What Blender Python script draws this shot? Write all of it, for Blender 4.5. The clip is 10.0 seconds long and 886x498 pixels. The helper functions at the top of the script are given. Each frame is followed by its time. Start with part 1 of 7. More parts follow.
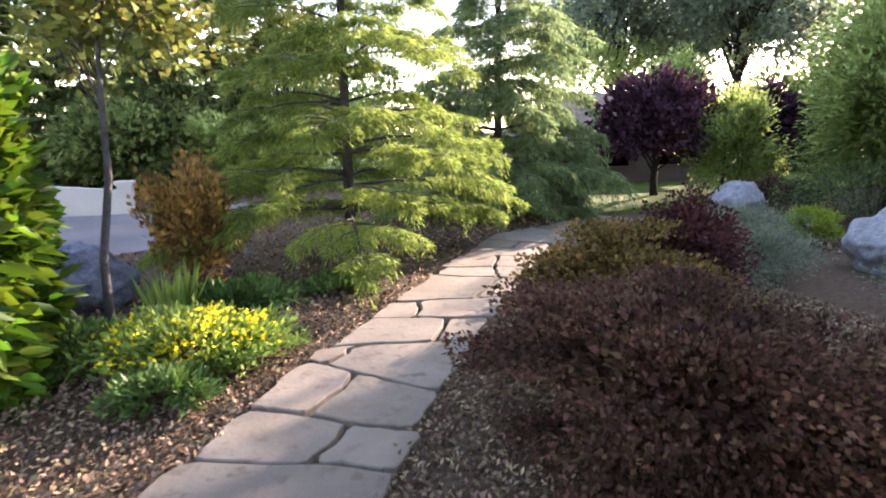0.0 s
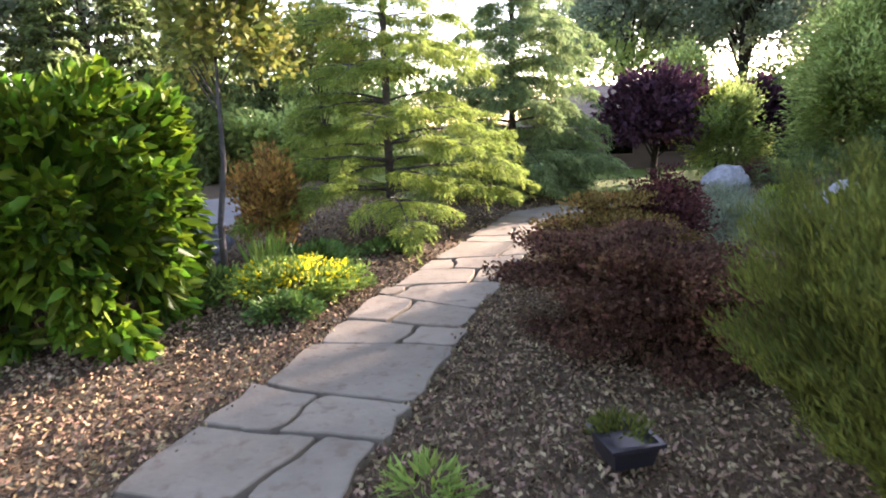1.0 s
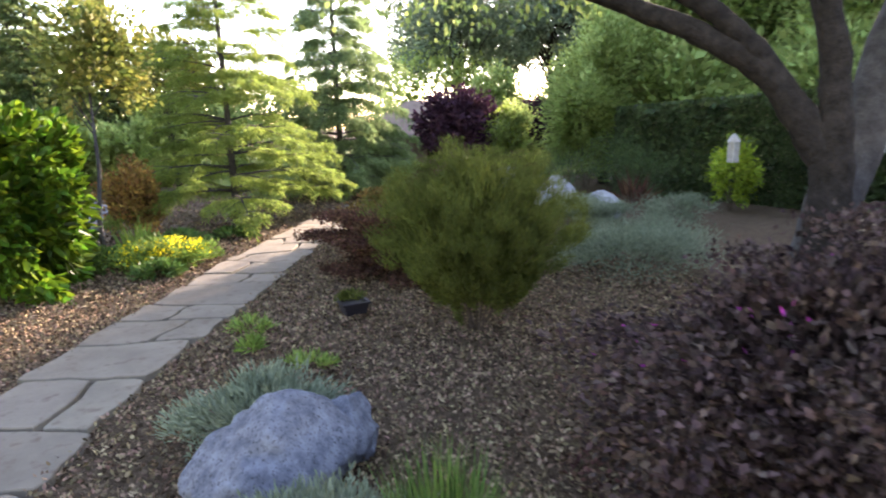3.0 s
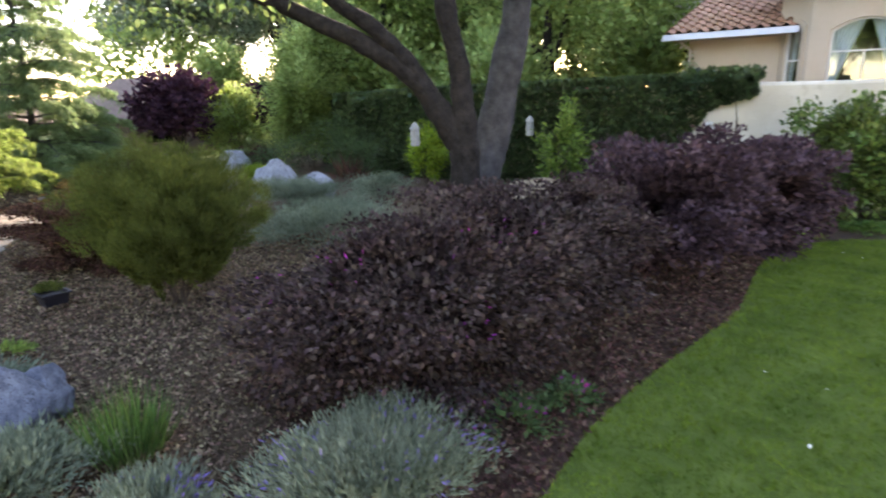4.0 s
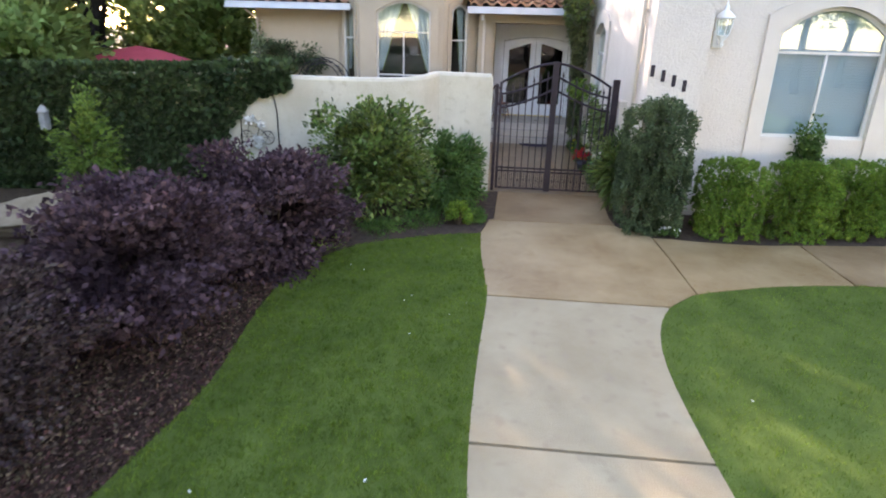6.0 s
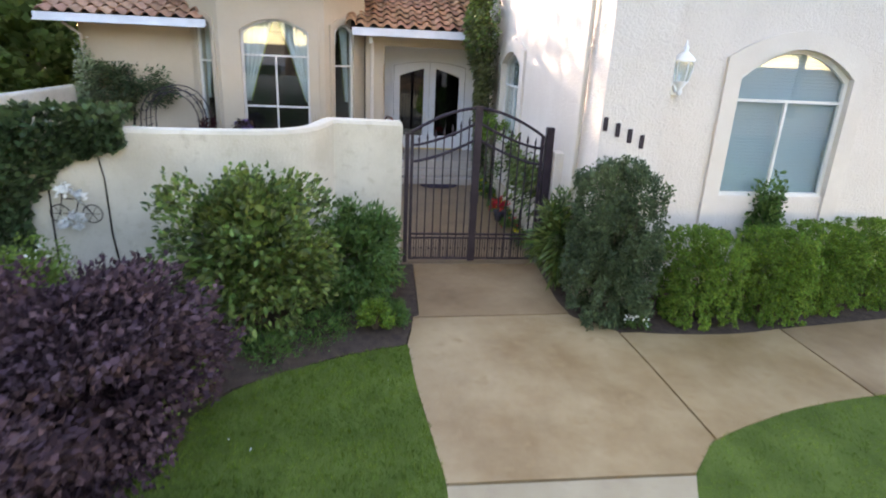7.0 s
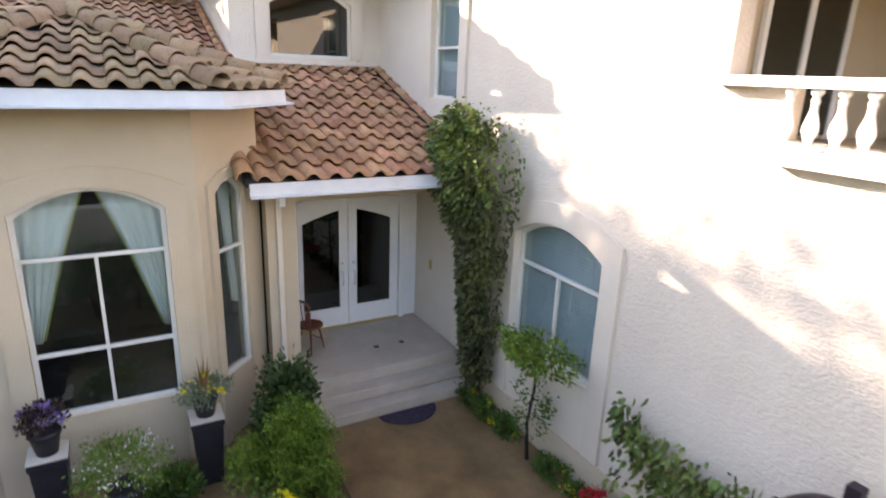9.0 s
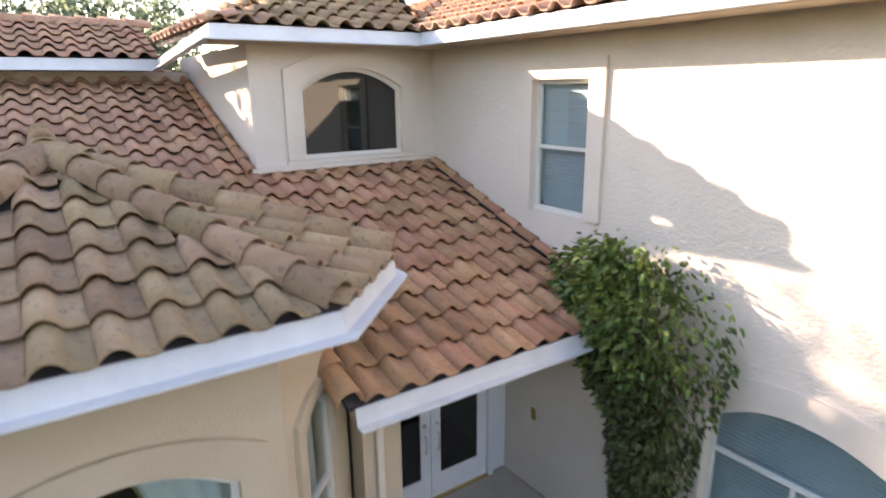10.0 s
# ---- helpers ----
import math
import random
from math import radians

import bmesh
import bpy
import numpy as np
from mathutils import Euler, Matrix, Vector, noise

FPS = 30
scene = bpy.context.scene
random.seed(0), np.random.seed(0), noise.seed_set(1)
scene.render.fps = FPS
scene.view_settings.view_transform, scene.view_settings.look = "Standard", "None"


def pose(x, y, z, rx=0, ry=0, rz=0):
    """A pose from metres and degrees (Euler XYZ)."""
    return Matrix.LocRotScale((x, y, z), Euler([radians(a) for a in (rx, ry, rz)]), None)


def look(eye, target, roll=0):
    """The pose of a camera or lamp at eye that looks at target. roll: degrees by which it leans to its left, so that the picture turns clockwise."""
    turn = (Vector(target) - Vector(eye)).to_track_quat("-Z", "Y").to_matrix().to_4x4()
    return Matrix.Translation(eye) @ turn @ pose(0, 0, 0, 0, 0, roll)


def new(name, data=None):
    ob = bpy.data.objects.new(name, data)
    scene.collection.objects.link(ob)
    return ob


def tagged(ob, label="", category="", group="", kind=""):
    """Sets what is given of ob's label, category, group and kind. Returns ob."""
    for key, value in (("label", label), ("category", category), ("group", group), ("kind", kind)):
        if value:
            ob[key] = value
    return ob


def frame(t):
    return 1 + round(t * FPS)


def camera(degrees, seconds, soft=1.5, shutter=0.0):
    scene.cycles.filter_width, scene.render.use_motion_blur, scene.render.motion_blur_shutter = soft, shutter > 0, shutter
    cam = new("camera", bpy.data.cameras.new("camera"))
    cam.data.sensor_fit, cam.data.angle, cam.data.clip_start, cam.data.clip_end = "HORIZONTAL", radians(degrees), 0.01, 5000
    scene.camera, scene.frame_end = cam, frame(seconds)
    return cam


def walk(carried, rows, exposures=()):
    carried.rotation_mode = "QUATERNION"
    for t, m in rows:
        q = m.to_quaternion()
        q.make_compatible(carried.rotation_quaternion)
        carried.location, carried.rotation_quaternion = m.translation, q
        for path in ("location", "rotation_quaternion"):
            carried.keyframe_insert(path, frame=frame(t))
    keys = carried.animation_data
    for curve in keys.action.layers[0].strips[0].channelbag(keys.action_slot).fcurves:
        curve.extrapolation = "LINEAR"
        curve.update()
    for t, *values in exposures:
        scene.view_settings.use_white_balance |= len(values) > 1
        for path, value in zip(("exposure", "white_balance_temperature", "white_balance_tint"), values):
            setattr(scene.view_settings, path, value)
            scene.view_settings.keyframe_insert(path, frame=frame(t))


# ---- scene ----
# ---- camera and its walk ----
cam = camera(74.0, 10.0, soft=1.9, shutter=0.2)
PATH = [
    (0.0, (-11.448, 8.901, 1.548), (-10.978, 10.805, 1.157), -1.2),
    (0.5, (-11.736, 8.180, 1.536), (-11.311, 10.094, 1.139), -1.8),
    (1.0, (-12.019, 7.491, 1.576), (-11.589, 9.399, 1.159), -1.9),
    (1.5, (-12.183, 6.809, 1.579), (-11.742, 8.716, 1.168), -2.7),
    (2.0, (-12.267, 6.152, 1.591), (-11.763, 8.047, 1.201), -2.3),
    (2.2, (-12.287, 5.894, 1.583), (-11.732, 7.778, 1.207), -2.1),
    (3.3, (-12.273, 4.113, 1.799), (-11.224, 5.757, 1.358), -1.6),
    (3.5, (-12.322, 3.890, 1.816), (-11.136, 5.435, 1.363), -1.3),
    (4.0, (-12.441, 3.313, 1.931), (-10.951, 4.546, 1.422), -1.0),
    (4.5, (-12.702, 2.579, 2.149), (-11.001, 3.462, 1.579), 0.1),
    (5.0, (-12.435, 2.317, 2.325), (-10.617, 2.882, 1.711), 1.7),
    (5.5, (-11.807, 2.097, 2.533), (-9.949, 2.451, 1.883), 1.4),
    (6.8, (-9.016, 2.598, 3.076), (-7.138, 2.451, 2.403), 2.7),
    (7.0, (-8.433, 2.779, 3.136), (-6.557, 2.539, 2.487), 2.7),
    (7.5, (-6.860, 3.219, 3.505), (-5.016, 2.766, 2.878), 3.5),
    (8.0, (-5.149, 3.622, 4.006), (-3.360, 2.988, 3.375), 3.1),
    (8.5, (-3.454, 4.115, 4.407), (-1.730, 3.301, 3.801), 3.1),
    (9.0, (-1.619, 4.611, 4.829), (0.048, 3.667, 4.255), 2.2),
    (9.5, (-0.033, 4.718, 5.260), (1.628, 3.730, 4.744), 0.2),
    (10.0, (1.757, 4.967, 5.877), (3.354, 3.883, 5.352), -0.7),
]
EXPOSURES = [(0.0, 3.18, 7450, 33), (1.0, 3.24, 7600, 31), (2.2, 3.32, 7700, 29), (3.4, 3.22, 7800, 28), (5.0, 3.09, 7450, 28), (7.5, 3.06, 7700, 27), (8.0, 2.99, 7850, 27), (9.0, 2.97, 8200, 28), (10.0, 2.67, 8000, 27)]
walk(cam, [(t, look(eye, target, roll)) for t, eye, target, roll in PATH], EXPOSURES)

# ---- sky and sun ----
SUN = Vector((1.47, 1.0, 0.605)).normalized()
elev = math.asin(SUN.z)
azim = math.atan2(SUN.x, SUN.y)
world = bpy.data.worlds.new("sky")
scene.world = world
world.use_nodes = True
wn = world.node_tree
sky = wn.nodes.new("ShaderNodeTexSky")
sky.sky_type = "NISHITA"
sky.sun_disc = False
sky.sun_elevation = elev
sky.sun_rotation = azim
sky.air_density, sky.dust_density, sky.ozone_density = 1.0, 0.35, 1.0
wn.links.new(sky.outputs[0], wn.nodes["Background"].inputs[0])
wn.nodes["Background"].inputs[1].default_value = 0.15
sun_data = bpy.data.lights.new("sun", "SUN")
sun_data.energy, sun_data.angle, sun_data.color = 4.0, radians(0.6), (1.0, 0.93, 0.82)
sun = new("sun", sun_data)
sun.matrix_world = look(SUN * 60, (0, 0, 0))

# ---- materials ----
def mat(name, c1, c2=None, scale=8.0, rough=0.85, bump=0.0, bscale=60.0, spec=0.3, c3=None, metal=0.0, rand=0.0, island=0.0, trans=0.0, trowel=0.0):
    """A node material: two colours by noise, an optional speck colour, bump, and variation by object or by piece."""
    m = bpy.data.materials.new(name)
    m.use_nodes = True
    nt = m.node_tree
    N, Lk = nt.nodes, nt.links
    b = N["Principled BSDF"]
    b.inputs["Roughness"].default_value = rough
    b.inputs["Specular IOR Level"].default_value = spec
    b.inputs["Metallic"].default_value = metal
    geo = N.new("ShaderNodeNewGeometry")
    noise1 = N.new("ShaderNodeTexNoise")
    noise1.inputs["Scale"].default_value = scale
    noise1.inputs["Detail"].default_value = 6.0
    noise1.inputs["Roughness"].default_value = 0.65
    Lk.new(geo.outputs["Position"], noise1.inputs["Vector"])
    ramp = N.new("ShaderNodeValToRGB")
    ramp.color_ramp.elements[0].position, ramp.color_ramp.elements[1].position = 0.32, 0.68
    ramp.color_ramp.elements[0].color = (*c1, 1)
    ramp.color_ramp.elements[1].color = (*(c2 or c1), 1)
    Lk.new(noise1.outputs["Fac"], ramp.inputs["Fac"])
    out = ramp.outputs["Color"]
    if c3:
        n2 = N.new("ShaderNodeTexNoise")
        n2.inputs["Scale"].default_value = scale * 6.3
        n2.inputs["Detail"].default_value = 3.0
        Lk.new(geo.outputs["Position"], n2.inputs["Vector"])
        r2 = N.new("ShaderNodeMapRange")
        r2.inputs[1].default_value, r2.inputs[2].default_value = 0.56, 0.7
        Lk.new(n2.outputs["Fac"], r2.inputs[0])
        mx = N.new("ShaderNodeMix")
        mx.data_type = "RGBA"
        Lk.new(r2.outputs[0], mx.inputs["Factor"])
        Lk.new(out, mx.inputs[6])
        mx.inputs[7].default_value = (*c3, 1)
        out = mx.outputs[2]
    if rand or island:
        hsv = N.new("ShaderNodeHueSaturation")
        rng = N.new("ShaderNodeMapRange")
        k = rand or island
        rng.inputs[3].default_value, rng.inputs[4].default_value = 1 - k, 1 + k
        if rand:
            oi = N.new("ShaderNodeObjectInfo")
            Lk.new(oi.outputs["Random"], rng.inputs[0])
        else:
            Lk.new(geo.outputs["Random Per Island"], rng.inputs[0])
        Lk.new(rng.outputs[0], hsv.inputs["Value"])
        hue = N.new("ShaderNodeMapRange")
        hue.inputs[3].default_value, hue.inputs[4].default_value = 0.5 - 0.05 * k, 0.5 + 0.05 * k
        wn1 = N.new("ShaderNodeTexWhiteNoise")
        wn1.noise_dimensions = "1D"
        Lk.new(rng.outputs[0], wn1.inputs["W"])
        Lk.new(wn1.outputs["Value"], hue.inputs[0])
        Lk.new(hue.outputs[0], hsv.inputs["Hue"])
        Lk.new(out, hsv.inputs["Color"])
        out = hsv.outputs["Color"]
    Lk.new(out, b.inputs["Base Color"])
    if bump:
        n3 = N.new("ShaderNodeTexNoise")
        n3.inputs["Scale"].default_value = bscale
        n3.inputs["Detail"].default_value = 4.0
        Lk.new(geo.outputs["Position"], n3.inputs["Vector"])
        bp = N.new("ShaderNodeBump")
        bp.inputs["Strength"].default_value = bump
        bp.inputs["Distance"].default_value = 0.025
        height = n3.outputs["Fac"]
        if trowel:
            n4 = N.new("ShaderNodeTexNoise")
            n4.inputs["Scale"].default_value = trowel
            n4.inputs["Detail"].default_value = 3.0
            n4.inputs["Distortion"].default_value = 1.2
            Lk.new(geo.outputs["Position"], n4.inputs["Vector"])
            flatten = N.new("ShaderNodeMapRange")
            flatten.interpolation_type = "SMOOTHSTEP"
            flatten.inputs[1].default_value, flatten.inputs[2].default_value = 0.42, 0.60
            Lk.new(n4.outputs["Fac"], flatten.inputs[0])
            mixh = N.new("ShaderNodeMath")
            mixh.operation = "MULTIPLY_ADD"
            mixh.inputs[1].default_value = 0.45
            Lk.new(flatten.outputs[0], mixh.inputs[0])
            Lk.new(n3.outputs["Fac"], mixh.inputs[2])
            height = mixh.outputs[0]
        Lk.new(height, bp.inputs["Height"])
        Lk.new(bp.outputs[0], b.inputs["Normal"])
    if trans:
        tr = N.new("ShaderNodeBsdfTranslucent")
        Lk.new(out, tr.inputs["Color"])
        ms = N.new("ShaderNodeMixShader")
        ms.inputs[0].default_value = trans
        Lk.new(b.outputs[0], ms.inputs[1])
        Lk.new(tr.outputs[0], ms.inputs[2])
        Lk.new(ms.outputs[0], N["Material Output"].inputs["Surface"])
    return m


def glass_mat(name, tint, through_share, rough=0.02):
    """Window glass: a sharp reflection over a partly clear, tinted pane."""
    m = bpy.data.materials.new(name)
    m.use_nodes = True
    N, Lk = m.node_tree.nodes, m.node_tree.links
    gl = N.new("ShaderNodeBsdfGlossy")
    gl.inputs["Roughness"].default_value = rough
    gl.inputs["Color"].default_value = (0.9, 0.95, 0.95, 1)
    tr = N.new("ShaderNodeBsdfTransparent")
    tr.inputs["Color"].default_value = (*tint, 1)
    fr = N.new("ShaderNodeMath")
    fr.operation = "POWER"
    lw = N.new("ShaderNodeLayerWeight")
    lw.inputs["Blend"].default_value = 0.5
    Lk.new(lw.outputs["Facing"], fr.inputs[0])
    fr.inputs[1].default_value = 4.0
    ad = N.new("ShaderNodeMath")
    ad.operation = "ADD"
    ad.inputs[1].default_value = 1 - through_share
    ad.use_clamp = True
    ms = N.new("ShaderNodeMixShader")
    Lk.new(fr.outputs[0], ad.inputs[0])
    Lk.new(ad.outputs[0], ms.inputs[0])
    Lk.new(tr.outputs[0], ms.inputs[1])
    Lk.new(gl.outputs[0], ms.inputs[2])
    Lk.new(ms.outputs[0], N["Material Output"].inputs["Surface"])
    return m


STUCCO = mat("stucco", (0.60, 0.53, 0.45), (0.67, 0.60, 0.52), 0.7, 0.95, 0.42, 42.0, 0.1, trowel=15.0)
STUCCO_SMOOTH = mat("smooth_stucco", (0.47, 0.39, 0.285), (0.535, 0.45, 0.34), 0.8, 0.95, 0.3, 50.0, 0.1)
TRIM = mat("trim_paint", (0.60, 0.53, 0.445), (0.66, 0.59, 0.505), 1.0, 0.9, 0.25, 60.0, 0.15)
GARDEN_WALL = mat("garden_wall_plaster", (0.46, 0.42, 0.33), (0.59, 0.55, 0.45), 1.1, 0.95, 0.3, 30.0, 0.1, c3=(0.48, 0.44, 0.345))
GUTTER_PAINT = mat("gutter_paint", (0.50, 0.52, 0.53), (0.60, 0.62, 0.63), 2.5, 0.6, 0.1, 40.0, 0.3)
WHITE = mat("white_paint", (0.76, 0.77, 0.76), (0.82, 0.83, 0.82), 3.0, 0.55, 0.05, 40.0, 0.35)
DOOR_WHITE = mat("door_paint", (0.70, 0.72, 0.74), (0.76, 0.78, 0.80), 2.0, 0.5, 0.0, 40.0, 0.4)
VINYL = mat("window_vinyl", (0.60, 0.58, 0.53), (0.68, 0.66, 0.61), 3.0, 0.5)
TILE = mat("roof_tile_clay", (0.35, 0.178, 0.10), (0.45, 0.255, 0.158), 4.0, 0.85, 0.4, 60.0, 0.2, c3=(0.29, 0.155, 0.095), rand=0.2)
TILE_FAR = mat("roof_tile_clay_far", (0.35, 0.19, 0.12), (0.44, 0.265, 0.18), 4.0, 0.85, 0.4, 60.0, 0.2, c3=(0.29, 0.17, 0.11), island=0.15)
TILE_GREY = mat("roof_tile_weathered", (0.25, 0.158, 0.092), (0.34, 0.232, 0.140), 3.0, 0.85, 0.4, 60.0, 0.2, c3=(0.20, 0.135, 0.10), rand=0.24)
UNDERLAY = mat("roof_underlay", (0.045, 0.04, 0.04), (0.07, 0.06, 0.06), 10.0, 0.95)
CONCRETE = mat("concrete", (0.30, 0.228, 0.135), (0.39, 0.315, 0.198), 0.9, 0.85, 0.3, 90.0, 0.2, c3=(0.315, 0.24, 0.152))
COURT = mat("stained_concrete", (0.105, 0.062, 0.030), (0.235, 0.150, 0.075), 1.3, 0.32, 0.05, 60.0, 0.5, c3=(0.16, 0.10, 0.05))
PORCH_STONE = mat("porch_tile", (0.36, 0.315, 0.265), (0.44, 0.395, 0.34), 2.5, 0.6, 0.1, 60.0, 0.4)
FLAG = mat("flagstone", (0.128, 0.110, 0.086), (0.190, 0.166, 0.132), 1.8, 0.9, 0.22, 28.0, 0.2, c3=(0.125, 0.100, 0.075), rand=0.10)
MULCH = mat("mulch_ground", (0.045, 0.031, 0.020), (0.10, 0.070, 0.045), 18.0, 0.98, 1.0, 45.0, 0.1, c3=(0.17, 0.125, 0.085))
BED_SOIL = mat("red_brown_soil", (0.035, 0.020, 0.015), (0.075, 0.045, 0.032), 14.0, 0.98, 1.0, 50.0, 0.1, c3=(0.12, 0.075, 0.055))
CHIP_RED = mat("red_mulch_chip", (0.06, 0.032, 0.023), (0.12, 0.068, 0.048), 6.0, 0.95, 0.0, 50.0, 0.1, island=0.7)
CHIP = mat("mulch_chip", (0.090, 0.060, 0.036), (0.235, 0.172, 0.112), 6.0, 0.95, 0.0, 50.0, 0.1, island=0.8)
SOIL = mat("dark_soil", (0.05, 0.035, 0.028), (0.10, 0.07, 0.05), 9.0, 0.98, 0.8, 60.0, 0.1)
GRASS_GROUND = mat("lawn_soil", (0.055, 0.085, 0.016), (0.10, 0.14, 0.03), 2.5, 0.95, 0.6, 60.0, 0.1)
GRASS = mat("grass_blade", (0.062, 0.115, 0.012), (0.17, 0.245, 0.030), 2.6, 0.7, 0.0, 50.0, 0.2, island=0.35, trans=0.3)
ASPHALT = mat("asphalt", (0.10, 0.10, 0.102), (0.145, 0.145, 0.147), 0.6, 0.9, 0.3, 120.0, 0.2)
ROCK = mat("granite", (0.050, 0.058, 0.078), (0.16, 0.175, 0.21), 11.0, 0.85, 1.0, 14.0, 0.25, c3=(0.030, 0.033, 0.040))
SANDSTONE = mat("sandstone", (0.20, 0.155, 0.10), (0.29, 0.235, 0.16), 3.0, 0.9, 0.6, 25.0, 0.15)
IRON = mat("painted_iron", (0.017, 0.011, 0.016), (0.032, 0.022, 0.030), 6.0, 0.5, 0.0, 40.0, 0.25)
BRASS = mat("brass", (0.55, 0.42, 0.18), (0.6, 0.46, 0.2), 6.0, 0.3, metal=1.0)
NICKEL = mat("satin_nickel", (0.6, 0.6, 0.6), (0.65, 0.65, 0.64), 6.0, 0.3, metal=1.0)
BLACK = mat("black_glaze", (0.010, 0.009, 0.014), (0.020, 0.018, 0.024), 5.0, 0.45, 0.0, 40.0, 0.35)
CONCRETE_BROWN = mat("brown_stained_concrete", (0.165, 0.092, 0.036), (0.33, 0.225, 0.118), 0.8, 0.6, 0.2, 90.0, 0.35)
CONCRETE_TAN = mat("stained_tan_concrete", (0.21, 0.122, 0.046), (0.38, 0.268, 0.138), 0.9, 0.5, 0.25, 90.0, 0.4, c3=(0.29, 0.188, 0.085))
BARK = mat("oak_bark", (0.013, 0.011, 0.010), (0.038, 0.032, 0.028), 9.0, 0.95, 1.0, 30.0, 0.1)
BARK_GREY = mat("grey_bark", (0.036, 0.034, 0.034), (0.088, 0.083, 0.082), 6.0, 0.95, 1.0, 22.0, 0.1, c3=(0.055, 0.05, 0.048))
ROCK_PALE = mat("pale_granite", (0.15, 0.16, 0.18), (0.30, 0.315, 0.34), 8.0, 0.85, 0.8, 14.0, 0.25, c3=(0.11, 0.115, 0.125))
TWIG = mat("twig", (0.06, 0.04, 0.03), (0.11, 0.08, 0.06), 12.0, 0.95)
CURTAIN = mat("curtain", (0.70, 0.72, 0.70), (0.78, 0.80, 0.78), 2.0, 0.95, 0.1, 20.0, 0.05)
LINING = mat("curtain_lining", (0.42, 0.47, 0.14), (0.52, 0.56, 0.20), 2.0, 0.95, trans=0.3)
# near-black colour carries the darkness of the unlit rooms behind the glass
ROOM_UNLIT = mat("unlit_room", (0.055, 0.045, 0.04), (0.09, 0.075, 0.065), 0.8, 0.95)
# slat colour turned blue-grey to imitate the sky-toned glass of the west window
BLIND_GLASS_BLUE = mat("glass_blue_blind", (0.42, 0.49, 0.54), (0.50, 0.56, 0.60), 1.0, 0.8)
WOOD_RED = mat("chair_wood", (0.10, 0.030, 0.020), (0.17, 0.055, 0.035), 8.0, 0.45, 0.05, 40.0, 0.4)
GLASS = glass_mat("window_glass", (0.82, 0.88, 0.88), 0.91)
GLASS_DARK = glass_mat("tinted_glass", (0.22, 0.24, 0.26), 0.92)


def leaf_mat(name, c1, c2, isl=0.4, trans=0.3, rough=0.7, spec=0.15, scale=1.8):
    return mat(name, c1, c2, scale, rough, 0.0, 50.0, spec, island=isl, trans=trans)


LF_LAUREL = leaf_mat("laurel_leaf", (0.026, 0.062, 0.005), (0.090, 0.175, 0.013), 0.6, 0.4, 0.5, 0.25)
LF_GREEN = leaf_mat("green_leaf", (0.045, 0.10, 0.022), (0.09, 0.17, 0.04), 0.45, 0.22, 0.55, 0.25)
LF_IVY = leaf_mat("ivy_leaf", (0.022, 0.048, 0.017), (0.080, 0.125, 0.048), 0.5, 0.2, 0.45, 0.35)
LF_VIBURNUM = leaf_mat("viburnum_leaf", (0.042, 0.086, 0.020), (0.15, 0.205, 0.048), 0.65, 0.22, 0.45, 0.35, scale=2.5)
LF_VINE = leaf_mat("vine_leaf", (0.035, 0.050, 0.022), (0.135, 0.150, 0.055), 0.5, 0.2, 0.45, 0.35, scale=2.0)
LF_DARK = leaf_mat("dark_leaf", (0.032, 0.064, 0.022), (0.070, 0.118, 0.042), 0.45, 0.18, 0.6, 0.2)
LF_COLUMN = leaf_mat("column_shrub_leaf", (0.042, 0.070, 0.032), (0.095, 0.132, 0.060), 0.5, 0.18, 0.6, 0.2)
LF_BOX = leaf_mat("boxwood_leaf", (0.058, 0.118, 0.013), (0.17, 0.28, 0.038), 0.55, 0.22, 0.55, 0.25)
LF_PURPLE = leaf_mat("purple_leaf", (0.038, 0.022, 0.027), (0.112, 0.070, 0.080), 0.6, 0.15, 0.9, 0.05)
LF_PURPGREEN = leaf_mat("purple_green_leaf", (0.030, 0.018, 0.019), (0.095, 0.068, 0.060), 0.7, 0.15, 1.0, 0.02, scale=3.5)
LF_BARB = leaf_mat("barberry_leaf", (0.046, 0.025, 0.021), (0.125, 0.066, 0.042), 0.6, 0.18, 1.0, 0.02, scale=2.4)
LF_OLIVEBARB = leaf_mat("olive_barberry_leaf", (0.085, 0.070, 0.022), (0.19, 0.12, 0.045), 0.6, 0.22, 1.0, 0.02, scale=3.0)
LF_RED = leaf_mat("dark_red_leaf", (0.050, 0.018, 0.020), (0.090, 0.035, 0.034), 0.5, 0.15, 1.0, 0.02)
LF_PLUM = leaf_mat("plum_leaf", (0.034, 0.016, 0.027), (0.070, 0.032, 0.050), 0.45, 0.15, 0.8, 0.08)
LF_OLIVE = leaf_mat("broom_needle", (0.046, 0.060, 0.013), (0.112, 0.138, 0.030), 0.35, 0.25, 0.7)
LF_SILVER = leaf_mat("silver_leaf", (0.11, 0.145, 0.095), (0.20, 0.24, 0.165), 0.3, 0.2, 0.8)
LF_LAVENDER = leaf_mat("lavender_leaf", (0.135, 0.165, 0.105), (0.25, 0.28, 0.19), 0.35, 0.2, 0.8)
LF_CEDAR = leaf_mat("cedar_needle", (0.10, 0.15, 0.030), (0.23, 0.31, 0.072), 0.45, 0.6, 0.7, scale=0.9)
LF_CEDAR_FAR = leaf_mat("cedar_needle_blue", (0.10, 0.155, 0.062), (0.21, 0.295, 0.125), 0.4, 0.6, 0.7, scale=0.7)
LF_PINE = leaf_mat("pine_needle", (0.08, 0.125, 0.045), (0.19, 0.25, 0.095), 0.45, 0.75, 0.7, scale=0.6)
LF_TREE = leaf_mat("tree_leaf", (0.11, 0.165, 0.05), (0.21, 0.285, 0.095), 0.5, 0.65, 0.6, scale=0.5)
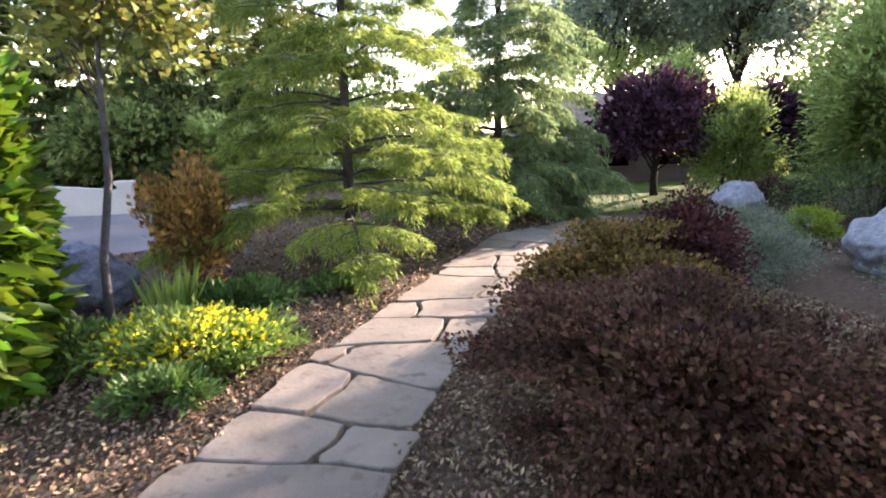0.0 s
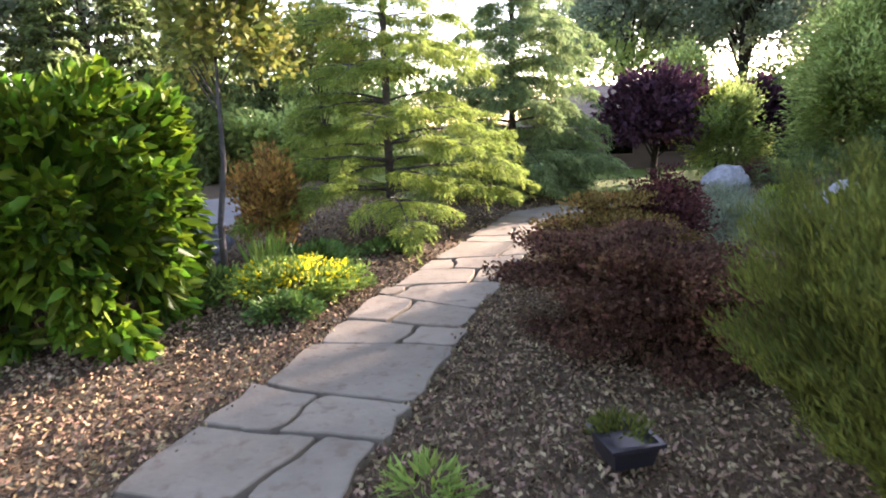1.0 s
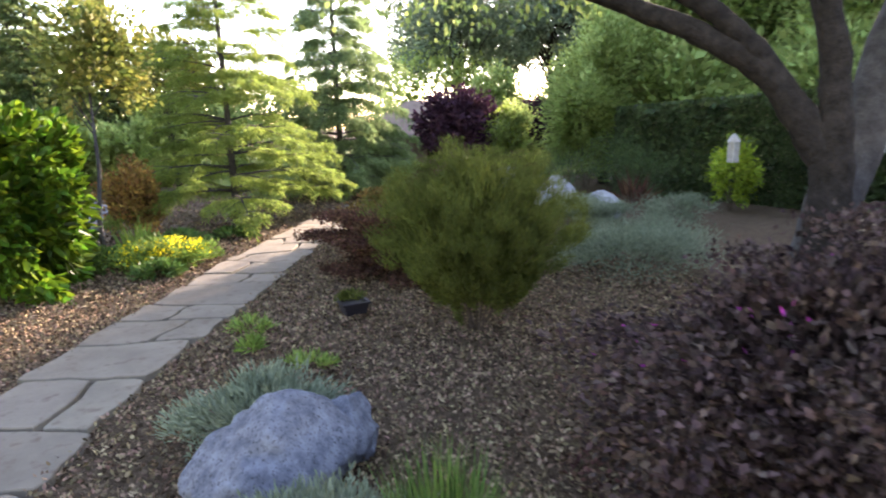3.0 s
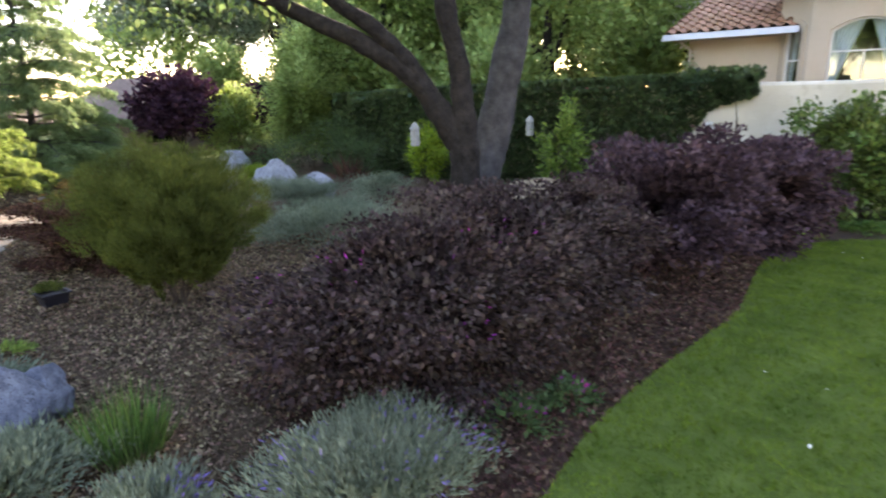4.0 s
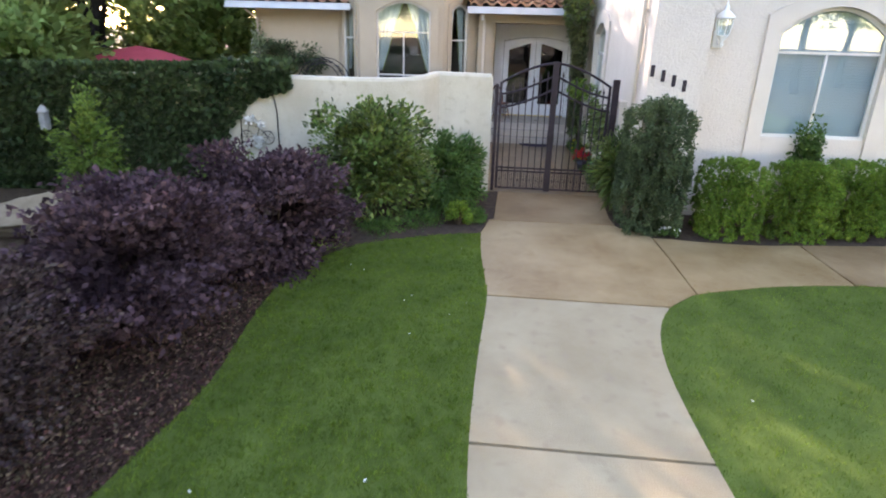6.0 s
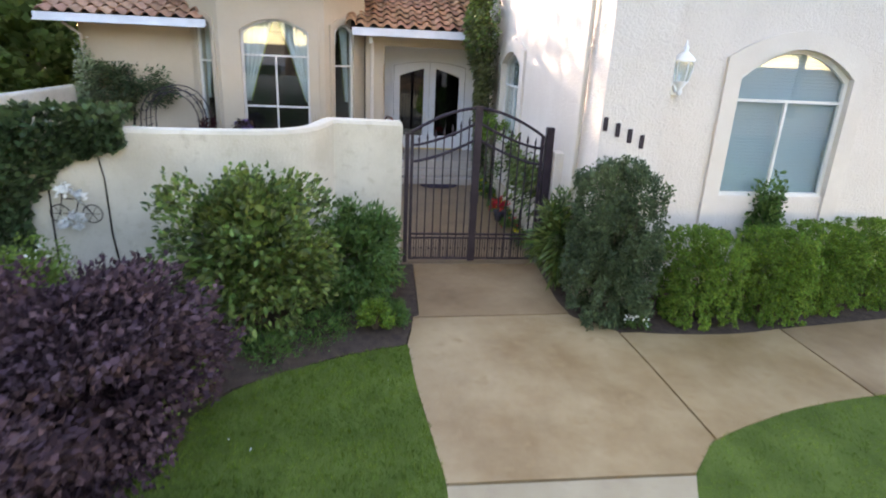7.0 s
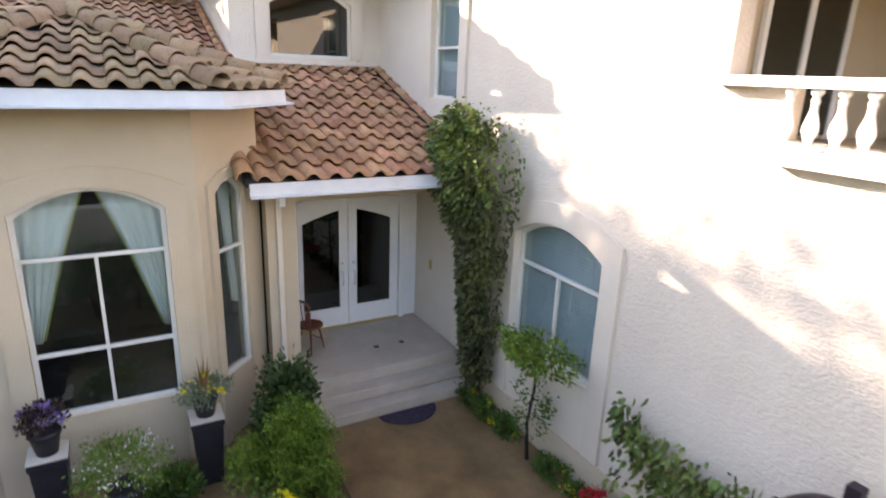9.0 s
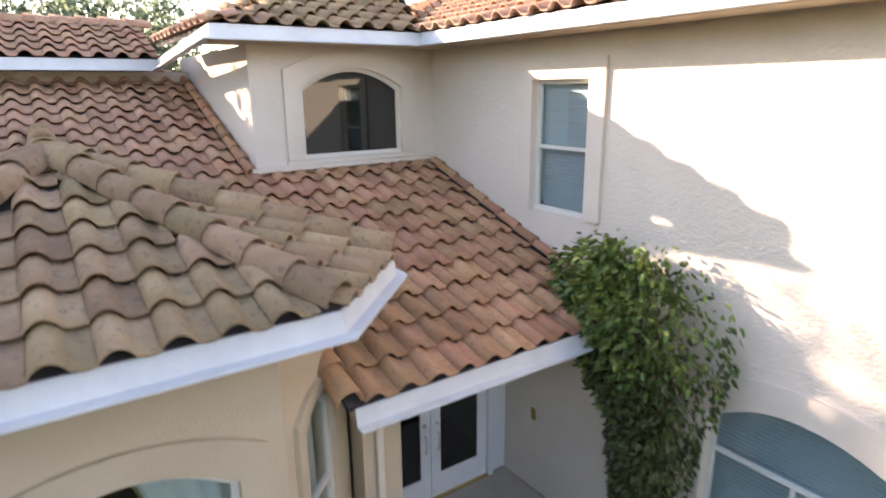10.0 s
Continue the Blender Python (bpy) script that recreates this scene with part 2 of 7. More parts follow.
LF_TREE_LIGHT = leaf_mat("light_tree_leaf", (0.18, 0.25, 0.072), (0.31, 0.40, 0.13), 0.4, 0.85, 0.6, scale=0.5)
LF_TREE_GREY = leaf_mat("grey_tree_leaf", (0.10, 0.14, 0.085), (0.20, 0.25, 0.17), 0.45, 0.8, 0.6, scale=0.5)
LF_PALE = leaf_mat("variegated_leaf", (0.16, 0.22, 0.10), (0.36, 0.42, 0.27), 0.5, 0.3, 0.6, 0.2, scale=9.0)
LF_LIME = leaf_mat("lime_leaf", (0.14, 0.22, 0.02), (0.24, 0.34, 0.045), 0.35, 0.35, 0.6)
LF_MAPLE = leaf_mat("maple_leaf", (0.11, 0.155, 0.032), (0.21, 0.20, 0.05), 0.5, 0.35, 0.6, scale=3.0)
LF_BROWN = leaf_mat("bronze_leaf", (0.15, 0.085, 0.03), (0.31, 0.19, 0.055), 0.5, 0.3, 0.6, scale=4.0)
LF_GRASSY = leaf_mat("grassy_leaf", (0.10, 0.18, 0.03), (0.20, 0.29, 0.07), 0.35, 0.3, 0.6)
FL_YELLOW = leaf_mat("yellow_petal", (0.65, 0.55, 0.02), (0.80, 0.70, 0.04), 0.2, 0.2, 0.7)
FL_WHITE = leaf_mat("white_petal", (0.72, 0.72, 0.68), (0.85, 0.85, 0.82), 0.1, 0.2, 0.7)
FL_MAGENTA = leaf_mat("magenta_petal", (0.17, 0.02, 0.14), (0.30, 0.035, 0.24), 0.4, 0.2, 0.7)
FL_VIOLET = leaf_mat("violet_petal", (0.16, 0.11, 0.30), (0.26, 0.19, 0.42), 0.3, 0.2, 0.7)
FL_RED = leaf_mat("red_petal", (0.45, 0.02, 0.03), (0.6, 0.04, 0.05), 0.3, 0.2, 0.7)

BLUE = mat("cobalt_glaze", (0.012, 0.014, 0.16), (0.02, 0.025, 0.26), 4.0, 0.25, 0.0, 40.0, 0.5)
# mid grey for the boxes that stand in for light shards by the ivy
SHARD_GREY = mat("light_shard_grey", (0.24, 0.25, 0.25), (0.36, 0.37, 0.37), 14.0, 0.7, 0.2, 60.0, 0.3)
STONE_URN = mat("cast_stone", (0.42, 0.40, 0.35), (0.52, 0.50, 0.44), 5.0, 0.9, 0.3, 60.0, 0.2)
GREEN_GLAZE = mat("green_glaze", (0.20, 0.30, 0.22), (0.28, 0.38, 0.28), 5.0, 0.4, 0.0, 40.0, 0.4)
FABRIC = mat("cushion_fabric", (0.70, 0.71, 0.70), (0.78, 0.79, 0.78), 6.0, 0.95, 0.2, 80.0, 0.05)
STRIPE = mat("striped_fabric", (0.03, 0.03, 0.035), (0.05, 0.05, 0.055), 6.0, 0.95)
MAT_FIBRE = mat("door_mat", (0.035, 0.028, 0.045), (0.06, 0.05, 0.07), 20.0, 0.98, 0.5, 90.0, 0.05)
UMBRELLA = mat("umbrella_cloth", (0.42, 0.05, 0.07), (0.52, 0.08, 0.10), 1.0, 0.9, trans=0.3)
# white render taken down to grey: the street wall's shade is in the colour
WALL_WHITE_SHADED = mat("shaded_white_render", (0.34, 0.335, 0.315), (0.43, 0.425, 0.40), 0.7, 0.95, 0.2, 40.0, 0.1)
SHINGLE = mat("brown_shingle", (0.14, 0.10, 0.08), (0.20, 0.15, 0.12), 3.0, 0.95, 0.5, 30.0, 0.1)
DARK_WALL = mat("brown_siding", (0.10, 0.075, 0.06), (0.14, 0.11, 0.09), 2.0, 0.9)

# ---- building helpers ----
def thing(name, x, y, z, label, category, group="", kind="", rz=0.0):
    ob = new(name)
    ob.matrix_basis = pose(x, y, z, 0, 0, rz)
    ob.empty_display_size = 0.1
    return tagged(ob, label, category, group, kind)


def part(name, bm, material, parent=None, label="", smooth=False):
    me = bpy.data.meshes.new(name)
    bm.to_mesh(me)
    bm.free()
    me.materials.append(material)
    if smooth:
        me.polygons.foreach_set("use_smooth", [True] * len(me.polygons))
    ob = new(name, me)
    ob.parent = parent
    if label:
        ob["label"] = label
    return ob


def setting(name, bm, material, label="", category="", smooth=False):
    return tagged(part(name, bm, material, None, label, smooth), label, category or name.split("_")[0], kind="structure")


def piece(name, me, material, parent, m):
    if not me.materials:
        me.materials.append(material)
    ob = new(name, me)
    ob.parent = parent
    ob.matrix_basis = m
    return ob


def box(bm, x0, x1, y0, y1, z0, z1, bevel=0.0):
    ret = bmesh.ops.create_cube(bm, size=1.0)
    m = Matrix.Translation(((x0 + x1) / 2, (y0 + y1) / 2, (z0 + z1) / 2)) @ Matrix.Diagonal((x1 - x0, y1 - y0, z1 - z0, 1))
    bmesh.ops.transform(bm, matrix=m, verts=ret["verts"])
    if bevel:
        edges = list({e for v in ret["verts"] for e in v.link_edges})
        bmesh.ops.bevel(bm, geom=edges, offset=bevel, segments=2, affect="EDGES", profile=0.5)
    return bm


def boxed(x0, x1, y0, y1, z0, z1, bevel=0.0):
    return box(bmesh.new(), x0, x1, y0, y1, z0, z1, bevel)


def rod(bm, a, b, r0, r1=None, seg=8):
    """A tapered round bar from a to b."""
    a, b = Vector(a), Vector(b)
    q = (b - a).to_track_quat("Z", "Y").to_matrix().to_4x4()
    m = Matrix.Translation((a + b) / 2) @ q
    bmesh.ops.create_cone(bm, cap_ends=True, segments=seg, radius1=r0, radius2=r0 if r1 is None else r1, depth=max((b - a).length, 1e-4), matrix=m)
    return bm


def tube(bm, pts, radii, seg=8):
    """A bent round bar along pts."""
    rings = []
    n = len(pts)
    for i, p in enumerate(pts):
        d = (Vector(pts[min(i + 1, n - 1)]) - Vector(pts[max(i - 1, 0)])).normalized()
        q = d.to_track_quat("Z", "Y").to_matrix() if i == 0 else last.rotation_difference(d).to_matrix() @ q
        last = d
        r = radii[i] if isinstance(radii, (list, tuple)) else radii
        rings.append([bm.verts.new(Vector(p) + q @ Vector((r * math.cos(2 * math.pi * k / seg), r * math.sin(2 * math.pi * k / seg), 0))) for k in range(seg)])
    for a, b in zip(rings, rings[1:]):
        for k in range(seg):
            bm.faces.new((a[k], a[(k + 1) % seg], b[(k + 1) % seg], b[k]))
    bm.faces.new(rings[0][::-1])
    bm.faces.new(rings[-1])
    return bm


def lathe(bm, profile, seg=20, m=Matrix.Identity(4)):
    """A turned body from (radius, height) pairs."""
    rings = [[bm.verts.new(m @ Vector((r * math.cos(2 * math.pi * k / seg), r * math.sin(2 * math.pi * k / seg), z))) for k in range(seg)] for r, z in profile]
    for a, b in zip(rings, rings[1:]):
        for k in range(seg):
            bm.faces.new((a[k], a[(k + 1) % seg], b[(k + 1) % seg], b[k]))
    bm.faces.new(rings[0][::-1])
    bm.faces.new(rings[-1])
    return bm


def prism(bm, outline, depth):
    """Raises an outline of 3D points, with holes given as further loops, by the vector depth."""
    edges = []
    for loop in outline:
        vs = [bm.verts.new(p) for p in loop]
        edges += [bm.edges.new((vs[i], vs[(i + 1) % len(vs)])) for i in range(len(vs))]
    made = bmesh.ops.triangle_fill(bm, use_beauty=True, use_dissolve=False, edges=edges)
    faces = [f for f in made["geom"] if isinstance(f, bmesh.types.BMFace)]
    ext = bmesh.ops.extrude_face_region(bm, geom=faces)
    bmesh.ops.translate(bm, verts=[v for v in ext["geom"] if isinstance(v, bmesh.types.BMVert)], vec=depth)
    bmesh.ops.recalc_face_normals(bm, faces=bm.faces[:])
    return bm


def arch(u0, u1, z0, zs, rise, n=12):
    """An opening's outline in (u, z): upright sides to zs, then a low arch."""
    pts = [(u0, z0), (u1, z0)]
    for i in range(n + 1):
        f = i / n
        pts.append((u1 + (u0 - u1) * f, zs + rise * (1 - (2 * f - 1) ** 2) if rise else zs))
    if not rise:
        pts = [(u0, z0), (u1, z0), (u1, zs), (u0, zs)]
    return pts


def plane_xy(o, ang):
    """A function from (u, z, out) to 3D: u runs along the wall, out towards its face."""
    ca, sa = math.cos(ang), math.sin(ang)
    return lambda u, z, out=0.0: Vector((o[0] + ca * u - sa * out, o[1] + sa * u + ca * out, z))


def wall(name, P, outline, holes, thick, material, label):
    loops = [[P(u, z) for u, z in outline]] + [[P(u, z) for u, z in h] for h in holes]
    return setting(name, prism(bmesh.new(), loops, P(0, 0, -thick) - P(0, 0)), material, label, "wall")


def band(P, inner, width, depth, foot=True):
    """A raised trim along an opening's sides and top."""
    bm = bmesh.new()
    pts = inner[1:] + inner[:1]
    cu = sum(p[0] for p in inner) / len(inner)
    outer = []
    top = max(p[1] for p in inner)
    lo, hi = min(p[0] for p in inner), max(p[0] for p in inner)
    for u, z in pts:
        f = (u - lo) / (hi - lo)
        outer.append((lo - width + f * (hi - lo + 2 * width), z + (width if z > inner[0][1] + 0.01 else 0.0)))
    rows = []
    for (u, z), (uo, zo) in zip(pts, outer):
        rows.append([bm.verts.new(P(u, z, 0.0)), bm.verts.new(P(u, z, depth)), bm.verts.new(P(uo, zo, depth)), bm.verts.new(P(uo, zo, 0.0))])
    for a, b in zip(rows, rows[1:]):
        for k in range(4):
            bm.faces.new((a[k], a[(k + 1) % 4], b[(k + 1) % 4], b[k]))
    bm.faces.new(rows[0])
    bm.faces.new(rows[-1][::-1])
    bmesh.ops.recalc_face_normals(bm, faces=bm.faces[:])
    return bm


def flat(P, outline, out, thick=0.008):
    return prism(bmesh.new(), [[P(u, z, out) for u, z in outline]], P(0, 0, thick) - P(0, 0))


def bar(P, u0, u1, z0, z1, o0, o1):
    """A box in a wall's own axes."""
    bm = bmesh.new()
    c = [bm.verts.new(P(u, z, o)) for o in (o0, o1) for z in (z0, z1) for u in (u0, u1)]
    for f in ((0, 1, 3, 2), (4, 6, 7, 5), (0, 4, 5, 1), (2, 3, 7, 6), (0, 2, 6, 4), (1, 5, 7, 3)):
        bm.faces.new([c[i] for i in f])
    bmesh.ops.recalc_face_normals(bm, faces=bm.faces[:])
    return bm

# ---- foliage helpers ----
def leaf_mesh(name, pos, out, length, width, material, parent, label="", seed=0, jitter=0.9, droop=0.0, fold=0.25, grow=None, broad=False):
    """One mesh of many leaves: each a folded blade at pos, pointing about along out; broad ones have two halves along a midrib."""
    rg = np.random.default_rng(seed)
    n = len(pos)
    d = out + rg.normal(0, jitter, (n, 3)) * 0.6
    d[:, 2] -= droop
    d /= np.linalg.norm(d, axis=1)[:, None] + 1e-9
    s = np.cross(d, rg.normal(0, 1, (n, 3)))
    s /= np.linalg.norm(s, axis=1)[:, None] + 1e-9
    nn = np.cross(d, s)
    ln = length * rg.uniform(0.65, 1.25, n)[:, None]
    wd = width * rg.uniform(0.7, 1.2, n)[:, None]
    if grow is not None:
        ln, wd = ln * grow[:, None], wd * grow[:, None]
    if broad:
        bend = np.array((0.0, 0.0, -0.18))
        v = np.empty((n, 6, 3))
        v[:, 0] = pos
        v[:, 1] = pos + d * ln * 0.28 + s * wd * 0.42 + nn * wd * fold
        v[:, 2] = pos + d * ln * 0.66 + s * wd * 0.40 + nn * wd * fold + bend * ln * 0.4
        v[:, 3] = pos + d * ln + bend * ln
        v[:, 4] = pos + d * ln * 0.66 - s * wd * 0.40 + nn * wd * fold + bend * ln * 0.4
        v[:, 5] = pos + d * ln * 0.28 - s * wd * 0.42 + nn * wd * fold
        quads = np.array((0, 1, 2, 3, 0, 3, 4, 5))
        idx = (np.arange(n)[:, None] * 6 + quads).reshape(-1)
    else:
        v = np.empty((n, 4, 3))
        v[:, 0] = pos
        v[:, 1] = pos + d * ln * 0.45 + s * wd * 0.5 + nn * wd * fold
        v[:, 2] = pos + d * ln
        v[:, 3] = pos + d * ln * 0.45 - s * wd * 0.5 + nn * wd * fold
        idx = np.arange(4 * n)
    me = bpy.data.meshes.new(name)
    me.vertices.add(v.shape[0] * v.shape[1])
    me.vertices.foreach_set("co", v.reshape(-1))
    me.loops.add(len(idx))
    me.polygons.add(len(idx) // 4)
    me.loops.foreach_set("vertex_index", idx.astype(np.int32))
    me.polygons.foreach_set("loop_start", np.arange(0, len(idx), 4, dtype=np.int32))
    me.polygons.foreach_set("loop_total", np.full(len(idx) // 4, 4, dtype=np.int32))
    me.update(calc_edges=True)
    me.materials.append(material)
    ob = new(name, me)
    ob.parent = parent
    if label:
        ob["label"] = label
    return ob


def clumped(n, k, size, spread, seed, low=-0.2, fill=0.25, box_like=0.0, even=(0.72, 1.0), flat=1.0):
    """n places in clumps on an uneven dome of half-size size; with them the way outwards."""
    rg = np.random.default_rng(seed)
    c = rg.normal(0, 1, (k * 4, 3))
    c /= np.linalg.norm(c, axis=1)[:, None]
    c = c[c[:, 2] > low][:k]
    if box_like:
        m = np.abs(c).max(axis=1)[:, None]
        c = c * (1 - box_like) + c / m * box_like
    c *= rg.uniform(even[0], even[1], (len(c), 1))
    pick = rg.integers(0, len(c), n)
    p = c[pick] + np.clip(rg.normal(0, 1, (n, 3)), -1.7, 1.7) * spread * np.array((1.0, 1.0, flat))
    inner = rg.random(n) < fill
    p[inner] *= rg.uniform(0.3, 0.9, (inner.sum(), 1))
    o = p / (np.linalg.norm(p, axis=1)[:, None] + 1e-6)
    return p * np.array(size), o


def stems(parent, r, h, count, seed, rad=0.012, material=None):
    rg = random.Random(seed)
    bm = bmesh.new()
    for i in range(count):
        a = rg.uniform(0, 6.28)
        f = rg.uniform(0.3, 0.95)
        p0 = (0.06 * r * math.cos(a), 0.06 * r * math.sin(a), 0)
        p1 = (0.45 * r * f * math.cos(a + 0.2), 0.45 * r * f * math.sin(a + 0.2), h * 0.45)
        p2 = (0.9 * r * f * math.cos(a), 0.9 * r * f * math.sin(a), h * rg.uniform(0.65, 0.95))
        tube(bm, [p0, p1, p2], [rad, rad * 0.7, rad * 0.3], 5)
    return part("branching", bm, material or TWIG, parent)


def shrub(name, x, y, size, n, leaf, material, label, seed, k=60, spread=0.16, lift=0.45, category="shrub", group="", z=0.0, box_like=0.0, fill=0.3, droop=0.0, low=-0.55, up=0.0, flowers=None, taper=1.0, even=(0.72, 1.0), broad=False, flat=1.0):
    """A bush: stems and a crown of leaves. size: half-widths and height."""
    ob = thing(name, x, y, z, label, category, group)
    hx, hy, h = size
    p, o = clumped(n, k, (hx, hy, h * 0.55), spread, seed, low, fill, box_like, even, flat)
    o[:, 2] += up
    p[:, 2] += h * lift
    if taper < 1:
        p[:, :2] *= np.interp(p[:, 2] / h, (0.0, 0.58), (taper, 1.0))[:, None]
    p[:, 2] = np.maximum(p[:, 2], 0.02 + 0.05 * np.random.default_rng(seed + 1).random(n))
    if h > 0.3:
        stems(ob, min(hx, hy), h * 0.8, 9, seed, 0.010)
    rad = np.linalg.norm((p - np.array((0, 0, h * lift))) / np.array((hx, hy, h * 0.55)), axis=1)
    leaf_mesh("foliage", p, o, leaf[0], leaf[1], material, ob, "", seed, 0.9, droop, 0.25, np.where(rad < 0.72, 1.7, 1.0), broad)
    for i, (fm, cnt, fl, fw, lab) in enumerate(flowers or ()):
        fp, fo = clumped(cnt, max(8, cnt // 12), (hx * 1.02, hy * 1.02, h * 0.58), spread * 0.7, seed + 50 + i, 0.0, 0.0, box_like)
        fp[:, 2] += h * lift
        leaf_mesh("blossom", fp, fo, fl, fw, fm, ob, lab, seed + 60 + i, 0.7)
    return ob


def blades(name, x, y, r, h, n, width, material, label, seed, lean=0.5, category="plant", z=0.0, group=""):
    """A tuft of long upright blades."""
    ob = thing(name, x, y, z, label, category, group)
    rg = np.random.default_rng(seed)
    a = rg.uniform(0, 2 * np.pi, n)
    q = np.sqrt(rg.random(n)) * r * 0.55
    pos = np.stack([q * np.cos(a), q * np.sin(a), np.zeros(n)], 1)
    out = np.stack([np.cos(a) * lean * q / r, np.sin(a) * lean * q / r, np.ones(n)], 1)
    for k in range(3):
        leaf_mesh("blade_tuft", pos[k::3], out[k::3], h * (0.8, 1.0, 1.1)[k], width, material, ob, "", seed + k, 0.22, 0.0, 0.1)
    return ob


def branch_tree(name, x, y, h, trunk_r, crown, n, leaf, leaf_m, bark, label, seed, k=70, first=0.35, z=0.0, limbs=7, lean=(0, 0), spread=0.13, category="tree", fill=0.25, group="", low=-0.5, airy=False):
    """A tree: bent trunk, limbs and a crown of clumps. crown: half-widths, half-height and the height of its middle."""
    rg = random.Random(seed)
    ob = thing(name, x, y, z, label, category, group)
    bm = bmesh.new()
    cx, cy, ch, cz = crown
    top = Vector((lean[0] + rg.uniform(-0.1, 0.1) * h * 0.1, lean[1], cz + ch * 0.55))
    pts = [Vector((0, 0, -0.1))] + [Vector((top.x * f + rg.uniform(-1, 1) * 0.012 * h, top.y * f + rg.uniform(-1, 1) * 0.012 * h, top.z * f)) for f in (0.2, 0.4, 0.6, 0.8, 1.0)]
    rad = [trunk_r * 1.25, trunk_r, trunk_r * 0.85, trunk_r * 0.65, trunk_r * 0.4, trunk_r * 0.15]
    tube(bm, pts, rad, 9)
    for i in range(limbs):
        f = rg.uniform(first, 0.85)
        base = Vector((top.x * f, top.y * f, top.z * f))
        a = 6.283 * (i + rg.uniform(-0.3, 0.3)) / limbs
        tip = Vector((lean[0] + cx * 0.8 * math.cos(a), lean[1] + cy * 0.8 * math.sin(a), cz + ch * rg.uniform(-0.35, 0.6)))
        mid = base.lerp(tip, 0.5) + Vector((0, 0, ch * 0.12))
        r = trunk_r * 0.45 * (1.1 - f * 0.6)
        tube(bm, [base, mid, tip], [r, r * 0.6, r * 0.15], 6)
    if airy:
        for i in range(limbs * 3):
            f = rg.uniform(first, 0.95)
            base = Vector((top.x * f, top.y * f, top.z * f))
            a = rg.uniform(0, 6.283)
            tip = Vector((lean[0] + cx * rg.uniform(0.5, 0.95) * math.cos(a), lean[1] + cy * rg.uniform(0.5, 0.95) * math.sin(a), cz + ch * rg.uniform(-0.6, 0.9)))
            knee = base.lerp(tip, 0.45) + Vector((rg.uniform(-1, 1) * 0.1 * cx, rg.uniform(-1, 1) * 0.1 * cy, ch * rg.uniform(-0.05, 0.15)))
            r = trunk_r * 0.28
            tube(bm, [base, knee, tip], [r, r * 0.6, r * 0.15], 5)
    part("trunk", bm, bark, ob, smooth=True)
    p, o = clumped(n, k, (cx, cy, ch), spread, seed, low, fill)
    p += np.array((lean[0], lean[1], cz))
    rad = np.linalg.norm((p - np.array((lean[0], lean[1], cz))) / np.array((cx, cy, ch)), axis=1)
    leaf_mesh("crown", p, o, leaf[0], leaf[1], leaf_m, ob, "", seed, 0.9, 0.0, 0.25, np.where(rad < 0.65, 1.6, 1.0))
    return ob


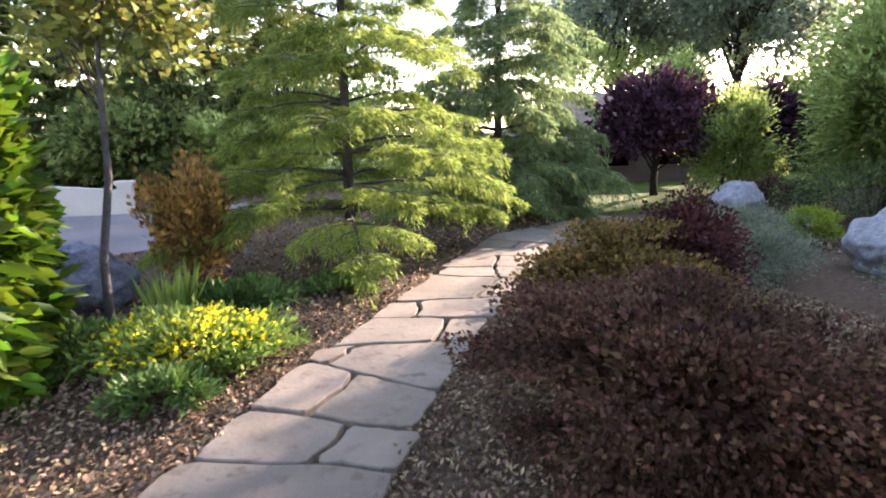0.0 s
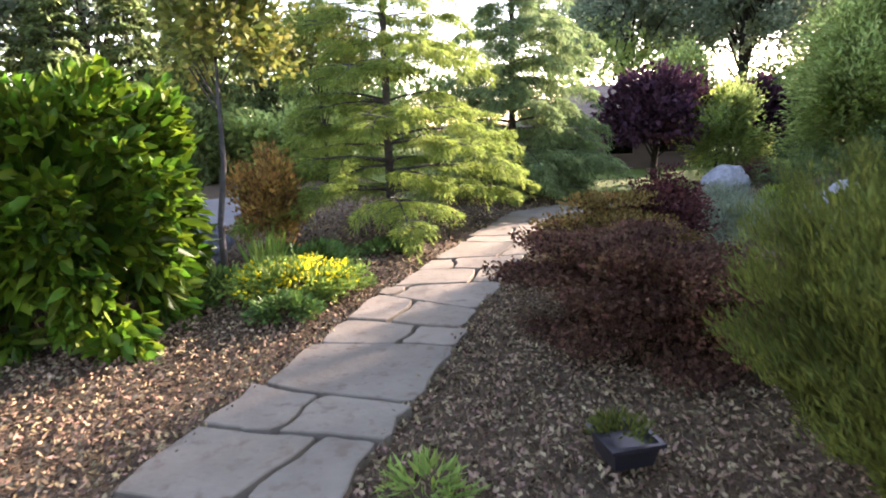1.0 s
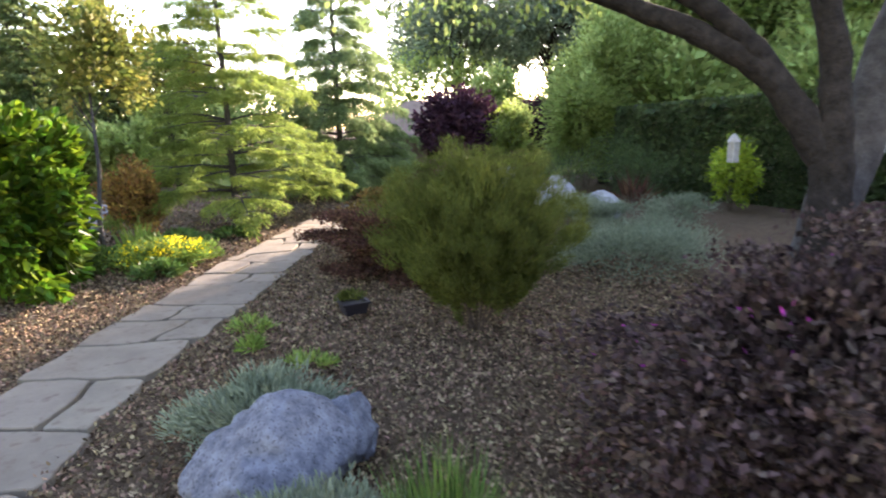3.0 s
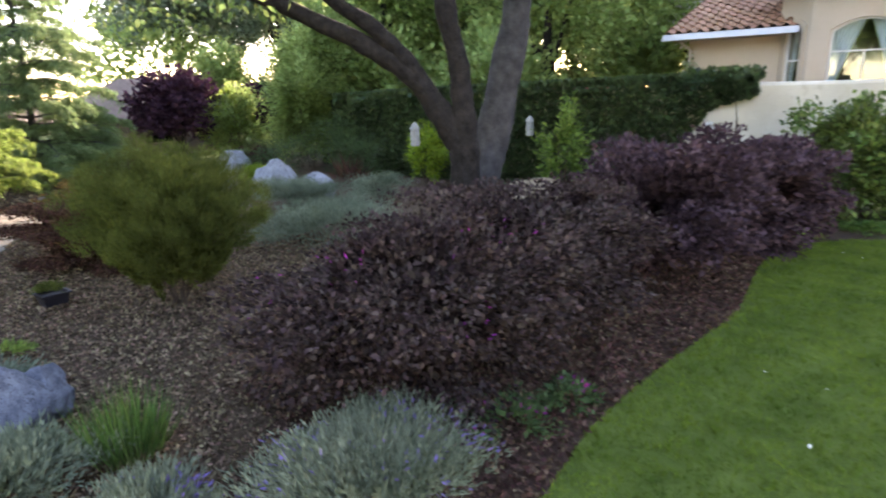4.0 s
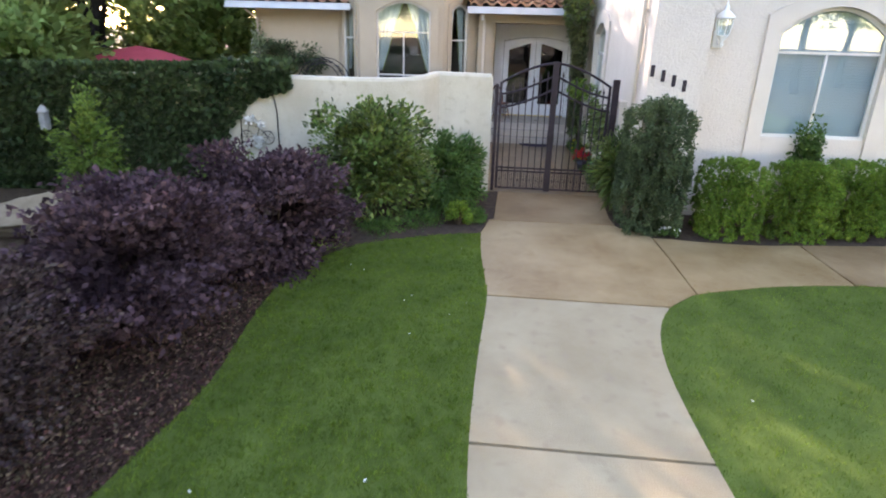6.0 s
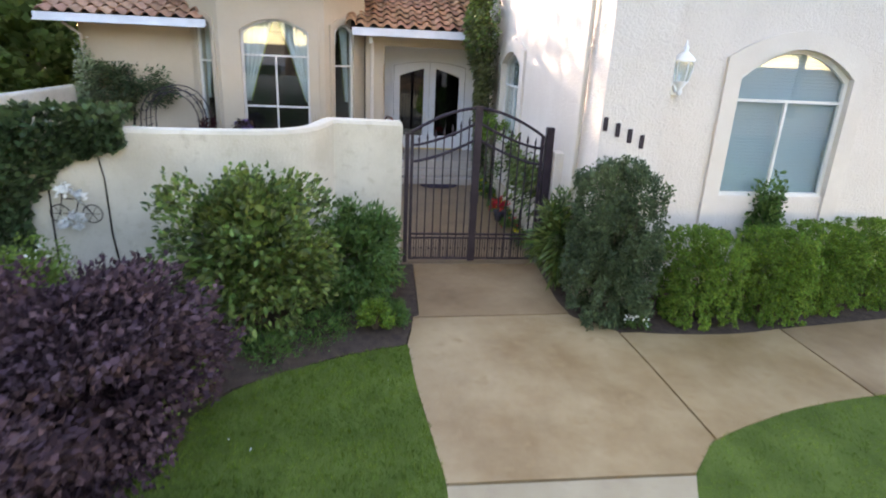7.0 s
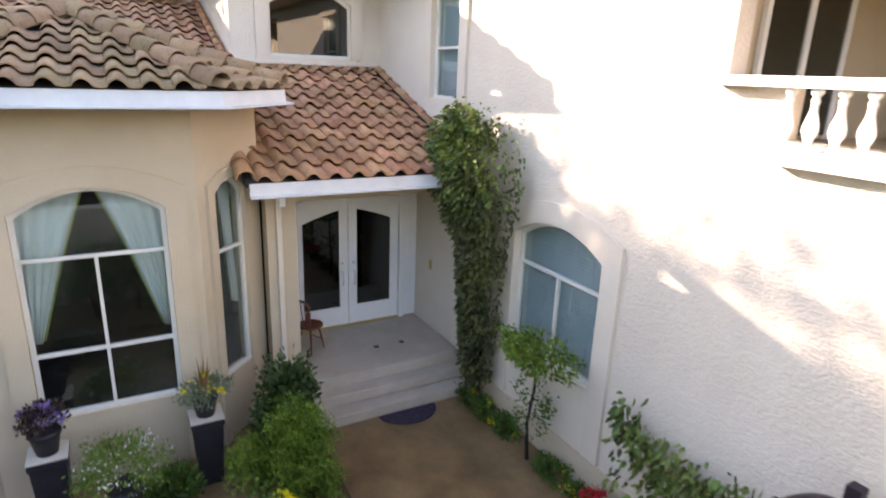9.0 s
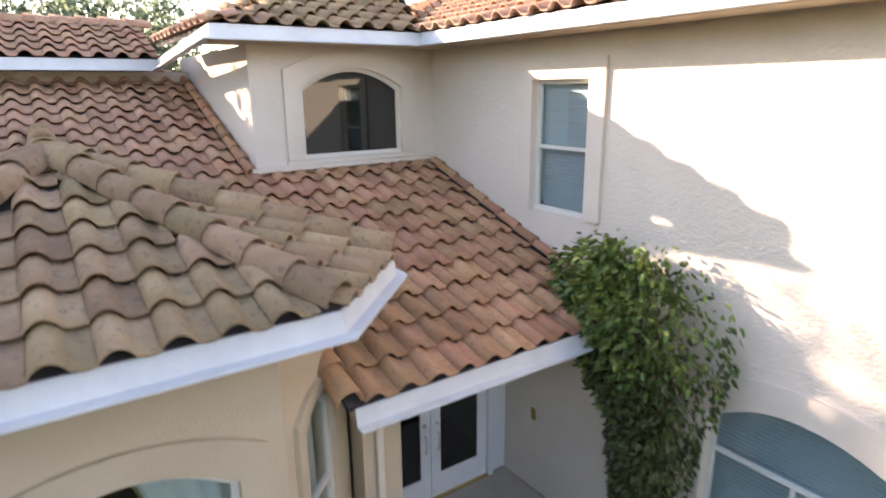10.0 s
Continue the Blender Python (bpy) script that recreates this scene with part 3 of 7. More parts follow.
def conifer(name, x, y, h, reach, tiers, n, material, label, seed, z=0.0, trunk_r=0.09, needle=(0.10, 0.016), first=0.35, droop=0.25, weep=0.35, per=(4, 5)):
    """A cedar: straight trunk, whorls of boughs that fork into side branches, each a narrow plume of hanging twigs."""
    rg = random.Random(seed)
    nr = np.random.default_rng(seed)
    ob = thing(name, x, y, z, label, "tree")
    bm = bmesh.new()
    tube(bm, [(0, 0, -0.05), (0.02, 0.01, h * 0.5), (0.0, 0.03, h)], [trunk_r, trunk_r * 0.6, 0.012], 8)
    plumes = []
    up = np.array((0.0, 0.0, 1.0))

    def bough(root, a, ln, f, thick):
        ahead = np.array((math.cos(a), math.sin(a), 0.0))
        rise, sag = rg.uniform(0.04, 0.20) * ln * (0.4 + f), droop * ln * rg.uniform(0.7, 1.4)
        axis = lambda q: root + np.outer(q * ln, ahead) + np.outer(rise * np.sin(q * 2.4) - sag * q ** 2.4, up)
        tube(bm, [tuple(v) for v in axis(np.linspace(0, 1, 5))], [thick, thick * 0.75, thick * 0.5, thick * 0.35, 0.003], 5)
        plumes.append((axis, a, ln))
        return axis

    for t in range(tiers):
        turn = rg.uniform(0, 6.283)
        count = rg.choice(per)
        for b in range(count):
            f = min(max((t + rg.uniform(-0.32, 0.32)) / tiers, 0.0), 0.985)
            ln = reach * (1 - f) ** 0.9 * rg.uniform(0.55, 1.15) + 0.10
            a = turn + 6.283 * (b + rg.uniform(-0.3, 0.3)) / count
            axis = bough(np.array((0.0, 0.0, first + (h - first) * f)), a, ln, f, 0.024 * (1.15 - f))
            for k in range(int(2 + ln * 2.6)):
                q = rg.uniform(0.22, 0.88)
                bough(axis(np.array([q]))[0], a + (1 if k % 2 else -1) * rg.uniform(0.5, 0.95), ln * (1.02 - q) * rg.uniform(0.45, 0.8), f, 0.009)
    total = sum(ln for _, _, ln in plumes)
    pos, way = [], []
    for axis, a, ln in plumes:
        m = int(n * ln / total) + 1
        q = 0.08 + 0.94 * nr.random(m) ** 0.85
        out = nr.uniform(-1, 1, m)
        tl = 0.05 + 0.10 * min(ln, 1.2) * np.sin(np.clip(q * 0.85 + 0.15, 0, 1) * math.pi) ** 0.8
        d = np.outer(out, (-math.sin(a), math.cos(a), 0.0)) + np.array((math.cos(a), math.sin(a), 0.0)) * 0.5
        p = axis(q) + d * tl[:, None]
        tassel = nr.random(m) ** 2.5 * (0.5 + 0.5 * np.sin(q * 40 + a * 9))
        p[:, 2] -= weep * (0.5 * tl * np.abs(out) + 0.30 * tassel * (0.35 + 0.65 * min(ln, 1.4) / 1.4))
        p += nr.normal(0, 0.010, (m, 3))
        pos.append(p)
        w = d.copy()
        w[:, 2] -= weep * (0.5 + 1.6 * tassel)
        way.append(w)
    part("trunk", bm, BARK_GREY, ob, smooth=True)
    leaf_mesh("crown", np.concatenate(pos), np.concatenate(way), needle[0], needle[1], material, ob, "", seed, 0.5, 0.1, 0.1)
    return ob


def boulder(name, x, y, size, label, seed, z=0.0, rz=0.0, stone=None):
    bm = bmesh.new()
    bmesh.ops.create_icosphere(bm, subdivisions=5, radius=1.0)
    off = Vector((seed * 3.1, seed * 1.7, 0))
    for v in bm.verts:
        p = v.co.copy()
        d = 1 + 0.28 * noise.noise(p * 1.1 + off) + 0.14 * noise.noise(p * 2.6 + off) + 0.05 * noise.noise(p * 6 + off) + 0.02 * noise.noise(p * 14 + off)
        p *= d
        for ax in (Vector((0.6, 0.5, 0.62)), Vector((-0.7, 0.2, 0.68)), Vector((0.1, -0.8, 0.6))):
            ax = ax.normalized()
            e = p.dot(ax) - 0.80
            if e > 0:
                p -= ax * e * 0.9
        v.co = (p.x * size[0], p.y * size[1], p.z * size[2])
    ob = part(name, bm, stone or ROCK, None, smooth=True)
    ob.matrix_basis = pose(x, y, z + size[2] * 0.55, 0, 0, rz)
    return tagged(ob, label, "boulder")


# ---- ground ----
def smooth_line(pts, n=8):
    """A soft curve through the given corners."""
    out = []
    for i in range(len(pts) - 1):
        p0, p1, p2, p3 = pts[max(i - 1, 0)], pts[i], pts[i + 1], pts[min(i + 2, len(pts) - 1)]
        for k in range(n):
            t = k / n
            out.append(tuple(0.5 * (2 * p1[a] + (p2[a] - p0[a]) * t + (2 * p0[a] - 5 * p1[a] + 4 * p2[a] - p3[a]) * t * t + (3 * p1[a] - p0[a] - 3 * p2[a] + p3[a]) * t ** 3) for a in range(len(p0))))
    out.append(pts[-1])
    return out


def slab(name, outline, z0, z1, material, label, category, bevel=0.0):
    bm = prism(bmesh.new(), [[(x, y, z0) for x, y in outline]], Vector((0, 0, z1 - z0)))
    return setting(name, bm, material, label, category)


bm = bmesh.new()
G = 90
vs = {}
xs = [-400, -120, -60] + [-30 + i * 0.6 for i in range(G)] + [60, 160, 500]
ys = [-300, -80, -30] + [-12 + i * 0.6 for i in range(G)] + [90, 200, 600]
for i, gx in enumerate(xs):
    for j, gy in enumerate(ys):
        u = 0.0
        if -16 < gx < -4 and 4.2 < gy < 40:
            u = 0.05 * noise.noise((gx * 0.6, gy * 0.6, 0)) * min(1, (gy - 4.2) / 1.5)
        vs[i, j] = bm.verts.new((gx, gy, -0.03 + min(u, 0.0) ))
for i in range(len(xs) - 1):
    for j in range(len(ys) - 1):
        bm.faces.new((vs[i, j], vs[i + 1, j], vs[i + 1, j + 1], vs[i, j + 1]))
setting("ground", bm, MULCH, "brown wood-chip mulch over garden soil", "ground", smooth=True)

# front lawn, walk and lawn beyond
LAWN_EDGE = smooth_line([(-12.6, 5.0), (-11.2, 4.62), (-10.3, 4.53), (-9.5, 4.62), (-8.4, 4.57), (-7.0, 4.44), (-5.6, 4.58), (-4.5, 4.56), (-3.5, 4.06), (-2.92, 3.15), (-2.66, 2.42)])
WALK_LEFT = smooth_line([(-2.64, 2.38), (-3.5, 2.34), (-4.2, 2.27), (-4.83, 2.21), (-6.1, 2.25), (-7.5, 2.26), (-8.85, 2.18), (-9.5, 2.13), (-12.0, 1.85), (-18.0, 1.3)])
lawn_a = LAWN_EDGE + WALK_LEFT + [(-24.0, 0.8), (-24.0, 8.0), (-16.0, 6.5)]
slab("lawn", lawn_a, -0.12, 0.012, GRASS_GROUND, "mown green front lawn beside the walk", "lawn")
WALK_RIGHT = smooth_line([(-18.0, -0.4), (-12.0, 0.25), (-8.6, 0.47), (-7.3, 0.55), (-6.2, 0.56), (-5.45, 0.45), (-4.88, 0.22), (-4.5, -0.12), (-4.32, -0.48), (-4.03, -1.3), (-3.86, -2.2), (-3.8, -2.9), (-3.6, -4.5), (-3.4, -9.0)])
lawn_b = WALK_RIGHT + [(-26.0, -9.0), (-26.0, -1.0)]
slab("lawn_2", lawn_b, -0.12, 0.012, GRASS_GROUND, "mown green lawn inside the curved walk", "lawn")
BED = smooth_line([(-1.5, -9.0), (-1.85, -5.2), (-2.08, -4.2), (-2.36, -2.4), (-2.5, -1.5), (-2.45, -0.5), (-2.27, -0.08), (-2.0, 0.27), (-1.5, 0.33), (0.0, 0.24)])


def between(a, b, x0, x1):
    return [p for p in a if x0 <= p[0] <= x1]


# the walk in poured slabs with open joints
def walk_y(line, x):
    best = sorted(line, key=lambda p: abs(p[0] - x))[:2]
    (xa, ya), (xb, yb) = best
    return ya + (yb - ya) * ((x - xa) / (xb - xa) if abs(xb - xa) > 1e-6 else 0)


joints = [-18.0, -15.45, -12.8, -10.12, -7.44, -4.86]
for a, b in zip(joints, joints[1:]):
    n = 8
    top = [(a + 0.016 + (b - a - 0.032) * i / n) for i in range(n + 1)]
    loop = [(x, walk_y(WALK_LEFT, x)) for x in top] + [(x, walk_y(WALK_RIGHT[:64], x)) for x in reversed(top)]
    slab("walk_slab", loop, -0.12, 0.02, CONCRETE, "pale broom-finished concrete walk slab", "pavement")
fork = [(-4.844, 2.21), (-4.2, 2.27), (-3.5, 2.34), (-2.64, 2.38), (-2.3, 2.32), (-1.98, 2.28), (-1.95, 1.4), (-1.93, 0.8), (-1.91, 0.31), (-2.02, 0.26), (-2.28, -0.1), (-2.42, -0.14), (-3.2, -0.17), (-4.44, -0.19), (-4.5, -0.12), (-4.844, 0.20)]
slab("walk_slab_fork", fork, -0.12, 0.02, CONCRETE_TAN, "concrete walk slab where the path forks", "pavement")
apron = [(-1.954, 2.28), (-1.9, 2.2), (-0.1, 2.16), (-0.1, 0.25), (-1.5, 0.335), (-1.884, 0.30), (-1.904, 0.8), (-1.924, 1.4)]
slab("walk_slab_gate", apron, -0.12, 0.02, CONCRETE_BROWN, "stained concrete walk slab in front of the gate", "pavement")
for top, (ya, yb) in (([(-4.44, -0.215), (-3.2, -0.195), (-2.43, -0.165)], (-0.4, -2.24)), ([], (-2.265, -9.01))):
    right = [p for p in reversed(BED) if ya > p[1] > yb and p[0] < -1.2]
    left = [p for p in reversed(WALK_RIGHT) if ya > p[1] > yb and p[0] > -5.0]
    if not top:
        right, left = [(-2.39, ya)] + right, left + [(-3.85, ya)]
    else:
        right, left = right + [(-2.385, yb)], [(-3.855, yb)] + left
    slab("walk_slab_side", top + right + left, -0.12, 0.02, CONCRETE_TAN if top else CONCRETE_BROWN, "curved concrete walk along the hedge", "pavement")
bedloop = [(0.0, -9.0)] + BED
slab("planting_bed", bedloop, -0.1, 0.004, SOIL, "dark soil bed along the house wall", "ground")
slab("planting_bed_3", [p for p in LAWN_EDGE if -11.1 < p[0] < -4.38] + [(-4.05, 6.9), (-9.5, 6.9), (-11.2, 5.8)], -0.1, 0.002, BED_SOIL, "red-brown mulched bed along the lawn edge", "ground")
slab("planting_bed_2", [(-2.62, 2.40), (-2.88, 3.16), (-3.45, 4.1), (-4.35, 4.58), (-4.0, 6.4), (-0.6, 6.4), (-0.1, 4.0), (-0.1, 2.17), (-1.9, 2.21), (-2.3, 2.34)], -0.1, 0.006, SOIL, "dark soil bed below the garden wall", "ground")
court = [(-0.1, 0.02), (-0.1, 2.3), (-0.05, 3.4), (-0.5, 4.1), (-0.6, 6.3), (-0.85, 8.0), (-0.9, 9.4), (6.2, 9.4), (6.2, 0.02)]
slab("courtyard_floor", court, -0.1, 0.014, COURT, "brown acid-stained concrete courtyard floor", "pavement")
slab("planting_bed", [(3.7, 3.3), (3.55, 2.62), (5.28, 2.58), (5.28, 3.3)], -0.05, 0.026, MULCH, "dark soil bed round the clipped shrub by the steps", "soil")

# street and far lawn
street = [(-120, 40.0), (-17.0, 22.3), (-14.2, 22.2), (-12.6, 23.5), (-11.8, 22.5), (-12.4, 18.6), (-14.6, 17.0), (-18.5, 16.2), (-30, 13.0), (-120, 0)]
slab("road", street, -0.1, 0.006, ASPHALT, "sunlit grey asphalt street", "road")
slab("far_lawn", smooth_line([(-7.0, 18.7), (-5.0, 18.9), (4.0, 21.0), (14.0, 25.0)]) + [(20, 60), (-14, 60), (-10.0, 24.0)], -0.1, 0.02, GRASS_GROUND, "green lawn of the neighbouring garden", "lawn")

# ---- house: big two-storey block ----
EAVE = 6.43
side_win = arch(2.88, 4.52, 1.28, 2.86, 0.25)
up_win = arch(6.22, 7.10, 4.43, 5.97, 0)
loggia = arch(-0.75, 1.75, 4.90, 6.2, 0)
wall("wall_south", lambda u, z, o=0.0: Vector((u, o, z)), [(-1.4, -0.1), (16.0, -0.1), (16.0, EAVE), (-1.4, EAVE)], [side_win, up_win, loggia, arch(0.28, 1.20, 4.41, 4.85, 0)], 0.22, STUCCO, "tall rough-stuccoed cream house wall")
PW = lambda u, z, o=0.0: Vector((-0.98 - o, u, z))
west_win = arch(-3.54, -1.95, 1.36, 2.96, 0.35)
loggia_w = arch(-3.6, -1.35, 4.86, 6.2, 0)
wall("wall_west", PW, [(-8.0, -0.1), (-0.82, -0.1), (-0.82, EAVE), (-8.0, EAVE)], [west_win, loggia_w, arch(-3.28, -1.40, 4.37, 4.81, 0)], 0.2, STUCCO, "shaded rough-stuccoed house wall with a window")
setting("wall_corner_pier", boxed(-1.4, -1.15, -0.82, -0.222, -0.1, EAVE), STUCCO, "projecting stucco pier at the house corner", "wall")
setting("wall_pier_return", boxed(-1.15, -0.98, -0.82, -0.6, -0.1, EAVE), STUCCO, "return of the stucco pier", "wall")
setting("wall_block_back", boxed(0.0, 16.0, -8.0, -7.8, -0.1, EAVE), STUCCO, "plain rear stucco wall", "wall")
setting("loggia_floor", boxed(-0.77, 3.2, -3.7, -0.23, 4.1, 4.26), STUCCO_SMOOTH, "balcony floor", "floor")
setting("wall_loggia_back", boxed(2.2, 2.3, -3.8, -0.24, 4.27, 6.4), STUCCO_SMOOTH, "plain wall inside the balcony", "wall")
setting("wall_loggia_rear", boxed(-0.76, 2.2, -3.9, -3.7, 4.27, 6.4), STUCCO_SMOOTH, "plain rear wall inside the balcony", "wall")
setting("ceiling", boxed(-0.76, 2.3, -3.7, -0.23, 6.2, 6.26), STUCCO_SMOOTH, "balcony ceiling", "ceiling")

setting("plinth_trim", boxed(-1.38, 5.28, 0.0, 0.035, -0.05, 0.42, 0.008), STUCCO_SMOOTH, "projecting stucco base along the courtyard wall", "trim")

# ---- house: entrance wing ----
PX = lambda u, z, o=0.0: Vector((6.07 - o, u, z))
wall("wall_porch_front", PX, [(2.55, -0.1), (2.95, -0.1), (2.95, 3.5), (0.0, 3.5), (0.0, 3.1), (2.55, 3.1)], [], 0.25, STUCCO_SMOOTH, "smooth stucco pier and beam of the entrance porch")
PD = lambda u, z, o=0.0: Vector((7.53 - o, u, z))
door_hole = arch(0.30, 2.30, 0.5, 2.72, 0.12)
wall("wall_entrance", PD, [(0.0, 0.4), (2.6, 0.4), (2.6, 3.2), (0.0, 3.2)], [door_hole], 0.15, DOOR_WHITE, "white painted panel wall round the entrance doors")
setting("wall_porch_side", boxed(6.32, 7.53, 2.5, 2.7, 0.0, 3.2), STUCCO_SMOOTH, "side wall of the entrance porch", "wall")
setting("porch_ceiling", boxed(6.32, 7.53, 0.0, 2.5, 3.1, 3.2), STUCCO_SMOOTH, "porch ceiling", "ceiling")
setting("porch_floor", boxed(5.82, 7.53, 0.02, 2.56, 0.0, 0.50, 0.01), PORCH_STONE, "pale tiled porch floor", "floor")
setting("step_1", boxed(5.30, 5.816, 0.02, 2.56, 0.0, 0.17, 0.012), PORCH_STONE, "pale stone entrance step", "step")
setting("step_2", boxed(5.56, 5.816, 0.02, 2.56, 0.174, 0.335, 0.012), PORCH_STONE, "pale stone entrance step", "step")

# bay with three arched windows
BAY_TOP = 4.42
PF = lambda u, z, o=0.0: Vector((5.46 - o, u, z))
bay_win = arch(4.18, 5.63, 0.94, 3.30, 0.25)
wall("wall_bay", PF, [(3.84, -0.1), (6.08, -0.1), (6.08, BAY_TOP), (3.84, BAY_TOP)], [bay_win], 0.18, STUCCO_SMOOTH, "smooth cream stucco bay front")
s2 = math.sqrt(0.5)
PR = lambda u, z, o=0.0: Vector((5.46 + s2 * u - s2 * o, 3.84 - s2 * u - s2 * o, z))
PL = lambda u, z, o=0.0: Vector((5.46 + s2 * u - s2 * o, 6.08 + s2 * u + s2 * o, z))
nar_win = arch(0.26, 0.84, 0.94, 3.36, 0.16)
for nm, P in (("wall_bay_right", PR), ("wall_bay_left", PL)):
    wall(nm, P, [(0.0, -0.1), (1.22, -0.1), (1.22, BAY_TOP), (0.0, BAY_TOP)], [nar_win], 0.16, STUCCO_SMOOTH, "slanting stucco face of the bay")
setting("wall_bay_side", boxed(6.25, 9.0, 3.05, 3.2, 3.0, BAY_TOP), STUCCO_SMOOTH, "upper side wall of the bay", "wall")
setting("wall_bay_side_2", boxed(6.25, 9.0, 6.72, 6.87, 3.0, BAY_TOP), STUCCO_SMOOTH, "upper side wall of the bay", "wall")
setting("wall_wing", boxed(6.25, 6.45, 6.875, 9.25, -0.1, 3.45), STUCCO_SMOOTH, "plain stucco wall of the wing", "wall")
setting("wall_wing_end", boxed(6.45, 14.0, 9.05, 9.25, -0.1, 3.45), STUCCO_SMOOTH, "plain stucco end wall of the wing", "wall")
setting("wall_upper_rear", boxed(12.6, 12.8, 2.7, 13.8, 3.5, 6.2), STUCCO, "upper storey wall behind the roof", "wall")
setting("wall_room_back", boxed(9.0, 9.1, 0.0, 9.0, 0.0, 4.4), ROOM_UNLIT, "wall inside the room, coloured near-black as unlit", "wall")
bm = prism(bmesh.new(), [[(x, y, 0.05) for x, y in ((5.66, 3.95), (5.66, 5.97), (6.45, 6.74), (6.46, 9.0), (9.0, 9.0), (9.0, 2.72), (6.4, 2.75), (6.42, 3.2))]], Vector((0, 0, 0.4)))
setting("room_floor", bm, ROOM_UNLIT, "floor inside the room, coloured near-black as unlit", "floor")

# dormer
PDm = lambda u, z, o=0.0: Vector((9.3 - o, u, z))
dorm_win = arch(0.56, 2.06, 5.0, 5.92, 0.25)
wall("wall_dormer", PDm, [(0.0, 4.4), (2.7, 4.4), (2.7, EAVE), (0.0, EAVE)], [dorm_win], 0.15, STUCCO, "stucco dormer front with an arched window")
setting("wall_dormer_side", boxed(9.455, 13.2, 2.545, 2.695, 4.4, EAVE), STUCCO, "stucco side of the dormer", "wall")
setting("wall_dormer_back", boxed(10.4, 10.5, 0.0, 2.5, 4.4, EAVE), ROOM_UNLIT, "wall inside the upper room, coloured near-black as unlit", "wall")


# ---- roofs: clay tiles on a dark deck ----
def tile_mesh(name, w=0.30, ln=0.44, seg=12):
    """One S-shaped clay tile, its length along +y (up the slope), hump beside a pan."""
    me = bpy.data.meshes.new(name)
    top, verts, faces = [], [], []
    for i in range(seg + 1):
        f = i / seg
        zz = 0.072 * math.sin(math.pi * min(f / 0.58, 1.0)) ** 0.8 - (0.014 * math.sin(math.pi * (f - 0.58) / 0.42) if f > 0.58 else 0.0)
        top.append((f * w * 1.02, zz))
    for yy, lift, sh in ((0.0, 0.058, 1.0), (ln, 0.0, 0.88)):
        for u, zz in top:
            verts.append((u, yy, zz * sh + lift))
        for u, zz in top:
            verts.append((u, yy, zz * sh + lift - 0.02))
    m = seg + 1
    for i in range(seg):
        faces += [(i, i + 1, 2 * m + i + 1, 2 * m + i), (m + i + 1, m + i, 3 * m + i, 3 * m + i + 1), (i, m + i, m + i + 1, i + 1)]
    faces += [(0, 2 * m, 3 * m, m), (m - 1, 2 * m - 1, 4 * m - 1, 3 * m - 1)]
    me.from_pydata(verts, [], faces)
    me.polygons.foreach_set("use_smooth", [True] * len(me.polygons))
    return me


def roof_frame(eave_a, eave_b, up):
    """The pose of a roof plane: origin at eave_a, x along the eave, y up the slope."""
    ex = (Vector(eave_b) - Vector(eave_a)).normalized()
    uy = Vector(up)
    uy = (uy - ex * uy.dot(ex)).normalized()
    nz = ex.cross(uy)
    m = Matrix((ex, uy, nz)).transposed().to_4x4()
    m.translation = Vector(eave_a)
    return m


def inside(poly, x, y):
    hit = False
    for (x0, y0), (x1, y1) in zip(poly, poly[1:] + poly[:1]):
        if (y0 > y) != (y1 > y) and x < (x1 - x0) * (y - y0) / (y1 - y0) + x0:
            hit = not hit
    return hit


def roof(name, m, poly, label, material, single, keep=None, skip=None, w=0.30, expo=0.37):
    """A roof plane: a deck of the outline poly (in the plane's x, y) and its tiles; single(x, y) tells which are parts."""
    deck = part(name, prism(bmesh.new(), [[(x, y, -0.06) for x, y in poly]], Vector((0, 0, 0.055))), UNDERLAY)
    deck.matrix_basis = m
    tagged(deck, label, "roof", kind="structure")
    me = tile_mesh("roof_tile", w)
    rg = random.Random(len(poly) + len(label))
    far_v, far_f = [], []
    x0, x1 = min(p[0] for p in poly), max(p[0] for p in poly)
    y0, y1 = min(p[1] for p in poly), max(p[1] for p in poly)
    base_v = [v.co.copy() for v in me.vertices]
    base_f = [tuple(f.vertices) for f in me.polygons]
    r = 0
    while y0 - 0.05 + r * expo < y1 - 0.1:
        c = 0
        while x0 + c * w < x1 - 0.05:
            x, y = x0 + c * w, y0 - 0.05 + r * expo
            c += 1
            if not inside(poly, x + w * 0.5, y + 0.2) or (skip and skip(m @ Vector((x + w * 0.5, y + 0.2, 0)))):
                continue
            t = pose(x, y, rg.uniform(0, 0.008), rg.uniform(-0.8, 0.8), rg.uniform(-1, 1), rg.uniform(-0.9, 0.9))
            if single(m @ Vector((x, y, 0))):
                piece("roof_tile", me, material, deck, t)
            else:
                b = len(far_v)
                far_v += [tuple(t @ v) for v in base_v]
                far_f += [tuple(b + i for i in f) for f in base_f]
        r += 1
    if far_v:
        fm = bpy.data.meshes.new("tile_field")
        fm.from_pydata(far_v, [], far_f)
        fm.polygons.foreach_set("use_smooth", [True] * len(fm.polygons))
        fm.materials.append(TILE_FAR)
        ob = new("tile_field", fm)
        ob.parent = deck
        ob["kind"] = "stuff"
    return deck


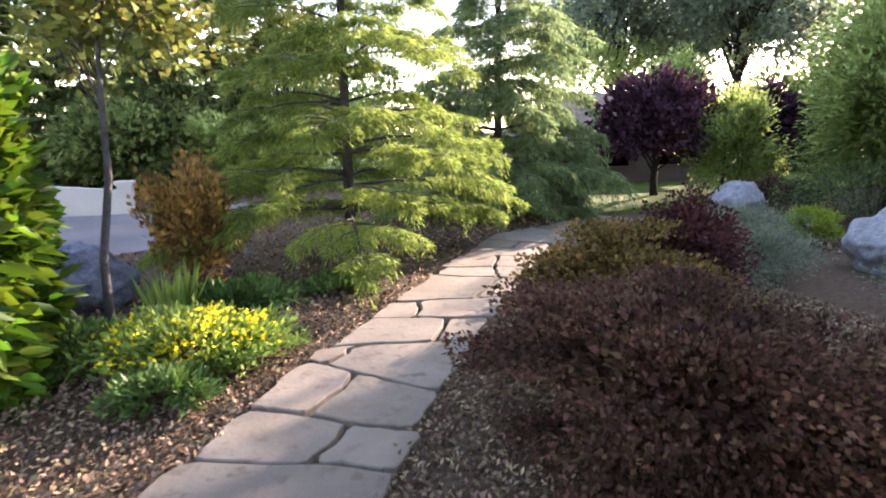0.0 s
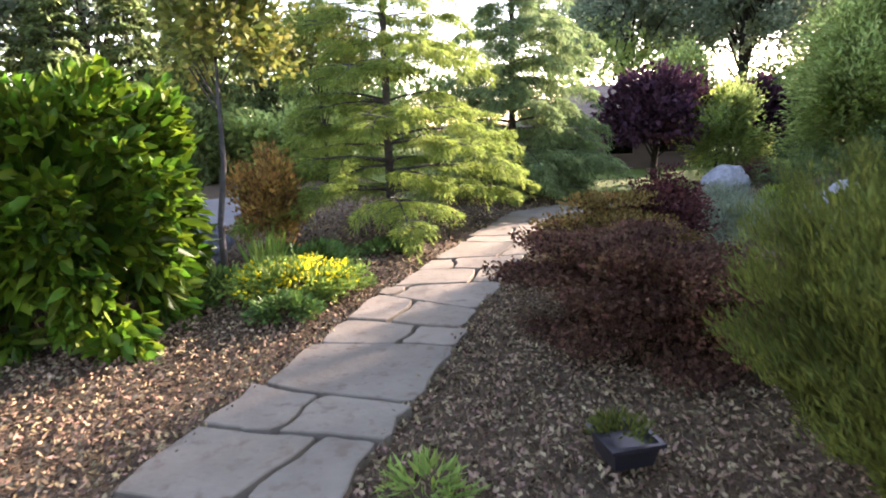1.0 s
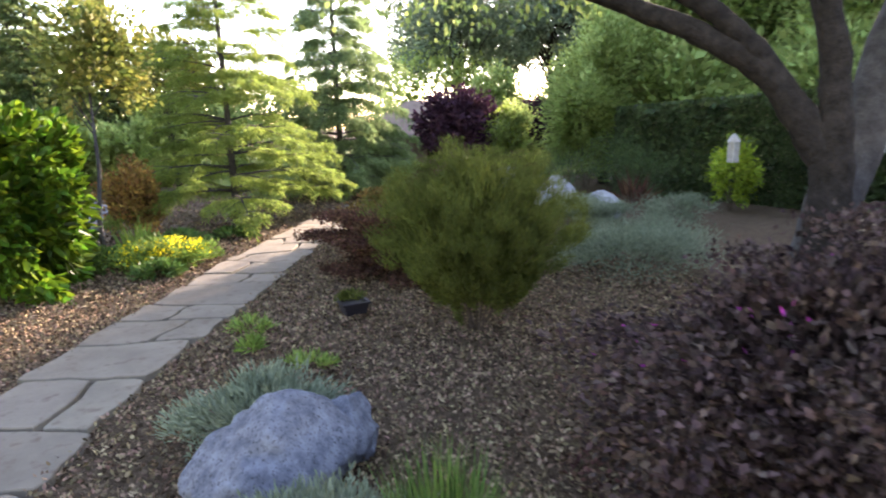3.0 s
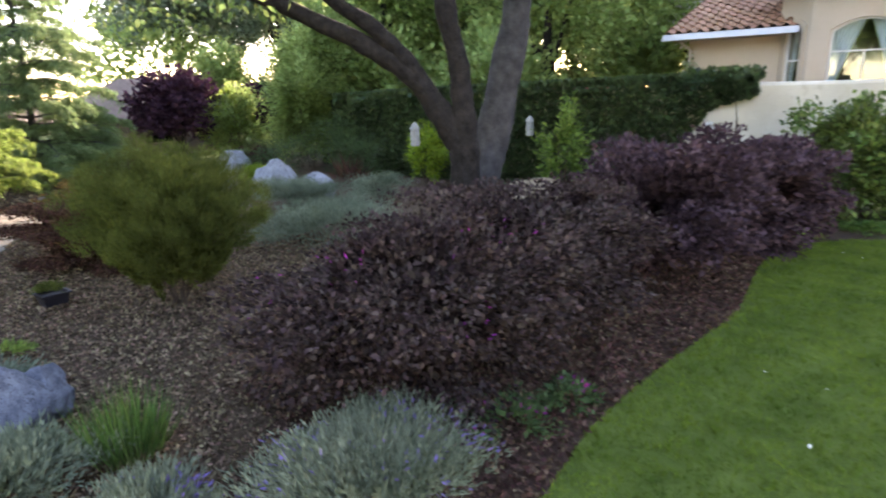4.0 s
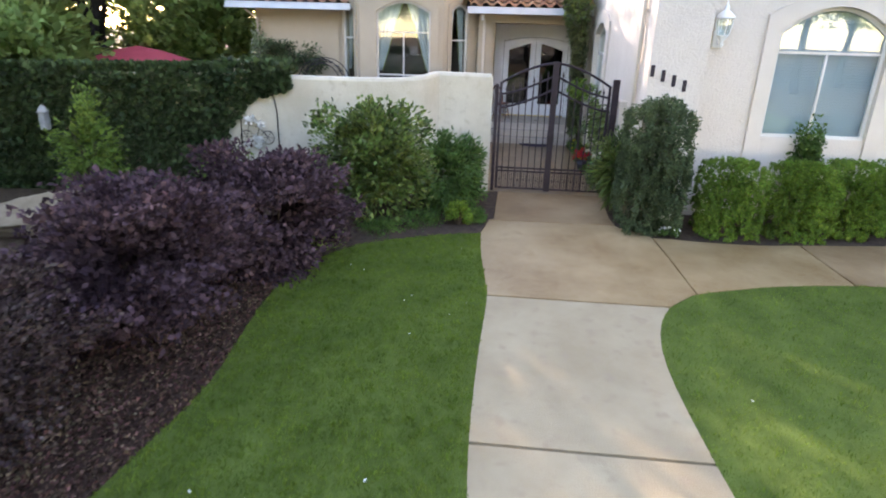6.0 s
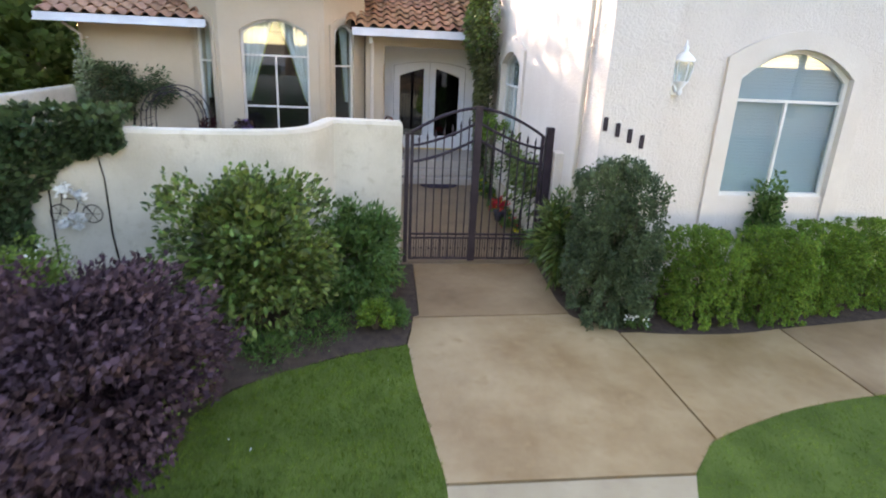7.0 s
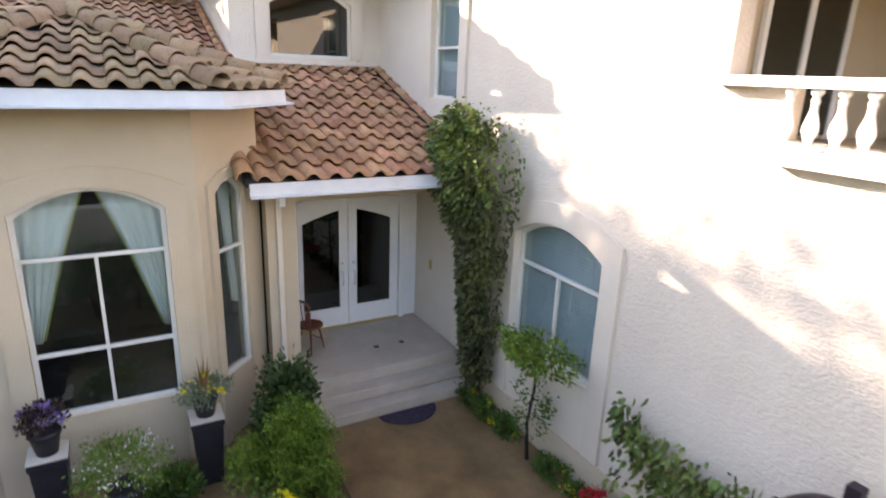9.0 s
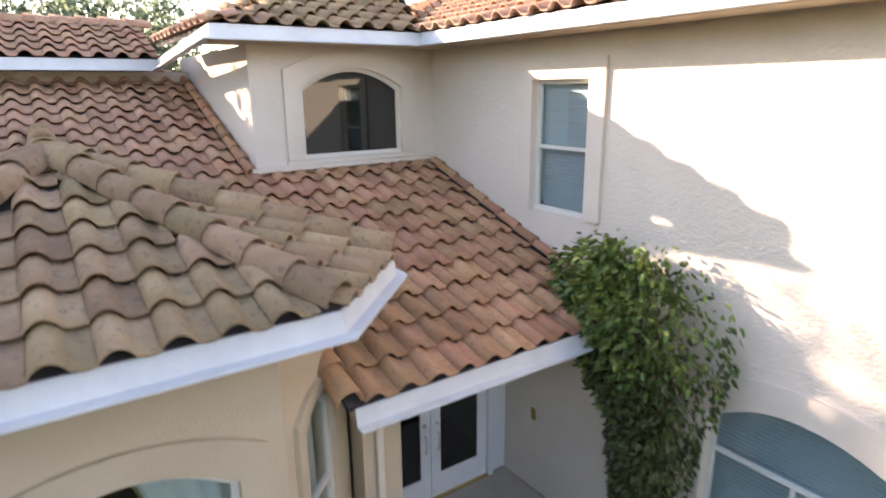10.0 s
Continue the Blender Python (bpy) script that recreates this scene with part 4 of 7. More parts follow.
def ridge(deck_parent, a, b, material, r=0.10, step=0.36):
    """Half-round ridge tiles from a (low) to b (high)."""
    a, b = Vector(a), Vector(b)
    d = (b - a).normalized()
    sd = d.cross(Vector((0, 0, 1))).normalized()
    up = sd.cross(d)
    me = bpy.data.meshes.new("ridge_tile")
    v, f = [], []
    n = 8
    for q, (y, rr, lift) in enumerate(((0.0, r * 1.08, 0.03), (step * 1.22, r * 0.9, 0.0))):
        for i in range(n + 1):
            t = math.pi * (i / n * 1.16 - 0.08)
            v.append((rr * math.cos(t), y, rr * math.sin(t) + lift))
            v.append(((rr - 0.016) * math.cos(t), y, (rr - 0.016) * math.sin(t) + lift))
    k = 2 * (n + 1)
    for i in range(n):
        f += [(2 * i, 2 * i + 2, k + 2 * i + 2, k + 2 * i), (2 * i + 1, k + 2 * i + 1, k + 2 * i + 3, 2 * i + 3), (2 * i, 2 * i + 1, 2 * i + 3, 2 * i + 2)]
    me.from_pydata(v, [], f)
    me.polygons.foreach_set("use_smooth", [True] * len(me.polygons))
    m = Matrix((sd, d, up)).transposed().to_4x4()
    cnt = int((b - a).length / step)
    for i in range(cnt + 1):
        t = m.copy()
        t.translation = a + d * (i * step)
        piece("ridge_tile", me, material, deck_parent, deck_parent.matrix_basis.inverted() @ t)


def gutter(pts, label, h=0.17, dpt=0.12, inner=None):
    """A white eaves gutter along pts (outer top edge), with a lip."""
    bm = bmesh.new()
    prof = [(0.0, 0.0), (-0.012, -0.02), (0.004, -0.045), (0.02, -h), (dpt, -h), (dpt, -h + 0.02), (0.035, -h + 0.02), (0.02, -0.03), (0.02, 0.0)]
    rows = []
    n = len(pts)
    for i, p in enumerate(pts):
        p = Vector(p)
        d0 = (Vector(pts[i]) - Vector(pts[i - 1])).normalized() if i else (Vector(pts[1]) - p).normalized()
        d1 = (Vector(pts[i + 1]) - p).normalized() if i < n - 1 else d0
        s0 = d0.cross(Vector((0, 0, 1))).normalized()
        s1 = d1.cross(Vector((0, 0, 1))).normalized()
        s = (s0 + s1).normalized()
        s /= max(0.4, s.dot(s0))
        rows.append([bm.verts.new(p + s * o + Vector((0, 0, z))) for o, z in prof])
    for a, b in zip(rows, rows[1:]):
        for k in range(len(prof)):
            j = (k + 1) % len(prof)
            bm.faces.new((a[k], a[j], b[j], b[k]))
    bm.faces.new(rows[0])
    bm.faces.new(rows[-1][::-1])
    bmesh.ops.recalc_face_normals(bm, faces=bm.faces[:])
    return setting("gutter_trim", bm, GUTTER_PAINT, label, "gutter")


SLOPE = 0.363
ROOF_Z = 3.47
main_m = roof_frame((5.60, 9.75, ROOF_Z), (5.60, 0.0, ROOF_Z), (1, 0, SLOPE))
lenm = math.hypot(1, SLOPE)
# plane axes: x runs from the far corner towards the tall block, y up the slope
main_poly = [(0.0, 0.0), (3.35, 0.0), (3.35, 0.95 * lenm), (6.48, 0.95 * lenm), (6.48, 0.0), (9.75, 0.0), (9.75, 3.69 * lenm), (7.05, 3.69 * lenm), (7.05, 7.55 * lenm), (0.0, 7.55 * lenm)]


def under_bay(p):
    return 3.25 < p.y < 6.4 and p.x < 8.2


main_roof = roof("roof_main", main_m, main_poly, "terracotta S-tile roof over the entrance wing", TILE, lambda p: p.y < 3.3 and p.x < 9.4, skip=under_bay)
rake = [(5.58, 3.27, ROOF_Z + 0.03), (7.6, 3.27, ROOF_Z + 0.03 + 2.02 * SLOPE)]
ridge(main_roof, rake[0], rake[1], TILE, 0.11)

# bay roof: a low hipped roof round the apex
BZ = 4.56
apex = Vector((7.45, 4.92, 5.34))
cF, cG = Vector((4.95, 3.58, BZ)), Vector((5.80, 2.73, BZ))
cL, cK = Vector((4.95, 6.34, BZ)), Vector((5.80, 7.19, BZ))


def facet(a, b, label, extra=()):
    """A roof facet between eave corners a and b and the apex."""
    up = apex - (a + b) / 2
    m = roof_frame(a, b, up)
    inv = m.inverted()
    poly = [tuple((inv @ q)[:2]) for q in (a, b, *extra, apex)]
    return roof("roof_bay", m, poly, label, TILE_GREY, lambda p: True, expo=0.36, w=0.29)


f1 = facet(cL, cF, "weathered brown S-tile roof over the bay")
facet(cF, cG, "slanting facet of the bay roof in brown tiles")
facet(cK, cL, "slanting facet of the bay roof in brown tiles")
bk = Vector((10.6, 4.92, 5.34))
bm = bmesh.new()
for a, b in ((cG, Vector((8.6, 2.73, BZ))), (Vector((8.6, 7.19, BZ)), cK)):
    va = [bm.verts.new(q) for q in ((a, b, bk, apex) if a is cG else (a, b, apex, bk))]
    bm.faces.new(va)
setting("roof_bay_sides", bm, UNDERLAY, "rear slopes of the bay roof", "roof")
for a in (cF, cG, cL, cK):
    ridge(f1, a.lerp(apex, 0.0) + Vector((0, 0, 0.05)), a.lerp(apex, 0.93) + Vector((0, 0, 0.07)), TILE_GREY, 0.118)
ridge(f1, apex + Vector((-0.05, 0, 0.06)), bk + Vector((0, 0, 0.06)), TILE_GREY, 0.118)
gutter([cK + Vector((0.5, 0.5, 0)), cK, cL, cF, cG, cG + Vector((0.25, -0.0, 0))], "white gutter round the bay roof")
bm = prism(bmesh.new(), [[(p.x + 0.03, p.y, BZ - 0.17) for p in (cG + Vector((0.6, 0, 0)), cG, cF, cL, cK, cK + Vector((0.6, 0, 0)))]], Vector((0, 0, 0.03)))
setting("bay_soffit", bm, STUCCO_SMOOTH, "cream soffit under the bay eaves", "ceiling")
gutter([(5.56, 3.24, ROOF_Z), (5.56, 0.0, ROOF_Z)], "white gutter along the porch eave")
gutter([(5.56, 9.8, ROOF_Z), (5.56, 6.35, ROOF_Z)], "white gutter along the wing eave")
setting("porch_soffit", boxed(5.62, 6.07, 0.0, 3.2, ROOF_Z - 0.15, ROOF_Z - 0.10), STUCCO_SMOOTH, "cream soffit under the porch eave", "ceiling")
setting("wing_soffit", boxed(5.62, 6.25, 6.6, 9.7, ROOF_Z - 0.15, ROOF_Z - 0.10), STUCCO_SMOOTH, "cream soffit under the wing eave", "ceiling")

# upper roof over dormer, tall block and rear storey
UE = EAVE + 0.17
du = roof_frame((8.78, 3.22, UE), (8.78, 0.5, UE), (1, 0, SLOPE))
roof("roof_dormer", du, [(0, 0), (2.72, 0), (4.5, 4.0), (3.5, 4.3)], "clay-tile roof of the dormer", TILE_GREY, lambda p: True)
sm = roof_frame((8.9, 0.52, UE), (-2.0, 0.52, UE), (0, -1, SLOPE))
roof("roof_block", sm, [(0, 0), (10.9, 0), (7.0, 4.2), (-4.0, 4.2), (-4.0, 2.0)], "clay-tile roof of the tall block", TILE_GREY, lambda p: False)
RE, RX = 6.37, 12.1
ru = roof_frame((RX, 14.0, RE), (RX, 3.2, RE), (1, 0, SLOPE))
roof("roof_rear", ru, [(0, 0), (10.8, 0), (10.8, 1.85), (1.6, 1.85)], "clay-tile roof of the rear storey", TILE_GREY, lambda p: False)
rb = roof_frame((RX + 3.48, 3.2, RE), (RX + 3.48, 14.0, RE), (-1, 0, SLOPE))
roof("roof_rear_back", rb, [(0, 0), (10.8, 0), (9.2, 1.85), (0, 1.85)], "clay-tile back slope of the rear storey", TILE_GREY, lambda p: False)
ridge(bpy.data.objects["roof_rear"], (RX + 1.74, 12.4, RE + 1.74 * SLOPE), (RX + 1.74, 3.3, RE + 1.74 * SLOPE), TILE_FAR, 0.10)
dl = roof_frame((12.1, 3.22, UE), (8.78, 3.22, UE), (0, -1, SLOPE))
roof("roof_dormer_side", dl, [(0, 0), (3.32, 0), (1.6, 1.6), (0, 1.6)], "clay-tile side slope of the dormer roof", TILE_GREY, lambda p: False)
gutter([(RX, 14.0, RE), (RX, 3.22, RE), (8.78, 3.22, UE), (8.78, 0.52, UE), (-2.0, 0.52, UE), (-2.0, -8.0, UE)], "white gutter round the upper eaves")
bm = prism(bmesh.new(), [[(x, y, EAVE) for x, y in ((9.6, 3.18), (8.82, 3.18), (8.82, 0.48), (-1.96, 0.48), (-1.96, -8.0), (-0.9, -8.0), (-0.9, -0.1), (9.45, -0.1), (9.45, 2.6), (9.6, 2.6))]], Vector((0, 0, 0.05)))
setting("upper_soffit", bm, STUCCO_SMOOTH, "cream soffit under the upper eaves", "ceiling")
setting("ceiling_house", boxed(-0.9, 16.0, -8.0, 0.0, EAVE + 0.06, EAVE + 0.12), ROOM_UNLIT, "ceiling below the roof", "ceiling")
setting("ceiling_wing", boxed(6.5, 13.0, 0.3, 9.0, 3.3, 3.4), ROOM_UNLIT, "ceiling of the entrance wing", "ceiling")


# ---- windows ----
def window(name, P, hole, label, transom=None, mullion=None, lower=None, pane_mat=None, trim_w=0.22, curtain=False, blind=False, deep=0.10, category="window", trim=True, foot=None, frame_mat=None, trim_mat=None):
    """A window in its opening: trim, frame bars, panes, and a curtain or blind behind."""
    u0, z0 = hole[0]
    u1 = hole[1][0]
    top = max(p[1] for p in hole)
    o = P((u0 + u1) / 2, z0, 0)
    ob = thing(name, o.x, o.y, o.z, label, category, kind="structure")
    Q = lambda u, z, out=0.0: P(u, z, out) - o
    if trim:
        legs = hole if foot is None else [(u0, foot), (u1, foot)] + hole[2:]
        part("trim", band(Q, legs, trim_w, 0.045), trim_mat or TRIM, ob, "raised stucco trim")
    fr = band(Q, [(u0 + 0.05, z0 + 0.001)] + [(u1 - 0.05, z0 + 0.001)] + [(u0 + 0.05 + (u - u0) / (u1 - u0) * (u1 - u0 - 0.1), z - 0.05) for u, z in hole[2:]], 0.05, 0.05)
    f = part("window_frame", fr, frame_mat or VINYL, ob)
    f.location = P(0, 0, -deep) - P(0, 0, 0)
    part("window_sill", bar(Q, u0, u1, z0 - 0.0, z0 + 0.05, -deep, -deep + 0.06), VINYL, ob)
    if transom:
        part("transom", bar(Q, u0 + 0.03, u1 - 0.03, transom - 0.018, transom + 0.018, -deep, -deep + 0.05), VINYL, ob)
    mu = (u0 + u1) / 2 if mullion is None else mullion
    if mullion is not False:
        part("mullion", bar(Q, mu - 0.017, mu + 0.017, z0 + 0.05, (transom or top) - 0.022, -deep, -deep + 0.048), VINYL, ob)
    if lower:
        part("transom", bar(Q, u0 + 0.05, u1 - 0.05, lower - 0.02, lower + 0.02, -deep + 0.002, -deep + 0.046), VINYL, ob)
    g = part("pane", flat(Q, [(u, z + (0.02 if i < 2 else -0.02)) for i, (u, z) in enumerate(hole)], -deep + 0.012, 0.006), pane_mat or GLASS, ob)
    g.visible_shadow = False
    if blind:
        bmb = bmesh.new()
        n = int((top - z0) / 0.045)
        cols = [[bmb.verts.new(Q(u, max(min(z0 + 0.03 + i * 0.045 + dz, top), z0), -deep - 0.06 + do)) for i in range(n + 1) for dz, do in ((0.0, 0.0), (0.040, 0.005))] for u in (u0 - 0.02, u1 + 0.02)]
        for i in range(2 * n + 1):
            bmb.faces.new((cols[0][i], cols[1][i], cols[1][i + 1], cols[0][i + 1]))
        part("blind", bmb, BLIND_GLASS_BLUE, ob, "pale closed blind")
    if curtain:
        span = top - z0
        for ua, ub in ((u0, (u0 + u1) / 2), (u1, (u0 + u1) / 2)):
            cloth, lining = bmesh.new(), bmesh.new()
            cols, rows_ = 24, 18
            grid = []
            for r in range(rows_ + 1):
                v = r / rows_
                zz = top - 0.03 - v * span * 0.66
                reach = 0.97 - 0.85 * v ** 0.85
                row = []
                for c in range(cols + 1):
                    q = c / cols
                    uu = ua + (ub - ua) * (0.03 + q * reach)
                    row.append((uu, min(zz + 0.10 * q * (1 - v), top - 0.02), -deep - 0.12 - 0.028 * math.sin(q * 26 + 1.5 * v) * (0.4 + v)))
                grid.append(row)
            vc = [[cloth.verts.new(Q(*p)) for p in row] for row in grid]
            for ra, rb in zip(vc, vc[1:]):
                for c in range(cols):
                    cloth.faces.new((ra[c], ra[c + 1], rb[c + 1], rb[c]))
            vl = [[lining.verts.new(Q(row[cols][0] + (ub - ua) * k, row[cols][1], row[cols][2] - 0.02)) for k in (-0.02, 0.035)] for row in grid]
            for ra, rb in zip(vl, vl[1:]):
                lining.faces.new((ra[0], ra[1], rb[1], rb[0]))
            for nm, bmc, cm, lab in (("curtain", cloth, CURTAIN, "white curtain tied to the side"), ("lining", lining, LINING, "yellow-green curtain lining")):
                cu = part(nm, bmc, cm, ob, lab, smooth=True)
                md = cu.modifiers.new("thick", "SOLIDIFY")
                md.thickness = 0.004
    return ob


PSW = lambda u, z, o=0.0: Vector((u, o, z))
window("window_1", PSW, side_win, "arched window with an added blind in the blue-grey of its glass in the courtyard wall", 2.44, 3.72, blind=True, deep=0.12, foot=0.44, trim_w=0.27)
window("window_2", PSW, up_win, "upper sash window with white blinds", 5.2, False, blind=True, deep=0.1)
# blind added here: its blue-grey stands in for reflecting glass
window("window_3", PW, west_win, "arched window with an added blind in the blue-grey of its glass", 2.65, -2.72, blind=True, deep=0.1, foot=0.6)
window("window_4", PF, bay_win, "tall arched bay window with tied white curtains", 2.79, None, 1.70, curtain=True, deep=0.09, foot=0.0, trim_mat=STUCCO_SMOOTH)
window("window_5", PR, nar_win, "narrow arched bay window with a white curtain", 2.62, False, curtain=True, trim_w=0.12, deep=0.06, foot=0.0, trim_mat=STUCCO_SMOOTH)
window("window_6", PL, nar_win, "narrow arched bay window with a white curtain", 2.62, False, curtain=True, trim_w=0.12, deep=0.06, foot=0.0, trim_mat=STUCCO_SMOOTH)
window("window_7", PDm, dorm_win, "wide arched dormer window reflecting the wall", None, False, pane_mat=GLASS_DARK, deep=0.08, frame_mat=TRIM)

setting("dormer_flashing", boxed(9.19, 9.3, 0.0, 2.78, 4.87, 4.93, 0.008), TRIM, "cream flashing at the foot of the dormer", "trim")
setting("dormer_sill", boxed(9.25, 9.3, 0.45, 2.3, 4.93, 4.99, 0.006), TRIM, "cream sill band under the dormer window", "trim")
ridge(main_roof, (9.25, 2.78, 4.86), (12.6, 2.78, 4.86 + 3.35 * SLOPE), TILE, 0.065)
ridge(main_roof, (5.6, 0.05, 3.52), (9.1, 0.05, 3.52 + 3.5 * SLOPE), TILE, 0.06)

# ---- entrance doors ----
def entrance_doors():
    ob = thing("door_1", 7.50, 1.30, 0.5, "pair of white entrance doors with arched glass", "door", kind="structure")
    Q = lambda u, z, o=0.0: Vector((-o, u - 1.30, z - 0.5))
    part("door_frame", band(Q, [(2.24 - 1.88, 0.5), (2.24, 0.5)] + arch(0.36, 2.24, 0.5, 2.64, 0.12)[2:], 0.09, 0.05), DOOR_WHITE, ob)
    for ua, ub, hand in ((0.37, 1.295, 1.20), (1.305, 2.23, 1.40)):
        rise = lambda u: 2.64 + 0.12 * (1 - (2 * (u - 0.36) / 1.88 - 1) ** 2)
        us = [ua + (ub - ua) * i / 6 for i in range(7)]
        outer = [(ua, 0.52), (ub, 0.52)] + [(u, rise(u) - 0.01) for u in reversed(us)]
        ga, gb = ua + 0.15, ub - 0.15
        gus = [ga + (gb - ga) * i / 6 for i in range(7)]
        hole = [(ga, 0.86), (gb, 0.86)] + [(u, rise(u) - 0.17 - 0.12 * ((u - ga) / (gb - ga) if ua > 1 else 1 - (u - ga) / (gb - ga))) for u in reversed(gus)]
        lf = part("door_leaf", prism(bmesh.new(), [[Q(u, z, 0.0) for u, z in outer], [Q(u, z, 0.0) for u, z in hole]], Vector((0.045, 0, 0))), DOOR_WHITE, ob, "white door leaf")
        g = part("pane", flat(Q, hole, -0.03, 0.006), GLASS_DARK, lf, "dark etched glass")
        bmh = bmesh.new()
        tube(bmh, [Q(hand, 1.52, 0.01), Q(hand, 1.50, 0.06), Q(hand, 1.36, 0.065), Q(hand, 1.28, 0.05), Q(hand, 1.26, 0.01)], 0.011, 7)
        part("handle", bmh, NICKEL, lf, "satin metal pull handle", smooth=True)
        bml = bmesh.new()
        rod(bml, Q(hand, 1.66, 0.0), Q(hand, 1.66, 0.035), 0.028, 0.022, 12)
        part("lock", bml, NICKEL, lf, smooth=True)
    part("threshold", boxed(-0.04, 0.06, -0.94, 0.94, 0.0, 0.03), BRASS, ob, "yellow brass threshold")
    return ob


entrance_doors()

# ---- courtyard wall ----
WALL_LINE = [(0.0, 2.36, 2.14), (0.0, 3.22, 2.14), (-0.03, 3.38, 2.14), (-0.2, 3.47, 2.12), (-0.42, 3.59, 2.09), (-0.58, 3.78, 2.07), (-0.67, 4.15, 2.05), (-0.70, 4.7, 2.04), (-0.73, 5.3, 2.04), (-0.78, 6.2, 2.04), (-0.95, 8.0, 2.0), (-1.2, 10.0, 1.96), (-1.5, 13.0, 1.88), (-1.75, 15.6, 1.80)]


def garden_wall():
    bm = bmesh.new()
    rows = []
    line = smooth_line([(p[0], p[1]) for p in WALL_LINE[1:]], 6)
    zs = smooth_line([(p[2], p[1]) for p in WALL_LINE[1:]], 6)
    full = [(0.0, 2.36, 2.08), (0.0, 2.40, 2.13)] + [(a[0], a[1], b[0]) for a, b in zip(line, zs)]
    for i, (x, y, zt) in enumerate(full):
        a, b = full[max(i - 1, 0)], full[min(i + 1, len(full) - 1)]
        d = Vector((b[0] - a[0], b[1] - a[1], 0)).normalized()
        s = Vector((-d.y, d.x, 0))
        prof = [(-0.11, -0.1), (-0.11, zt - 0.06), (-0.085, zt - 0.015), (-0.04, zt), (0.04, zt), (0.085, zt - 0.015), (0.11, zt - 0.06), (0.11, -0.1)]
        rows.append([bm.verts.new(Vector((x, y, 0)) + s * o + Vector((0, 0, z))) for o, z in prof])
    for a, b in zip(rows, rows[1:]):
        for k in range(8):
            bm.faces.new((a[k], a[(k + 1) % 8], b[(k + 1) % 8], b[k]))
    bm.faces.new(rows[0][::-1])
    bm.faces.new(rows[-1])
    bmesh.ops.recalc_face_normals(bm, faces=bm.faces[:])
    return setting("wall_courtyard", bm, GARDEN_WALL, "curved cream plastered courtyard wall with a rounded top", "wall")


garden_wall()
setting("wall_courtyard_side", boxed(-0.9, 6.24, 9.3, 9.5, -0.1, 1.99, 0.05), GARDEN_WALL, "cream plastered cross wall at the end of the courtyard", "wall")
setting("wall_gate_stub", boxed(-0.12, 0.12, -0.01, 0.13, -0.1, 1.75, 0.01), STUCCO, "stucco stub behind the gate post", "wall")

# ---- iron gate ----
def iron_gate():
    ob = thing("iron_gate", 0.0, 1.27, 0.0, "double wrought-iron gate with arched top, closed", "gate")
    part("post", boxed(-0.055, 0.055, -1.12, -1.01, 0.0, 2.10, 0.006), IRON, ob)
    part("post", boxed(-0.03, 0.03, 0.985, 1.045, 0.0, 1.96, 0.006), IRON, ob)
    top = lambda y: 1.98 + 0.36 * (1 - (abs(y) / 0.95) ** 1.7)
    upper = lambda y: 1.79 + 0.35 * max(1 - abs(y) / 0.95, 0.0) ** 1.45
    for sgn in (-1, 1):
        leaf = thing_part("gate_leaf", ob)
        a, b = (0.012, 0.965) if sgn > 0 else (-0.985, -0.012)
        for y in (a + 0.02, b - 0.02):
            part("stile", boxed(-0.022, 0.022, y - 0.022, y + 0.022, 0.06, top(y)), IRON, leaf)
        n = 12
        ys = [a + (b - a) * i / n for i in range(n + 1)]
        bm = bmesh.new()
        tube(bm, [(0, y, top(y)) for y in ys], 0.024, 6)
        part("top_rail", bm, IRON, leaf)
        for drop in (0.0, 0.235):
            bm = bmesh.new()
            tube(bm, [(0, y, upper(y) - drop) for y in ys], 0.021, 6)
            part("curved_rail", bm, IRON, leaf)
        for zz in (0.075, 0.40, 0.46):
            part("rail", boxed(-0.016, 0.016, a + 0.03, b - 0.03, zz - 0.014, zz + 0.014), IRON, leaf)
        k = 8
        for i in range(1, k):
            y = a + (b - a) * i / k
            zt = upper(y) + 0.05
            bm = bmesh.new()
            box(bm, -0.009, 0.009, y - 0.009, y + 0.009, 0.075, zt)
            rod(bm, (0, y, zt - 0.02), (0, y, zt + 0.01), 0.008, 0.019, 6)
            rod(bm, (0, y, zt + 0.01), (0, y, min(zt + 0.10, top(y) - 0.03)), 0.019, 0.001, 6)
            part("picket", bm, IRON, leaf)
        for i in range(3 * k):
            y = a + 0.045 + (b - a - 0.09) * i / (3 * k - 1)
            part("short_picket", boxed(-0.006, 0.006, y - 0.005, y + 0.005, 0.075, 0.40), IRON, leaf)
            if i % 3 == 1:
                part("collar", boxed(-0.011, 0.011, y - 0.013, y + 0.013, 0.22, 0.25), IRON, leaf)
    part("lock_plate", boxed(-0.036, 0.036, -0.06, 0.06, 0.95, 1.12), IRON, ob)
    part("centre_bar", boxed(-0.03, 0.03, -0.052, 0.052, 0.04, 2.37), IRON, ob)
    return ob


def thing_part(name, parent):
    """A part that holds pieces of its own: a slim hinge bar."""
    bm = boxed(-0.012, 0.012, -0.012, 0.012, 0.04, 0.06)
    return part(name, bm, IRON, parent)


iron_gate()

# ---- flagstone path ----
PATH_LINE = smooth_line([(-13.7, 7.3), (-13.38, 8.2), (-13.1, 8.8), (-12.6, 9.7), (-12.22, 10.4), (-11.55, 11.6), (-11.05, 12.5), (-10.5, 13.35), (-9.9, 14.3), (-9.0, 15.7), (-8.4, 16.6), (-7.3, 17.3), (-6.0, 18.0), (-4.9, 18.6)], 12)
LENS = [0.0]
for a, b in zip(PATH_LINE, PATH_LINE[1:]):
    LENS.append(LENS[-1] + math.dist(a, b))


